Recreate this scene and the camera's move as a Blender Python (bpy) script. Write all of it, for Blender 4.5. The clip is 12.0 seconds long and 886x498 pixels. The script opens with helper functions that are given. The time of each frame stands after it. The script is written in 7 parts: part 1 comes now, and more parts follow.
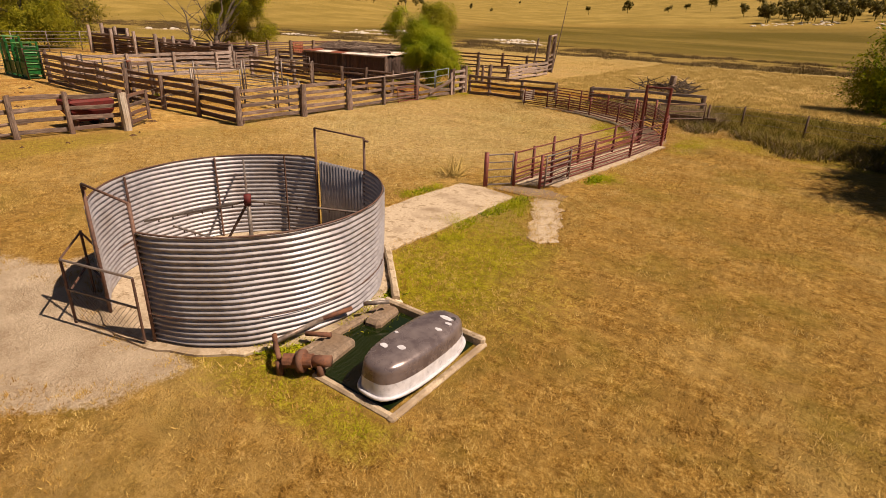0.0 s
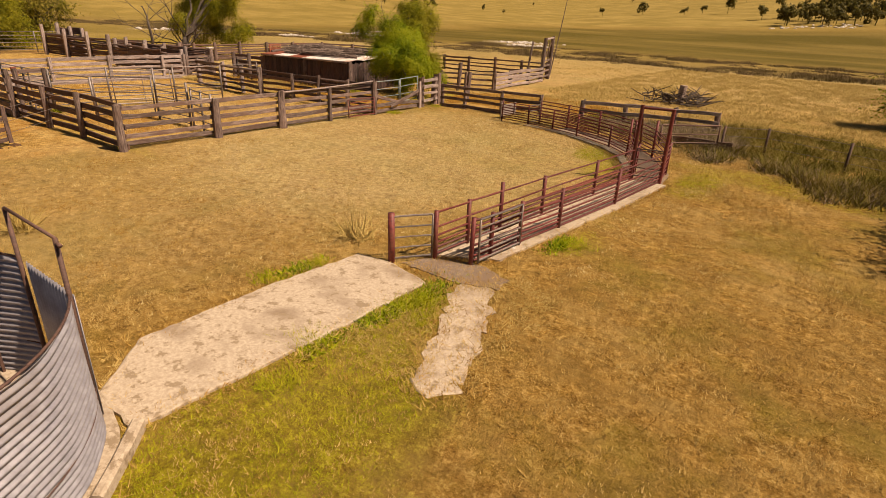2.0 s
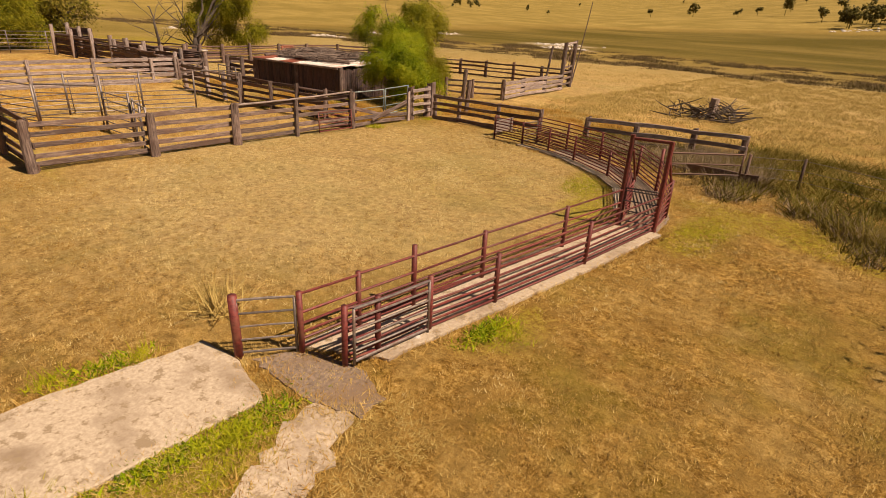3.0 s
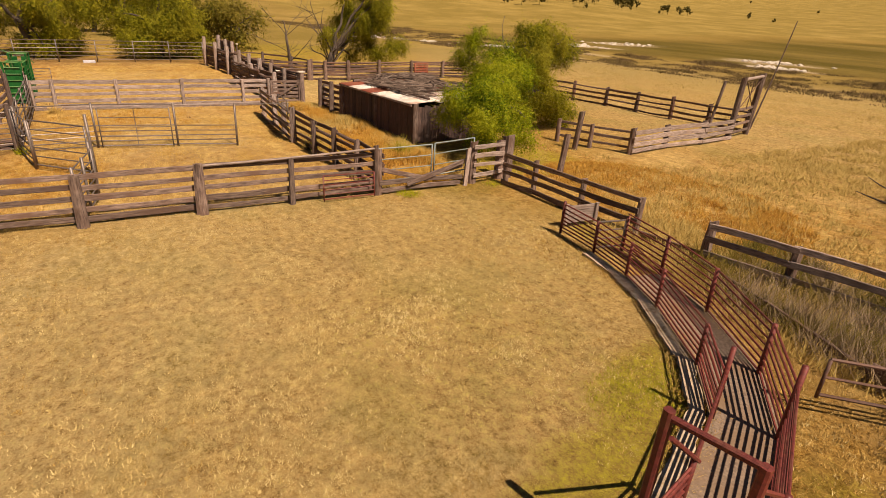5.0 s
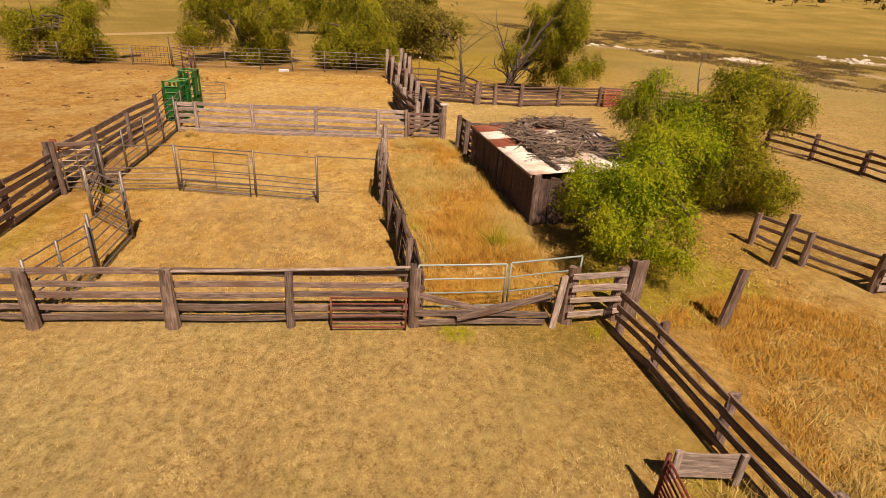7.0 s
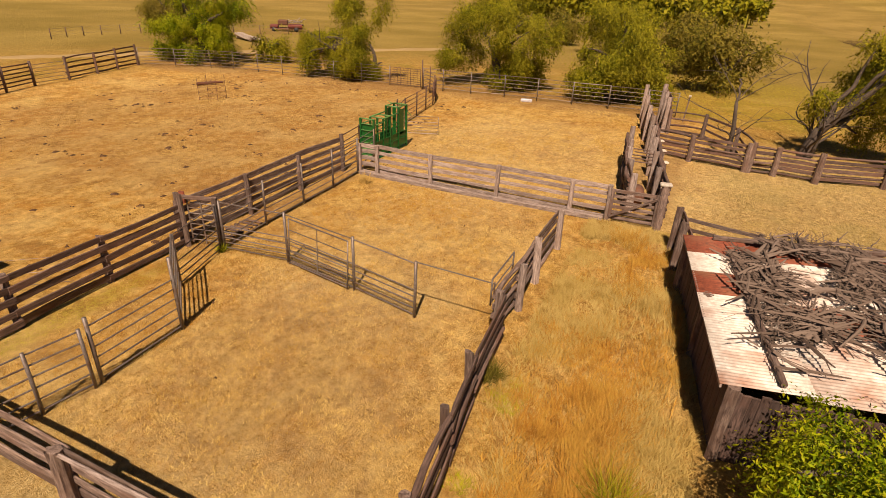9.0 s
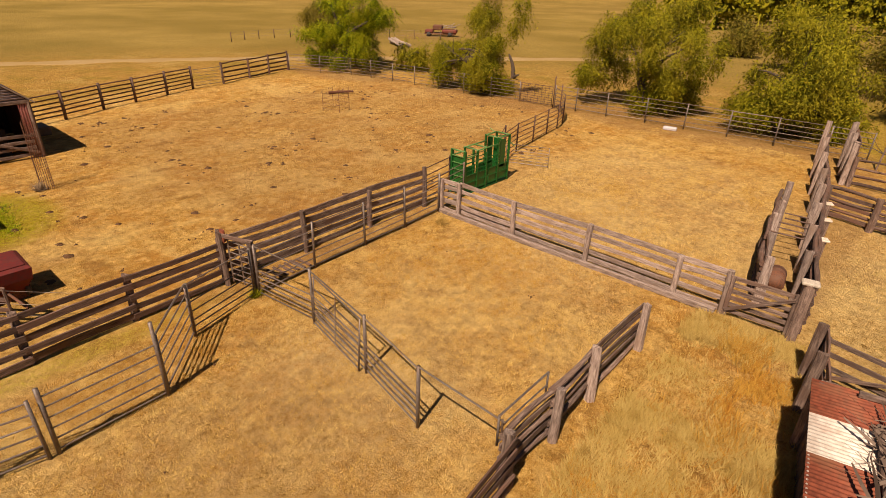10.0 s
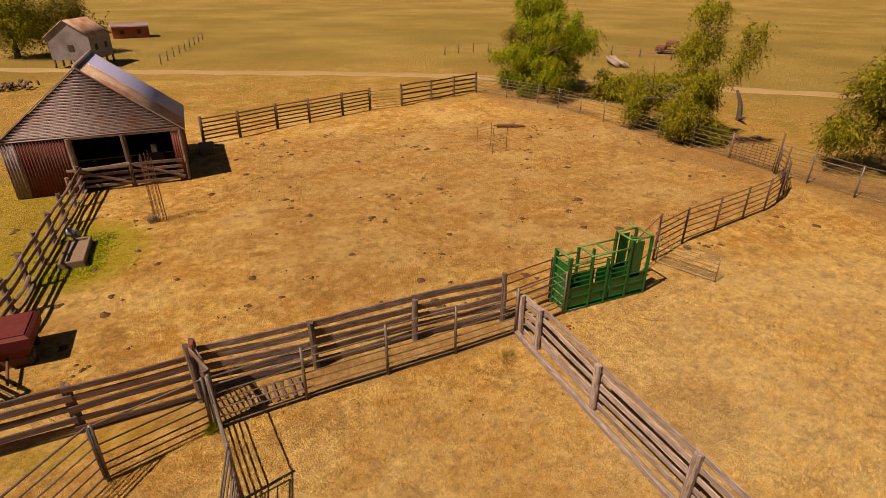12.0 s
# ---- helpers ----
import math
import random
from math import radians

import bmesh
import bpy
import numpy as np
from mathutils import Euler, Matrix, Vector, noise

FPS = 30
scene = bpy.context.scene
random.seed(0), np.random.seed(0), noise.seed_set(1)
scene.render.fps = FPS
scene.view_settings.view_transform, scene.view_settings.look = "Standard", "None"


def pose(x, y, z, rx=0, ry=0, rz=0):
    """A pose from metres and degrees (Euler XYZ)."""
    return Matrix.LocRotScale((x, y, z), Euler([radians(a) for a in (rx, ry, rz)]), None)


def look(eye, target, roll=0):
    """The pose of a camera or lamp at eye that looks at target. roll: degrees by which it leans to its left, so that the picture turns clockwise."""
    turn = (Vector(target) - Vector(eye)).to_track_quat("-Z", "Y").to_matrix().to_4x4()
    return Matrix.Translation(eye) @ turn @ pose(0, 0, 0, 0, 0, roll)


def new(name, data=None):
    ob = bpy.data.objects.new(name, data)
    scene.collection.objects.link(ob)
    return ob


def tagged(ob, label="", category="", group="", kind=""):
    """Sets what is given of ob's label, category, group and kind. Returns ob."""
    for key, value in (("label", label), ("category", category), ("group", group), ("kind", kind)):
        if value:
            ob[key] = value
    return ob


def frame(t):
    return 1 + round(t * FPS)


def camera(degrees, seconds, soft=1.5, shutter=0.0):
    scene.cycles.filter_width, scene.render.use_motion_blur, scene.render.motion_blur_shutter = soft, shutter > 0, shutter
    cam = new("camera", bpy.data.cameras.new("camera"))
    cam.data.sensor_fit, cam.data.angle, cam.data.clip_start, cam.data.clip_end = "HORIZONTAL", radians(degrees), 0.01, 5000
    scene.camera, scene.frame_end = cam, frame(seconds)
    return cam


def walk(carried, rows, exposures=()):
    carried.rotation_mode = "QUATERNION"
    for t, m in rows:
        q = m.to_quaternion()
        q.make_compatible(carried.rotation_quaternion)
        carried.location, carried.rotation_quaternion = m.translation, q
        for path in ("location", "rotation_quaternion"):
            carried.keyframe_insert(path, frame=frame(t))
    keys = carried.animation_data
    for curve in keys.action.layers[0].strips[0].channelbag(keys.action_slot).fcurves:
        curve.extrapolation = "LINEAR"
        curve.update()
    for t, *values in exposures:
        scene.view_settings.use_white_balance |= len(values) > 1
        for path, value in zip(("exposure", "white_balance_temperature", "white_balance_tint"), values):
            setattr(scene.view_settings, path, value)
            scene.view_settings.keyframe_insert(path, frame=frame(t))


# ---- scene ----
cam = camera(78.6, 12.0, soft=0.9)
PATH = [
    (0, (0.006, 1.692, 4.34), (-1.046, 3.198, 3.55), 2.6),
    (0.5, (-0.574, 2.801, 4.29), (-1.633, 4.302, 3.499), 2.6),
    (1, (-1.059, 4.181, 4.279), (-2.123, 5.679, 3.489), 2.7),
    (1.5, (-1.174, 5.551, 4.301), (-2.243, 7.045, 3.512), 2.8),
    (2, (-1.093, 7.23, 4.349), (-2.18, 8.712, 3.561), 2.8),
    (2.5, (-1.014, 9.01, 4.436), (-2.149, 10.456, 3.646), 2.9),
    (3, (-1.174, 11.201, 4.585), (-2.368, 12.595, 3.791), 3.1),
    (3.2, (-1.293, 12.121, 4.67), (-2.535, 13.471, 3.872), 3.0),
    (4.8, (-3.301, 18.815, 5.482), (-4.856, 19.773, 4.668), 3.5),
    (5, (-3.705, 19.543, 5.574), (-5.289, 20.457, 4.763), 3.5),
    (5.5, (-4.767, 21.102, 5.915), (-6.404, 21.907, 5.096), 3.6),
    (6, (-6.016, 22.658, 6.264), (-7.722, 23.293, 5.434), 3.7),
    (6.5, (-7.257, 23.925, 6.555), (-9.015, 24.376, 5.713), 3.6),
    (7, (-8.807, 25.213, 6.909), (-10.6, 25.432, 6.049), 3.7),
    (7.2, (-9.497, 25.657, 7.003), (-11.295, 25.782, 6.137), 3.6),
    (8.8, (-15.249, 28.165, 7.837), (-16.937, 27.552, 6.957), 2.6),
    (9, (-16.081, 28.392, 7.978), (-17.724, 27.669, 7.094), 2.4),
    (9.5, (-18.211, 28.78, 8.375), (-19.716, 27.811, 7.482), 2.1),
    (10, (-20.533, 28.93, 8.717), (-21.884, 27.763, 7.816), 1.7),
    (10.5, (-22.649, 28.803, 9.031), (-23.857, 27.491, 8.126), 1.3),
    (11, (-24.683, 28.38, 9.389), (-25.746, 26.948, 8.482), 1.0),
    (11.5, (-26.598, 27.736, 9.65), (-27.5, 26.199, 8.742), 0.6),
    (12, (-28.434, 26.824, 9.926), (-29.158, 25.196, 9.017), 0.4),
]
walk(cam, [(t, look(eye, target, roll)) for t, eye, target, roll in PATH], [(0.0, 0.40, 7750, 19), (6.0, 0.40, 7750, 19), (9.5, 0.34, 8050, 22), (12.0, 0.19, 8250, 23)])

# ---- light ----
SUN_TO = Vector((0.55, 0.15, 0.79)).normalized()
world = bpy.data.worlds.new("world")
scene.world = world
world.use_nodes = True
wn = world.node_tree.nodes
sky = wn.new("ShaderNodeTexSky")
sky.sky_type = "NISHITA"
sky.sun_disc = False
sky.air_density = 0.7
sky.dust_density = 0.4
sky.sun_elevation = math.asin(SUN_TO.z)
sky.sun_rotation = math.atan2(SUN_TO.x, SUN_TO.y)
world.node_tree.links.new(sky.outputs[0], wn["Background"].inputs[0])
wn["Background"].inputs[1].default_value = 0.033
sun = new("sun", bpy.data.lights.new("sun", "SUN"))
sun.data.energy = 5.0
sun.data.angle = radians(0.6)
sun.data.color = (1.0, 0.93, 0.8)
sun.matrix_world = look(SUN_TO * 60, (0, 0, 0))


# ---- materials ----
def node_mat(name):
    m = bpy.data.materials.new(name)
    m.use_nodes = True
    nt = m.node_tree
    return m, nt, nt.nodes["Principled BSDF"]


def add(nt, kind, **inputs):
    n = nt.nodes.new(kind)
    for key, value in inputs.items():
        n.inputs[key.replace("_", " ")].default_value = value
    return n


def mixed(nt, fac, a, b, blend="MIX"):
    """Mix of two colours; a and b are sockets or tuples, fac a socket or number."""
    n = nt.nodes.new("ShaderNodeMix")
    n.data_type, n.blend_type = "RGBA", blend
    for slot, v in ((0, fac), (6, a), (7, b)):
        if isinstance(v, (int, float)):
            n.inputs[slot].default_value = v
        elif isinstance(v, tuple):
            n.inputs[slot].default_value = (*v, 1)
        else:
            nt.links.new(v, n.inputs[slot])
    return n.outputs[2]


def noise_of(nt, coord, scale, detail=4, rough=0.6, stretch=None):
    if stretch:
        mp = nt.nodes.new("ShaderNodeMapping")
        mp.inputs["Scale"].default_value = stretch
        nt.links.new(coord, mp.inputs[0])
        coord = mp.outputs[0]
    n = add(nt, "ShaderNodeTexNoise", Scale=scale, Detail=detail, Roughness=rough)
    nt.links.new(coord, n.inputs["Vector"])
    return n.outputs["Fac"]


def span(nt, value, a, b, lo=0.0, hi=1.0):
    n = nt.nodes.new("ShaderNodeMapRange")
    nt.links.new(value, n.inputs[0])
    for i, v in ((1, a), (2, b), (3, lo), (4, hi)):
        n.inputs[i].default_value = v
    return n.outputs[0]


def bump(nt, shader, height, strength=0.4, dist=0.02):
    n = add(nt, "ShaderNodeBump", Strength=strength, Distance=dist)
    nt.links.new(height, n.inputs["Height"])
    nt.links.new(n.outputs[0], shader.inputs["Normal"])


def surface(name, light, dark, stain, rough=0.8, metal=0.0, fine=14.0, broad=1.4, stain_at=0.56, stretch=None, relief=0.4, vary=0.25, dist=0.01, bare=None, bare_at=0.62):
    """Two tones at a fine scale, a stain at a broad one, optional bare patches, and a random shift for each object."""
    m, nt, sh = node_mat(name)
    co = nt.nodes.new("ShaderNodeTexCoord").outputs["Object"]
    info = nt.nodes.new("ShaderNodeObjectInfo")
    off = nt.nodes.new("ShaderNodeVectorMath")
    off.operation = "ADD"
    comb = nt.nodes.new("ShaderNodeCombineXYZ")
    big = nt.nodes.new("ShaderNodeMath")
    big.operation = "MULTIPLY"
    big.inputs[1].default_value = 37.0
    nt.links.new(info.outputs["Random"], big.inputs[0])
    for i in range(3):
        nt.links.new(big.outputs[0], comb.inputs[i])
    nt.links.new(co, off.inputs[0])
    nt.links.new(comb.outputs[0], off.inputs[1])
    co = off.outputs[0]
    f = noise_of(nt, co, fine, 6, 0.65, stretch)
    b = noise_of(nt, co, broad, 4, 0.6)
    col = mixed(nt, span(nt, f, 0.35, 0.65), dark, light)
    col = mixed(nt, span(nt, b, stain_at - 0.08, stain_at + 0.12), col, stain)
    if bare:
        col = mixed(nt, span(nt, noise_of(nt, co, broad * 4.3, 5, 0.7), bare_at - 0.03, bare_at + 0.03), col, bare)
    tone = span(nt, info.outputs["Random"], 0, 1, 1 - vary, 1 + vary)
    gray = nt.nodes.new("ShaderNodeCombineColor")
    for i in range(3):
        nt.links.new(tone, gray.inputs[i])
    col = mixed(nt, 1.0, col, gray.outputs[0], "MULTIPLY")
    nt.links.new(col, sh.inputs["Base Color"])
    sh.inputs["Metallic"].default_value = metal
    nt.links.new(span(nt, f, 0.3, 0.7, max(0.05, rough - 0.12), min(1, rough + 0.1)), sh.inputs["Roughness"])
    bump(nt, sh, f, relief, dist)
    return m


GRAIN = (0.12, 1.0, 1.0)
M = {}
M["timber"] = surface("weathered_timber", (0.27, 0.187, 0.15), (0.065, 0.038, 0.031), (0.12, 0.066, 0.046), 0.85, 0, 26, 1.1, 0.55, GRAIN, 0.8, 0.3, 0.02)
M["dark_timber"] = surface("dark_old_timber", (0.185, 0.112, 0.088), (0.05, 0.029, 0.022), (0.13, 0.062, 0.04), 0.9, 0, 26, 1.1, 0.55, GRAIN, 0.8, 0.3, 0.02)
M["slab_timber"] = surface("dark_hut_slabs", (0.125, 0.075, 0.062), (0.036, 0.021, 0.017), (0.085, 0.042, 0.03), 0.9, 0, 26, 1.1, 0.55, GRAIN, 0.8, 0.35, 0.02)
M["grey_timber"] = surface("silvered_timber", (0.44, 0.34, 0.295), (0.15, 0.102, 0.084), (0.248, 0.166, 0.124), 0.85, 0, 26, 1.1, 0.58, GRAIN, 0.8, 0.22, 0.02)
M["pale_timber"] = surface("bleached_timber", (0.58, 0.50, 0.42), (0.26, 0.2, 0.16), (0.4, 0.3, 0.22), 0.85, 0, 24, 1.1, 0.6, GRAIN, 0.8, 0.2, 0.02)
M["red_pipe"] = surface("red_oxide_paint", (0.20, 0.036, 0.028), (0.09, 0.017, 0.014), (0.17, 0.07, 0.04), 0.6, 0.1, 20, 2.5, 0.6, None, 0.3, 0.25, 0.004)
M["steel"] = surface("dull_galvanised_steel", (0.238, 0.196, 0.174), (0.128, 0.098, 0.085), (0.153, 0.085, 0.051), 0.5, 0.35, 18, 2.2, 0.58, None, 0.25, 0.2, 0.003)
M["rust_pipe"] = surface("rusted_brown_steel", (0.17, 0.09, 0.065), (0.075, 0.038, 0.03), (0.13, 0.06, 0.035), 0.75, 0.2, 22, 2.0, 0.58, None, 0.4, 0.25, 0.004)
M["teal_pipe"] = surface("faded_teal_gate_paint", (0.252, 0.294, 0.280), (0.154, 0.189, 0.175), (0.182, 0.140, 0.105), 0.55, 0.1, 20, 2.0, 0.6, None, 0.25, 0.15, 0.003)
M["green"] = surface("green_machine_paint", (0.001, 0.115, 0.02), (0.0008, 0.06, 0.011), (0.002, 0.08, 0.015), 0.45, 0.0, 9, 2.0, 0.6, None, 0.15, 0.12, 0.003)
# lighter green for the crush's top frame, door ribs and levers
M["green_light"] = surface("lighter_green_paint", (0.10, 0.27, 0.07), (0.05, 0.16, 0.045), (0.12, 0.2, 0.06), 0.5, 0.0, 14, 2.4, 0.6, None, 0.2, 0.12, 0.003)
M["iron"] = surface("grey_corrugated_iron", (0.368, 0.345, 0.368), (0.258, 0.239, 0.258), (0.239, 0.193, 0.175), 0.5, 0.28, 7, 0.9, 0.62, None, 0.15, 0.06, 0.002)
M["pale_board"] = surface("faded_grey_boards", (0.27, 0.245, 0.265), (0.19, 0.17, 0.185), (0.16, 0.13, 0.125), 0.85, 0, 7, 0.6, 0.58, None, 0.3, 0.05, 0.004)
M["rust_iron"] = surface("red_rusted_corrugated_iron", (0.34, 0.085, 0.042), (0.18, 0.045, 0.024), (0.27, 0.12, 0.065), 0.75, 0.1, 9, 0.8, 0.55, None, 0.3, 0.12, 0.003)
M["shed_iron"] = surface("dark_red_shed_iron", (0.21, 0.042, 0.028), (0.10, 0.022, 0.016), (0.16, 0.062, 0.04), 0.75, 0.1, 9, 0.8, 0.55, None, 0.3, 0.12, 0.003)
M["gable_iron"] = surface("weathered_gable_iron", (0.37, 0.285, 0.285), (0.19, 0.135, 0.135), (0.27, 0.135, 0.085), 0.65, 0.2, 8, 0.55, 0.6, None, 0.2, 0.05, 0.003)
M["roof_iron"] = surface("streaked_roof_iron", (0.62, 0.47, 0.36), (0.36, 0.22, 0.15), (0.30, 0.105, 0.05), 0.6, 0.25, 10, 0.5, 0.53, (0.35, 2.5, 1.0), 0.2, 0.05, 0.003)
M["blue_iron"] = surface("new_blue_grey_iron", (0.42, 0.42, 0.62), (0.36, 0.36, 0.55), (0.38, 0.36, 0.48), 0.4, 0.3, 8, 0.6, 0.62, None, 0.1, 0.04, 0.003)
M["white_iron"] = surface("whitewashed_roof_iron", (0.78, 0.71, 0.64), (0.56, 0.47, 0.4), (0.36, 0.13, 0.06), 0.7, 0.05, 7, 0.55, 0.60, None, 0.3, 0.06, 0.004)
M["concrete"] = surface("stained_concrete", (0.52, 0.41, 0.295), (0.36, 0.265, 0.18), (0.24, 0.165, 0.105), 0.9, 0, 20, 1.1, 0.58, None, 0.7, 0.05, 0.01, (0.27, 0.19, 0.115), 0.57)
M["dark_concrete"] = surface("damp_shaded_concrete", (0.27, 0.19, 0.135), (0.12, 0.08, 0.055), (0.19, 0.115, 0.065), 0.85, 0, 22, 1.2, 0.55, None, 0.5, 0.08, 0.006)
M["enamel"] = surface("worn_cast_iron_tub", (0.19, 0.15, 0.15), (0.12, 0.09, 0.092), (0.24, 0.19, 0.185), 0.3, 0.35, 5, 2.2, 0.55, None, 0.12, 0.04, 0.003)
M["white_enamel"] = surface("chipped_white_enamel", (0.62, 0.60, 0.64), (0.45, 0.43, 0.46), (0.36, 0.31, 0.32), 0.35, 0, 9, 3.0, 0.66, None, 0.1, 0.04, 0.002)
M["red_paint"] = surface("faded_red_machine_paint", (0.15, 0.010, 0.008), (0.08, 0.006, 0.005), (0.11, 0.02, 0.014), 0.8, 0, 10, 1.6, 0.6, None, 0.2, 0.1, 0.003)
M["rust"] = surface("deep_rust", (0.22, 0.085, 0.045), (0.10, 0.04, 0.025), (0.15, 0.075, 0.05), 0.85, 0.1, 18, 2.5, 0.55, None, 0.5, 0.15, 0.006)
M["bark"] = surface("grey_brown_bark", (0.128, 0.093, 0.070), (0.045, 0.030, 0.023), (0.083, 0.058, 0.042), 0.9, 0, 14, 1.6, 0.56, None, 0.8, 0.2, 0.02)
M["dead_wood"] = surface("bleached_dead_wood", (0.46, 0.37, 0.31), (0.2, 0.15, 0.125), (0.30, 0.22, 0.17), 0.9, 0, 18, 1.5, 0.56, GRAIN, 0.7, 0.25, 0.01)
M["stone"] = surface("pale_stone", (0.66, 0.58, 0.49), (0.42, 0.35, 0.29), (0.5, 0.4, 0.3), 0.9, 0, 12, 1.5, 0.58, None, 0.7, 0.2, 0.02)
# near-black colour stands in for shade inside the shed and behind window openings
M["dark_void"] = surface("dark_interior_shade", (0.06, 0.042, 0.036), (0.03, 0.02, 0.017), (0.045, 0.03, 0.024), 0.9, 0, 20, 1.2, 0.56, None, 0.5, 0.1, 0.01)
M["rubber"] = surface("perished_black_rubber", (0.04, 0.036, 0.034), (0.022, 0.02, 0.019), (0.06, 0.05, 0.042), 0.8, 0, 18, 2, 0.56, None, 0.3, 0.1, 0.004)
M["dung"] = surface("dried_dung", (0.11, 0.048, 0.016), (0.05, 0.022, 0.008), (0.08, 0.036, 0.012), 1.0, 0, 22, 3, 0.56, None, 0.6, 0.2, 0.01)

m, nt, sh = node_mat("green_trough_water")
sh.inputs["Base Color"].default_value = (0.008, 0.014, 0.003, 1)
sh.inputs["Roughness"].default_value = 0.08
bump(nt, sh, noise_of(nt, nt.nodes.new("ShaderNodeTexCoord").outputs["Object"], 5, 2), 0.05, 0.01)
M["water"] = m


def leafy(name, tones, rough=0.6, through_light=0.28, rise=0.15, keep=0.5, patch=0.55, clump=0.0):
    """Leaves or blades: tones by piece and by clump; the shading normal leans outward from the clump and upward."""
    m, nt, sh = node_mat(name)
    geo = nt.nodes.new("ShaderNodeNewGeometry")
    ramp = nt.nodes.new("ShaderNodeValToRGB")
    el = ramp.color_ramp.elements
    while len(el) < len(tones):
        el.new(0.5)
    for i, c in enumerate(tones):
        el[i].position = i / (len(tones) - 1)
        el[i].color = (*c, 1)
    pick = geo.outputs["Random Per Island"]
    if clump:
        near = span(nt, noise_of(nt, geo.outputs["Position"], clump, 3, 0.6), 0.3, 0.7)
        mx = nt.nodes.new("ShaderNodeMix")
        mx.inputs[0].default_value = 0.6
        nt.links.new(pick, mx.inputs[2])
        nt.links.new(near, mx.inputs[3])
        pick = mx.outputs[0]
    nt.links.new(pick, ramp.inputs[0])
    broad = noise_of(nt, geo.outputs["Position"], patch, 4)
    col = mixed(nt, span(nt, broad, 0.42, 0.62, 0, 0.5), ramp.outputs[0], tones[-1])
    nt.links.new(col, sh.inputs["Base Color"])
    sh.inputs["Roughness"].default_value = rough
    sh.inputs["Specular IOR Level"].default_value = 0.1
    puff = nt.nodes.new("ShaderNodeAttribute")
    puff.attribute_name = "puff"
    own = nt.nodes.new("ShaderNodeVectorMath")
    own.operation = "SCALE"
    own.inputs["Scale"].default_value = keep
    nt.links.new(geo.outputs["Normal"], own.inputs[0])
    lean = nt.nodes.new("ShaderNodeVectorMath")
    lean.operation = "ADD"
    nt.links.new(own.outputs[0], lean.inputs[0])
    nt.links.new(puff.outputs["Vector"], lean.inputs[1])
    up = nt.nodes.new("ShaderNodeVectorMath")
    up.operation = "ADD"
    nt.links.new(lean.outputs[0], up.inputs[0])
    up.inputs[1].default_value = (0, 0, rise)
    unit = nt.nodes.new("ShaderNodeVectorMath")
    unit.operation = "NORMALIZE"
    nt.links.new(up.outputs[0], unit.inputs[0])
    nt.links.new(unit.outputs[0], sh.inputs["Normal"])
    tr = nt.nodes.new("ShaderNodeBsdfTranslucent")
    nt.links.new(col, tr.inputs[0])
    mx = nt.nodes.new("ShaderNodeMixShader")
    mx.inputs[0].default_value = through_light
    nt.links.new(sh.outputs[0], mx.inputs[1])
    nt.links.new(tr.outputs[0], mx.inputs[2])
    nt.links.new(mx.outputs[0], nt.nodes["Material Output"].inputs[0])
    return m


M["leaf"] = leafy("weeping_green_leaves", [(0.05, 0.06, 0.004), (0.145, 0.15, 0.007), (0.29, 0.275, 0.013), (0.37, 0.30, 0.024)], 0.6, 0.28, 0.25)
M["leaf_bright"] = leafy("bright_green_leaves", [(0.03, 0.062, 0.003), (0.12, 0.195, 0.005), (0.28, 0.35, 0.010), (0.43, 0.39, 0.02)], 0.6, 0.3, 0.15)
M["leaf_olive"] = leafy("olive_leaves", [(0.05, 0.052, 0.008), (0.125, 0.115, 0.012), (0.23, 0.195, 0.022), (0.28, 0.20, 0.034)], 0.6, 0.25)
M["leaf_dark"] = leafy("dark_far_leaves", [(0.05, 0.045, 0.011), (0.11, 0.09, 0.02), (0.17, 0.13, 0.03)])
M["grass_dry"] = leafy("short_dry_grass", [(0.115, 0.05, 0.009), (0.30, 0.148, 0.028), (0.48, 0.282, 0.072), (0.72, 0.52, 0.20)], 0.7, 0.15, 0.6, 0.35, 0.7, 7.0)
M["grass_pale"] = leafy("bleached_short_grass", [(0.15, 0.083, 0.022), (0.40, 0.255, 0.08), (0.60, 0.43, 0.17), (0.80, 0.63, 0.31)], 0.7, 0.15, 0.6, 0.35, 0.7, 7.0)
M["grass_gold"] = leafy("golden_dry_grass", [(0.20, 0.088, 0.016), (0.42, 0.225, 0.05), (0.61, 0.385, 0.105), (0.76, 0.55, 0.22)], 0.7, 0.15, 0.6, 0.35, 0.8, 5.0)
M["grass_tall"] = leafy("tall_straw_grass", [(0.246, 0.146, 0.039), (0.403, 0.263, 0.078), (0.560, 0.403, 0.146), (0.40, 0.27, 0.07)], 0.7, 0.2, 0.4, 0.5, 0.6, 2.5)
M["grass_rust"] = leafy("tall_rusty_grass", [(0.20, 0.078, 0.012), (0.36, 0.155, 0.024), (0.52, 0.275, 0.05), (0.48, 0.285, 0.06)], 0.7, 0.15, 0.4, 0.5, 0.8, 3.5)
M["grass_green"] = leafy("green_grass", [(0.12, 0.13, 0.005), (0.23, 0.225, 0.008), (0.38, 0.345, 0.016), (0.48, 0.40, 0.03)], 0.6, 0.15, 0.6, 0.35, 0.8, 6.0)
M["weed"] = leafy("rank_green_brown_weeds", [(0.05, 0.043, 0.007), (0.11, 0.088, 0.011), (0.175, 0.135, 0.019), (0.19, 0.12, 0.03)], 0.7, 0.25, 0.35, 0.4, 0.5, 1.5)
M["old_bark"] = leafy("grey_fallen_branches", [(0.05, 0.034, 0.027), (0.12, 0.082, 0.064), (0.21, 0.155, 0.125), (0.15, 0.105, 0.082)], 0.9, 0.0, 0.2, 0.8)
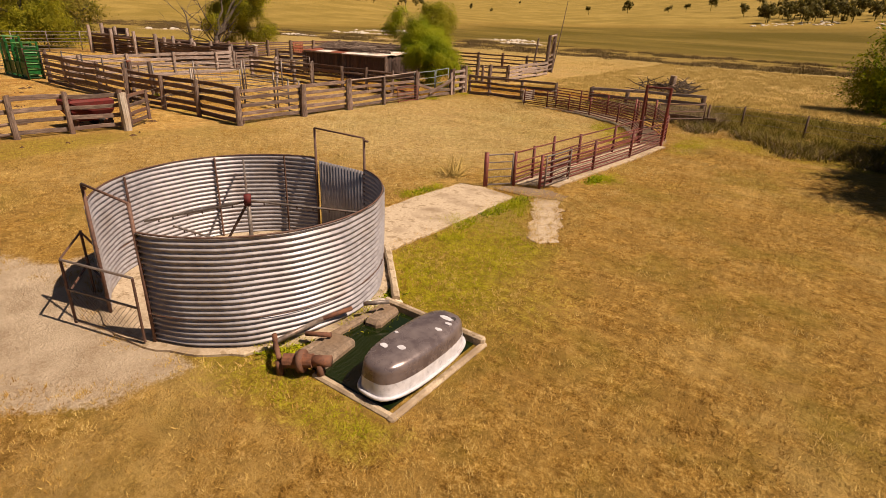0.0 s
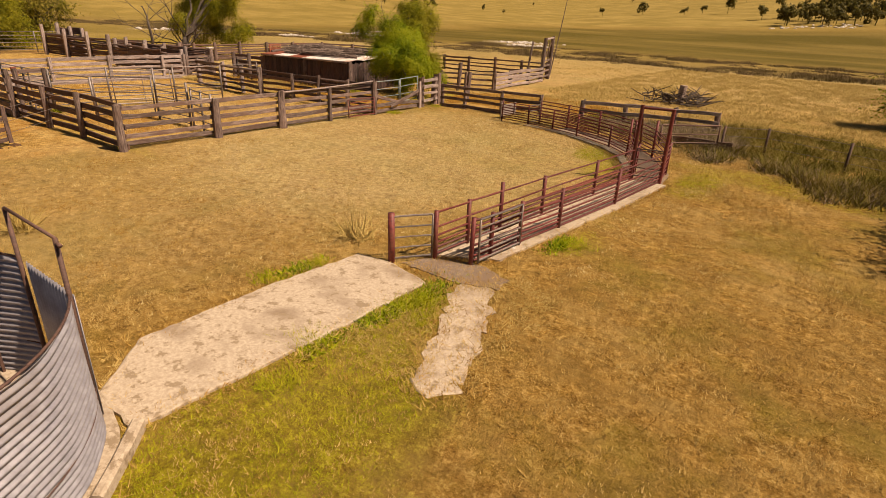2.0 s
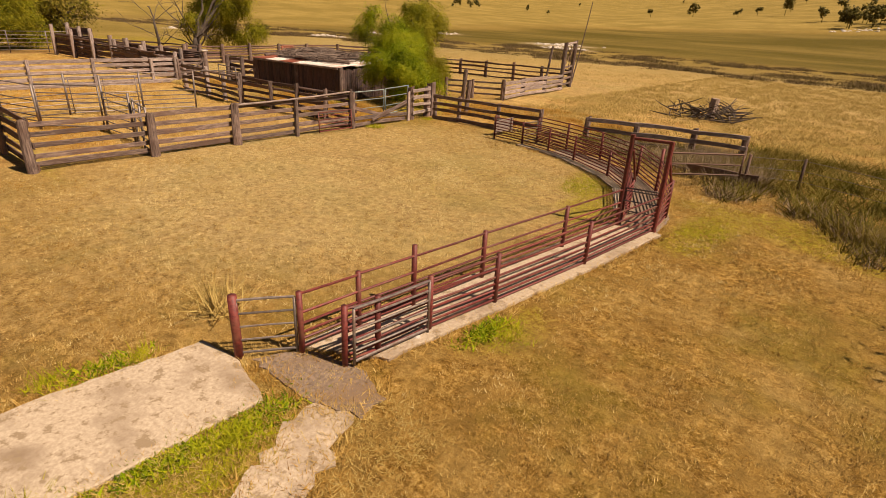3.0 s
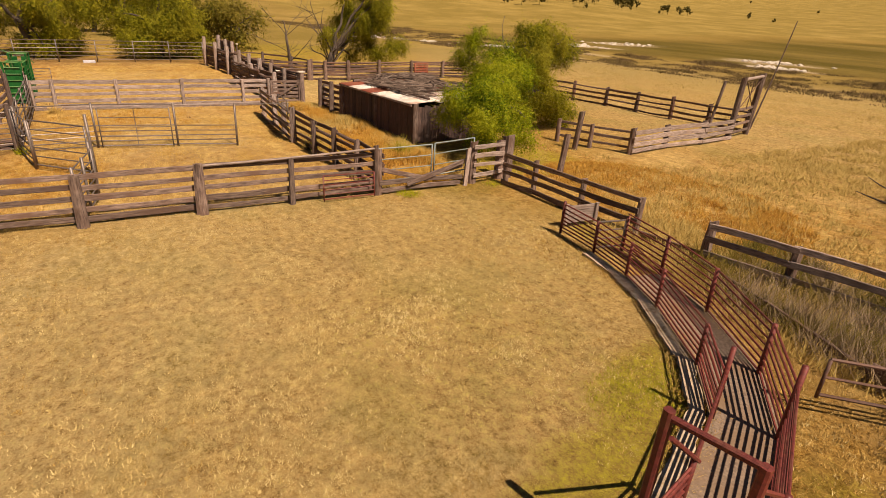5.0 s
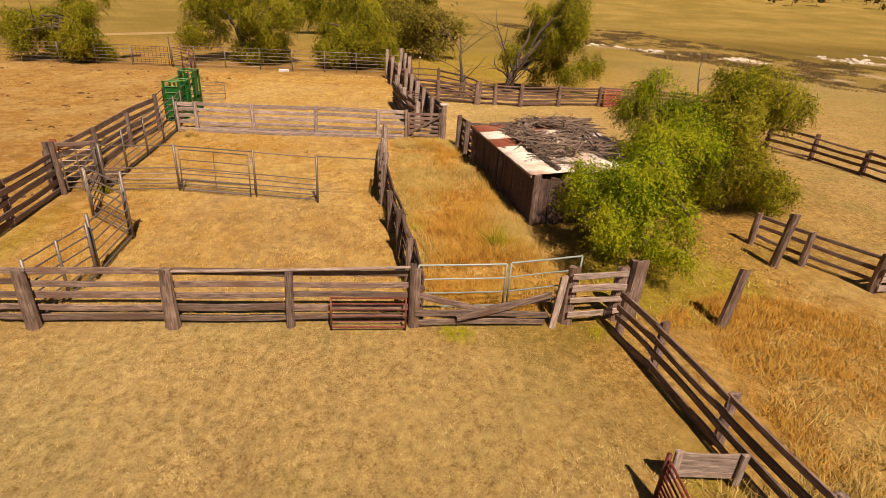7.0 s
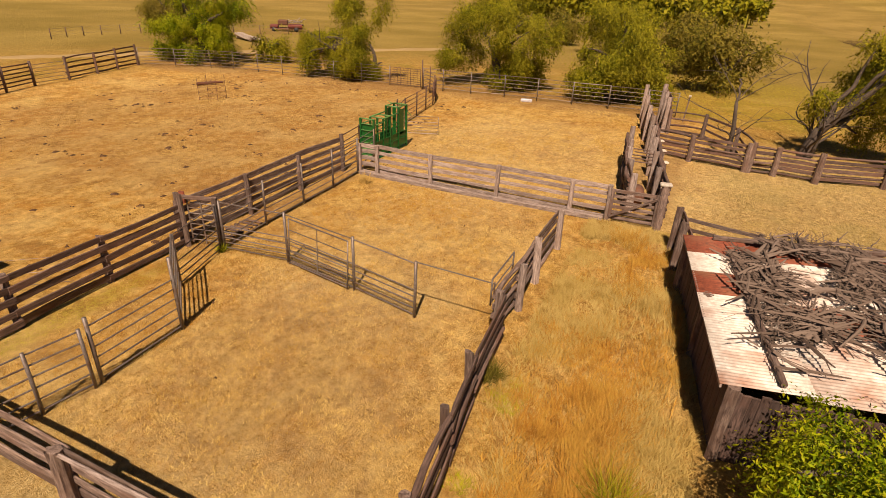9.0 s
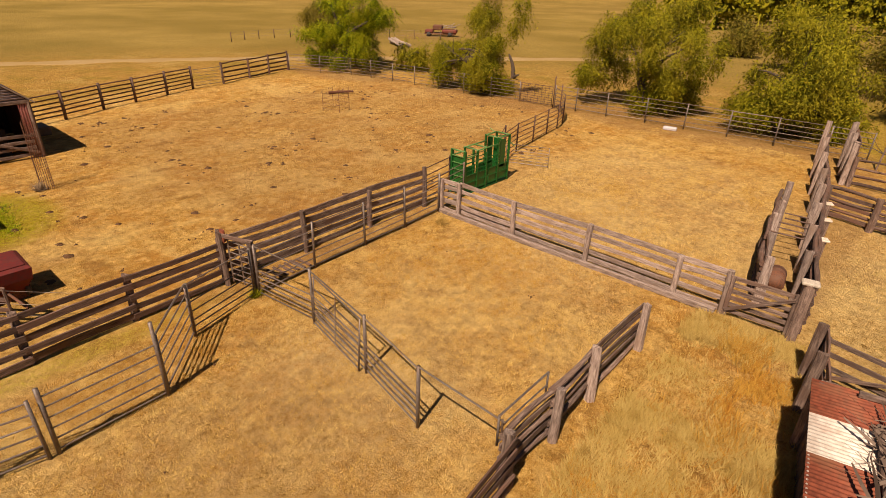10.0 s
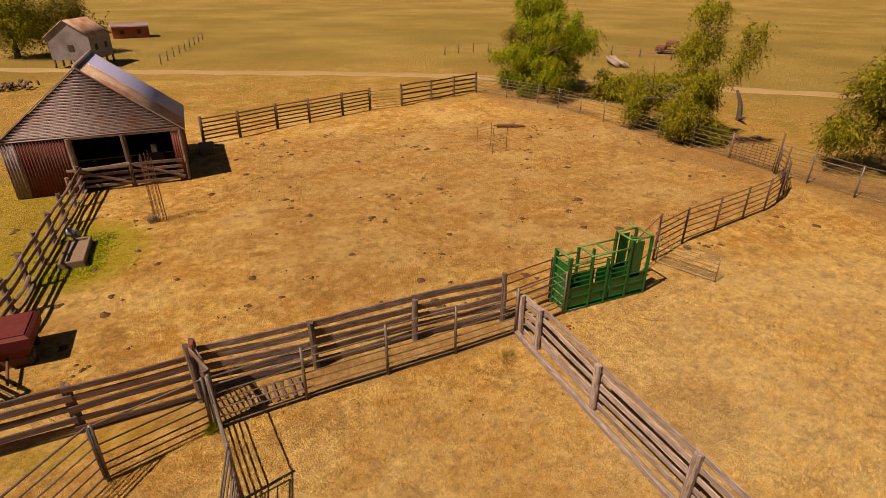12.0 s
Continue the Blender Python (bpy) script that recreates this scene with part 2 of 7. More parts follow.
M["twig"] = leafy("grey_brown_twigs", [(0.13, 0.082, 0.045), (0.24, 0.162, 0.10), (0.33, 0.24, 0.16)], 0.85, 0.05, 0.3, 0.45)
M["scrub"] = leafy("creek_scrub_leaves", [(0.06, 0.036, 0.018), (0.12, 0.073, 0.036), (0.16, 0.105, 0.05), (0.12, 0.088, 0.025)], 0.85, 0.05, 0.3, 0.5, 0.12)

# ground: dry grass with green, bare and pale places held in an attribute of the sheet
m, nt, sh = node_mat("dry_pasture_ground")
att = nt.nodes.new("ShaderNodeAttribute")
att.attribute_name = "cover"
sep = nt.nodes.new("ShaderNodeSeparateColor")
nt.links.new(att.outputs["Color"], sep.inputs[0])
pos = nt.nodes.new("ShaderNodeNewGeometry").outputs["Position"]
fine = noise_of(nt, pos, 21.0, 6, 0.8)
tuft = noise_of(nt, pos, 6.0, 6, 0.72)
mid = noise_of(nt, pos, 1.7, 5, 0.65)
wide = noise_of(nt, pos, 0.33, 5, 0.65)
vast = noise_of(nt, pos, 0.04, 5, 0.6)
blend = nt.nodes.new("ShaderNodeMath")
blend.operation = "ADD"
nt.links.new(fine, blend.inputs[0])
nt.links.new(tuft, blend.inputs[1])
grain = span(nt, blend.outputs[0], 0.74, 1.24)


def product(x, y):
    g = nt.nodes.new("ShaderNodeMath")
    g.operation = "MULTIPLY"
    nt.links.new(x, g.inputs[0])
    nt.links.new(y, g.inputs[1])
    return g.outputs[0]


def tones(dark, middle, light):
    r = nt.nodes.new("ShaderNodeValToRGB")
    el = r.color_ramp.elements
    el[0].color, el[1].color = (*dark, 1), (*light, 1)
    el.new(0.5).color = (*middle, 1)
    nt.links.new(grain, r.inputs[0])
    return r.outputs[0]


col = tones((0.10, 0.048, 0.011), (0.31, 0.175, 0.045), (0.60, 0.40, 0.155))
col = mixed(nt, span(nt, mid, 0.44, 0.64, 0, 0.6), col, (0.47, 0.305, 0.11))
col = mixed(nt, span(nt, noise_of(nt, pos, 0.85, 5, 0.7), 0.48, 0.68, 0, 0.6), col, (0.185, 0.10, 0.024))
col = mixed(nt, span(nt, wide, 0.48, 0.62, 0, 0.6), col, (0.21, 0.165, 0.03))
col = mixed(nt, span(nt, noise_of(nt, pos, 0.19, 5, 0.7), 0.52, 0.64, 0, 0.5), col, (0.52, 0.37, 0.165))
col = mixed(nt, span(nt, vast, 0.5, 0.66, 0, 0.5), col, (0.40, 0.26, 0.09))
far = nt.nodes.new("ShaderNodeAttribute")
far.attribute_name = "far"
streak = noise_of(nt, pos, 0.05, 5, 0.65, (1.0, 1.0, 1.0))
hill = mixed(nt, span(nt, streak, 0.42, 0.62), (0.215, 0.158, 0.047), (0.31, 0.226, 0.078))
hill = mixed(nt, span(nt, noise_of(nt, pos, 0.4, 5, 0.7), 0.45, 0.7, 0, 0.5), hill, (0.19, 0.13, 0.036))
col = mixed(nt, far.outputs["Fac"], col, hill)
flat_at = nt.nodes.new("ShaderNodeAttribute")
flat_at.attribute_name = "flats"
olive = mixed(nt, span(nt, noise_of(nt, pos, 0.03, 5, 0.6, (0.4, 1.0, 1.0)), 0.4, 0.62), (0.09, 0.071, 0.012), (0.185, 0.135, 0.04))
olive = mixed(nt, span(nt, noise_of(nt, pos, 0.7, 5, 0.75), 0.42, 0.66, 0, 0.5), olive, (0.13, 0.088, 0.024))
col = mixed(nt, flat_at.outputs["Fac"], col, olive)
pale_at = nt.nodes.new("ShaderNodeAttribute")
pale_at.attribute_name = "pallor"


def ragged(channel, lo, hi, swing):
    """A cover channel with a torn outline."""
    s = nt.nodes.new("ShaderNodeMath")
    s.operation = "ADD"
    nt.links.new(sep.outputs[channel], s.inputs[0])
    nt.links.new(span(nt, blend.outputs[0], 0.7, 1.3, -swing, swing), s.inputs[1])
    return product(span(nt, s.outputs[0], lo, hi), span(nt, sep.outputs[channel], 0.02, 0.2))


gold = tones((0.17, 0.082, 0.019), (0.45, 0.262, 0.074), (0.68, 0.46, 0.18))
gold = mixed(nt, span(nt, wide, 0.44, 0.6, 0, 0.7), gold, (0.40, 0.19, 0.042))
gold = mixed(nt, span(nt, noise_of(nt, pos, 0.21, 4, 0.6), 0.5, 0.64, 0, 0.55), gold, (0.62, 0.45, 0.2))
gold = mixed(nt, span(nt, mid, 0.46, 0.64, 0, 0.65), gold, (0.66, 0.45, 0.185))
gold = mixed(nt, span(nt, noise_of(nt, pos, 0.7, 6, 0.75), 0.52, 0.62, 0, 0.7), gold, (0.27, 0.135, 0.04))
gold = mixed(nt, span(nt, noise_of(nt, pos, 2.3, 5, 0.75), 0.6, 0.68, 0, 0.6), gold, (0.16, 0.075, 0.024))
col = mixed(nt, 1.0, col, (1.03, 0.965, 0.79), "MULTIPLY")
gold = mixed(nt, 1.0, gold, (1.0, 0.955, 0.85), "MULTIPLY")
col = mixed(nt, att.outputs["Alpha"], col, gold)
col = mixed(nt, product(pale_at.outputs["Fac"], span(nt, blend.outputs[0], 0.8, 1.15, 0.15, 1)), col, (0.58, 0.425, 0.205))
lumps = nt.nodes.new("ShaderNodeCombineColor")
lump = span(nt, noise_of(nt, pos, 3.1, 4, 0.7), 0.36, 0.64, 0.84, 1.2)
for i in range(3):
    nt.links.new(lump, lumps.inputs[i])
col = mixed(nt, 1.0, col, lumps.outputs[0], "MULTIPLY")
green = tones((0.085, 0.07, 0.004), (0.26, 0.215, 0.007), (0.48, 0.39, 0.03))
col = mixed(nt, ragged(0, 0.25, 1.15, 0.45), col, green)
earth = tones((0.10, 0.049, 0.02), (0.23, 0.12, 0.05), (0.38, 0.215, 0.095))
col = mixed(nt, ragged(1, 0.3, 1.35, 0.4), col, earth)
pale = mixed(nt, span(nt, mid, 0.36, 0.66), (0.42, 0.29, 0.185), (0.64, 0.49, 0.35))
pale = mixed(nt, span(nt, fine, 0.4, 0.62, 0, 0.5), pale, (0.66, 0.54, 0.4))
col = mixed(nt, ragged(2, 0.35, 0.7, 0.3), col, pale)
nt.links.new(col, sh.inputs["Base Color"])
sh.inputs["Roughness"].default_value = 0.95
sh.inputs["Specular IOR Level"].default_value = 0.1
bump(nt, sh, grain, 0.8, 0.06)
M["ground"] = m


# ---- building blocks ----
def mesh_of(name, verts, faces, mat, smooth=False):
    me = bpy.data.meshes.new(name)
    me.from_pydata(verts, [], faces)
    me.materials.append(mat)
    if smooth:
        me.polygons.foreach_set("use_smooth", [True] * len(me.polygons))
    me.update()
    return me


def thing(name, at, label, category, group="", kind="", turn=0.0):
    ob = new(name)
    ob.matrix_world = pose(at[0], at[1], at[2] if len(at) > 2 else 0.0, 0, 0, turn)
    ob.empty_display_size = 0.3
    return tagged(ob, label, category, group, kind)


def hang(name, me, m, parent, label=""):
    """One mesh object as a part of parent, at the world pose m."""
    ob = new(name, me)
    ob.parent = parent
    up = parent.matrix_basis.copy()
    if parent.parent:
        up = parent.parent.matrix_basis @ up
    ob.matrix_basis = up.inverted() @ m
    if label:
        ob["label"] = label
    return ob


def part(name, bm, mat, parent, label="", m=None):
    me = bpy.data.meshes.new(name)
    bm.to_mesh(me)
    bm.free()
    me.materials.append(mat)
    return hang(name, me, m or Matrix(), parent, label)


def along(p, q):
    """A pose at p whose x axis runs to q, and the length."""
    p, q = Vector(p), Vector(q)
    d = q - p
    x = d.normalized()
    z = Vector((0, 0, 1)) if abs(x.z) < 0.95 else Vector((0, 1, 0))
    y = z.cross(x).normalized()
    z = x.cross(y)
    r = Matrix((x, y, z)).transposed().to_4x4()
    return Matrix.Translation(p) @ r, d.length


R = random.Random(7)


def rod_mesh(name, length, r, mat, sides=8, r2=None, bend=0.0, rough=0.0, steps=1, cap=0.0):
    """A round bar along x. r2: radius at its far end; bend and rough: worn, natural shape."""
    r2 = r if r2 is None else r2
    v, f = [], []
    a0, sag = R.uniform(0, 6.28), (R.uniform(-bend, bend), R.uniform(-bend, bend))
    lobes = [1 + R.uniform(-rough, rough) for _ in range(sides)]
    for i in range(steps + 1):
        t = i / steps
        rr = r + (r2 - r) * t
        oy, oz = (s * math.sin(math.pi * t) for s in sag)
        for k in range(sides):
            a = a0 + 2 * math.pi * k / sides
            j = rr * lobes[k] * (1 + R.uniform(-rough, rough) * 0.5)
            slant = cap * r * (math.cos(a) * 0.5 + R.uniform(-0.5, 0.5)) if i == steps else 0
            v.append((length * t + slant, oy + j * math.cos(a), oz + j * math.sin(a)))
    for i in range(steps):
        for k in range(sides):
            a, b = i * sides + k, i * sides + (k + 1) % sides
            f.append((a, b, b + sides, a + sides))
    f.append(tuple(reversed(range(sides))))
    f.append(tuple(range(steps * sides, steps * sides + sides)))
    return mesh_of(name, v, f, mat, rough == 0 and sides > 6)


def plank_mesh(name, length, thick, high, mat, bend=0.03, rough=0.1, steps=5):
    """A split or sawn board along x, its edges chipped and a little bowed."""
    v, f = [], []
    sag, bow = R.uniform(-bend, bend), R.uniform(-bend, bend) * 0.7
    c = min(thick, high) * 0.22
    for i in range(steps + 1):
        t = i / steps
        oz, oy = sag * math.sin(math.pi * t), bow * math.sin(math.pi * t)
        hh = high / 2 * (1 + R.uniform(-rough, rough))
        hl = high / 2 * (1 + R.uniform(-rough, rough))
        tt = thick / 2 * (1 + R.uniform(-rough, rough))
        x = length * t + (R.uniform(-0.03, 0.03) if i in (0, steps) else 0)
        for y, z in ((-tt, -hl + c), (-tt + c, -hl), (tt - c, -hl), (tt, -hl + c), (tt, hh - c), (tt - c, hh), (-tt + c, hh), (-tt, hh - c)):
            v.append((x, oy + y, oz + z))
    for i in range(steps):
        for k in range(8):
            a, b = i * 8 + k, i * 8 + (k + 1) % 8
            f.append((a, b, b + 8, a + 8))
    f.append(tuple(reversed(range(8))))
    f.append(tuple(range(steps * 8, steps * 8 + 8)))
    return mesh_of(name, v, f, mat)


def rod(name, p, q, r, mat, parent, label="", **k):
    m, n = along(p, q)
    return hang(name, rod_mesh(name, n, r, mat, **k), m, parent, label)


def plank(name, p, q, thick, high, mat, parent, label="", **k):
    m, n = along(p, q)
    return hang(name, plank_mesh(name, n, thick, high, mat, **k), m, parent, label)


def block(name, size, at, mat, parent, label="", turn=0.0, bevel=0.01, tilt=(0, 0)):
    """A box with worn edges; at is the middle of its underside."""
    bm = bmesh.new()
    bmesh.ops.create_cube(bm, size=1)
    bmesh.ops.scale(bm, vec=size, verts=bm.verts)
    bmesh.ops.bevel(bm, geom=bm.edges[:], offset=min(bevel, min(size) * 0.3), segments=1, affect="EDGES")
    bmesh.ops.translate(bm, vec=(0, 0, size[2] / 2), verts=bm.verts)
    return part(name, bm, mat, parent, label, pose(*at, tilt[0], tilt[1], turn))


def corrugated(name, rows, pitch, depth, mat, parent, label="", per=6, cross=2):
    """A corrugated sheet between two edges. rows(u) gives the two end points of the line at u metres across the waves, its normal, and u's total."""
    total = rows(0)[3]
    n = max(2, int(total / pitch * per))
    v, f = [], []
    for i in range(n + 1):
        u = total * i / n
        a, b, nor, _ = rows(u)
        d = depth * math.sin(2 * math.pi * u / pitch)
        for k in range(cross):
            p = a.lerp(b, k / (cross - 1)) + nor * d
            v.append(tuple(p))
    for i in range(n):
        for k in range(cross - 1):
            a = i * cross + k
            f.append((a, a + 1, a + cross + 1, a + cross))
    me = mesh_of(name, v, f, mat, True)
    ob = hang(name, me, Matrix(), parent, label)
    mod = ob.modifiers.new("thickness", "SOLIDIFY")
    mod.thickness = 0.004
    return ob


def sheet(name, o, wide, high, pitch, depth, mat, parent, label="", per=6):
    """A flat rectangular corrugated sheet: o a corner, wide the way across the waves, high the way along them."""
    o, wide, high = Vector(o), Vector(wide), Vector(high)
    nor, way, total = wide.cross(high).normalized(), wide.normalized(), wide.length
    return corrugated(name, lambda u: (o + way * u, o + way * u + high, nor, total), pitch, depth, mat, parent, label, per)


# ---- ground ----
def smooth01(v):
    v = np.clip(v, 0, 1)
    return v * v * (3 - 2 * v)


CREEK = [(-400, 50), (-140, 58), (-105, 62), (-70, 74), (-50, 79), (-20, 78), (10, 84), (60, 84), (400, 60)]


def line_y(x, pts):
    return np.interp(x, [p[0] for p in pts], [p[1] for p in pts])


def height(x, y):
    r = np.hypot(x + 20, y - 15)
    z = 0.03 * np.sin(x * 0.71 + 1.3 * np.sin(y * 0.37)) * np.cos(y * 0.53) * smooth01((r - 2) / 20)
    far = smooth01((r - 220) / 150)
    z = z + far * (1.2 * np.sin(x * 0.017 + 0.6) * np.cos(y * 0.021) + 0.5 * np.sin(x * 0.051 + y * 0.037))
    s = y - line_y(x, CREEK)
    z = z - 0.7 * smooth01(s / 8) * smooth01((260 - s) / 160)
    rise = np.clip(r - 230, 0, None)
    z = z + 0.055 * rise + 2.6e-5 * rise ** 2 * (rise < 1500) + 0.045 * rise * np.sin(np.arctan2(y, x) * 5 + 0.7) * 0.6
    return z


def steps_from(lo, hi, step, reach, grow=1.12):
    core = list(np.arange(lo, hi + step / 2, step))
    left, right, d = [], [], step
    while (right[-1] if right else hi) < hi + reach:
        d *= grow
        right.append((right[-1] if right else hi) + d)
        left.append((left[-1] if left else lo) - d)
    return np.array(left[::-1] + core + right)


def ring(x, y, cx, cy, rx, ry=None, soft=0.5, turn=0.0):
    """1 inside an ellipse, fading out over soft of its radius."""
    ry = ry or rx
    c, s = math.cos(radians(turn)), math.sin(radians(turn))
    u, w = (x - cx) * c + (y - cy) * s, -(x - cx) * s + (y - cy) * c
    return smooth01((1 + soft - np.hypot(u / rx, w / ry)) / soft)


GX, GY = steps_from(-70, 12, 0.42, 1900), steps_from(-30, 62, 0.42, 1900)
X, Y = np.meshgrid(GX, GY)
Z = height(X, Y)
flat = smooth01((np.hypot(X + 6, Y - 9) - 9) / 6)
Z = Z * np.where(np.hypot(X + 20, Y - 15) < 60, flat, 1)
nx, ny = len(GX), len(GY)
co = np.stack([X, Y, Z], -1).reshape(-1, 3)
ii = (np.arange(ny - 1)[:, None] * nx + np.arange(nx - 1)[None, :]).reshape(-1)
quads = np.stack([ii, ii + 1, ii + 1 + nx, ii + nx], -1)
gme = bpy.data.meshes.new("ground")
gme.from_pydata(co.tolist(), [], quads.tolist())
gme.polygons.foreach_set("use_smooth", [True] * len(gme.polygons))
gme.materials.append(M["ground"])
# what covers it: green growth, bare earth, pale concrete dust, golden yard straw
greenness = np.zeros_like(X)
for c in ((-5.5, 10.2, 1.2, 1.9, 0, 0.7), (-6.0, 13.0, 0.7, 0.8, 0, 0.8), (-5.0, 8.6, 0.9, 0.8, 0, 0.9), (-8.3, 26.3, 0.6, 1.3, 30, 0.75), (-7.3, 24.3, 0.5, 1.2, 10, 0.75), (-5.2, 17.6, 0.3, 0.8, 0, 0.6), (-22.9, 3.8, 1.9, 2.4, 0, 0.95), (-18.6, -1.0, 3.2, 4.5, 0, 0.6), (-20.3, 6.0, 1.0, 4.0, 0, 0.55), (-10.8, 24.0, 2.0, 2.0, 0, 0.3), (-14.0, 27.0, 3.0, 2.0, 0, 0.22), (-12.0, 20.0, 4.0, 2.5, 0, 0.18), (-4.5, 24.8, 0.5, 1.4, 0, 0.7), (-1.0, 26.2, 3.5, 0.9, -12, 0.7), (-22.5, 15.0, 3.5, 0.35, 0, 0.55), (-4.2, 5.1, 1.0, 0.4, 0, 0.7), (-21.3, 33.2, 1.6, 2.0, 0, 0.75), (-13.6, 30.6, 1.4, 0.6, 0, 0.6), (-4.5, 9.0, 1.4, 1.2, 0, 0.45), (-5.4, 5.0, 0.6, 0.4, 0, 0.7), (-70.0, 34.0, 9.0, 12.0, 0, 0.5), (-11, -1, 5, 3, 0, 0.25)):
    greenness = np.maximum(greenness, c[5] * ring(X, Y, *c[:4], 0.8, c[4]))
s = Y - line_y(X, CREEK)
flats = smooth01((s - 34) / 10) * smooth01((285 - s) / 40) * smooth01((X + 190) / 60)
earthy = 0.42 * smooth01((s + 6) / 5) * smooth01((44 - s) / 16)
spots = random.Random(12)
for k in range(90):
    earthy = np.maximum(earthy, spots.uniform(0.25, 0.6) * ring(X, Y, spots.uniform(-56, -20), spots.uniform(-9, 25), spots.uniform(0.3, 1.1), spots.uniform(0.3, 0.9), 1.2))
for c in ((-57, 1, 3.5, 4, 0, 0.85), (-55, -15, 2.5, 4.5, 0, 0.8), (-58.5, 17, 2.4, 8, 0, 0.85), (-31.8, 14.9, 4.6, 0.5, 0, 0.8), (-50, -2, 5, 4, 0, 0.4), (-31, 20, 2.5, 3.5, 0, 0.3), (-23, 22, 2.2, 2.4, 0, 0.42), (-47, 27.5, 9, 0.9, 0, 0.7), (-9.0, 29.6, 4.2, 0.5, -14, 0.6), (-38, 5, 3, 2, 0, 0.45), (-41, 17, 1.2, 0.8, 0, 0.4), (-90, -34, 5, 4, 0, 0.7), (-3.0, 3.5, 1.3, 0.8, 0, 0.3), (-6.0, 2.3, 1.6, 0.7, 0, 0.45), (-34, -2, 4, 2.5, 0, 0.3), (-40, 0, 13, 10, 0, 0.26), (-28.3, 1, 2.5, 3, 0, 0.3)):
    earthy = np.maximum(earthy, c[5] * ring(X, Y, *c[:4], 0.9, c[4]))
slope = smooth01((np.hypot(X + 20, Y - 15) - 120) / 60) * smooth01((-20 - Y) / 30)
earthy = np.maximum(earthy, slope * 0.36)
dusty = np.zeros_like(X)
for c in ((-8.9, 3.75, 2.3, 0.75, 8), (-7.6, 3.3, 1.0, 0.7, 25), (-10.5, 3.4, 1.8, 1.0, 0), (-7.2, 4.4, 1.0, 0.4, 0), (-8.2, 3.4, 1.9, 0.9, 15), (-9.3, 5.4, 1.1, 1.3, 0), (-61, 117, 6, 3.2, 0), (-72, 132, 8, 6, 20), (-108, 114, 9, 4.0, 30), (-120, 140, 8, 9, 0), (-105, 64, 4, 8.0, 0), (-98, 84, 4, 4, 0), (-86, 96, 6, 3, 0), (-80, 84, 4, 2, 0)):
    dusty = np.maximum(dusty, (1.0 if c[1] < 20 else 0.52) * ring(X, Y, *c[:4], 0.35 if c[1] < 20 else 0.9, c[4]))
distance = smooth01((np.hypot(X + 20, Y - 15) - 42) / 30) * (1 - flats)
straw = np.maximum(smooth01((-19.4 - X) / 1.2) * smooth01((X + 60) / 4) * smooth01((31 - Y) / 2) * smooth01((Y + 20) / 6), 0.8 * ring(X, Y, -15, 37, 5.5, 5, 0.6))
straw = straw * (1 - smooth01((-1 - Y) / 8) * smooth01((X + 24) / 2))
yard_soil = smooth01((13.5 - Y) / 3) * smooth01((-27 - X) / 4) * smooth01((X + 58) / 3) * smooth01((Y + 12) / 4)
earthy = np.maximum(earthy, yard_soil * 0.62)
for c in ((-56.2, 2.0, 1.6, 5.5, 0, 0.95), (-54.8, -13.5, 1.8, 5.0, 15, 0.9), (-57.3, 18, 1.2, 7.5, 0, 0.8), (-39.5, 2.0, 1.6, 0.9, 0, 0.75), (-24.0, 21.5, 2.6, 2.2, 0, 0.5)):
    earthy = np.maximum(earthy, c[5] * ring(X, Y, *c[:4], 0.8, c[4]))
straw = straw * (1 - smooth01((12.5 - Y) / 2) * smooth01((X + 22.7) / 0.7))
cover = gme.color_attributes.new("cover", "FLOAT_COLOR", "POINT")
cover.data.foreach_set("color", np.stack([greenness, earthy, dusty, straw], -1).astype(np.float32).ravel())
pallor = 0.6 * ring(X, Y, -13.5, 22.5, 5.0, 5.5, 0.8) + 0.3 * ring(X, Y, -15, 14, 4, 5, 0.9) + 0.5 * ring(X, Y, -43, 20.5, 6.0, 4.5, 0.8) + 0.35 * ring(X, Y, -24.0, 21, 3.5, 3.0, 0.8) + 0.6 * ring(X, Y, -41, 34, 8.0, 5.0, 0.8) + 0.35 * ring(X, Y, -31, 20.5, 4.0, 3.0, 0.8) + 0.4 * ring(X, Y, -34, 68, 34, 18, 0.8) + 0.15 * ring(X, Y, -12, 48, 16, 8, 0.8)
gme.attributes.new("flats", "FLOAT", "POINT").data.foreach_set("value", flats.astype(np.float32).ravel())
gme.attributes.new("pallor", "FLOAT", "POINT").data.foreach_set("value", np.clip(pallor, 0, 0.8).astype(np.float32).ravel())
gme.attributes.new("far", "FLOAT", "POINT").data.foreach_set("value", distance.astype(np.float32).ravel())
tagged(new("ground", gme), "dry grazed pasture with golden grass, bare earth and green patches", "ground", kind="structure")

TRACK = [(4, -56), (-10, -50), (-26, -42.0), (-43, -34.4), (-54, -28.2), (-64, -21), (-76, -11), (-92, 2)]
tv, tf = [], []
for i in range(121):
    u = i / 120 * (len(TRACK) - 1)
    k = min(int(u), len(TRACK) - 2)
    a, b = Vector(TRACK[k]), Vector(TRACK[k + 1])
    c, d = a.lerp(b, u - k), (b - a).normalized()
    for j, o in enumerate((-1.3, -0.9, 0.9, 1.3)):
        w = o + 0.25 * math.sin(i * 0.9 + j)
        x, y = c.x - d.y * w, c.y + d.x * w
        tv.append((x, y, float(height(np.array(x), np.array(y))) + (0.05 if j in (1, 2) else 0.0)))
    if i:
        n = 4 * i
        tf += [(n - 4 + j, n - 3 + j, n + 1 + j, n + j) for j in range(3)]
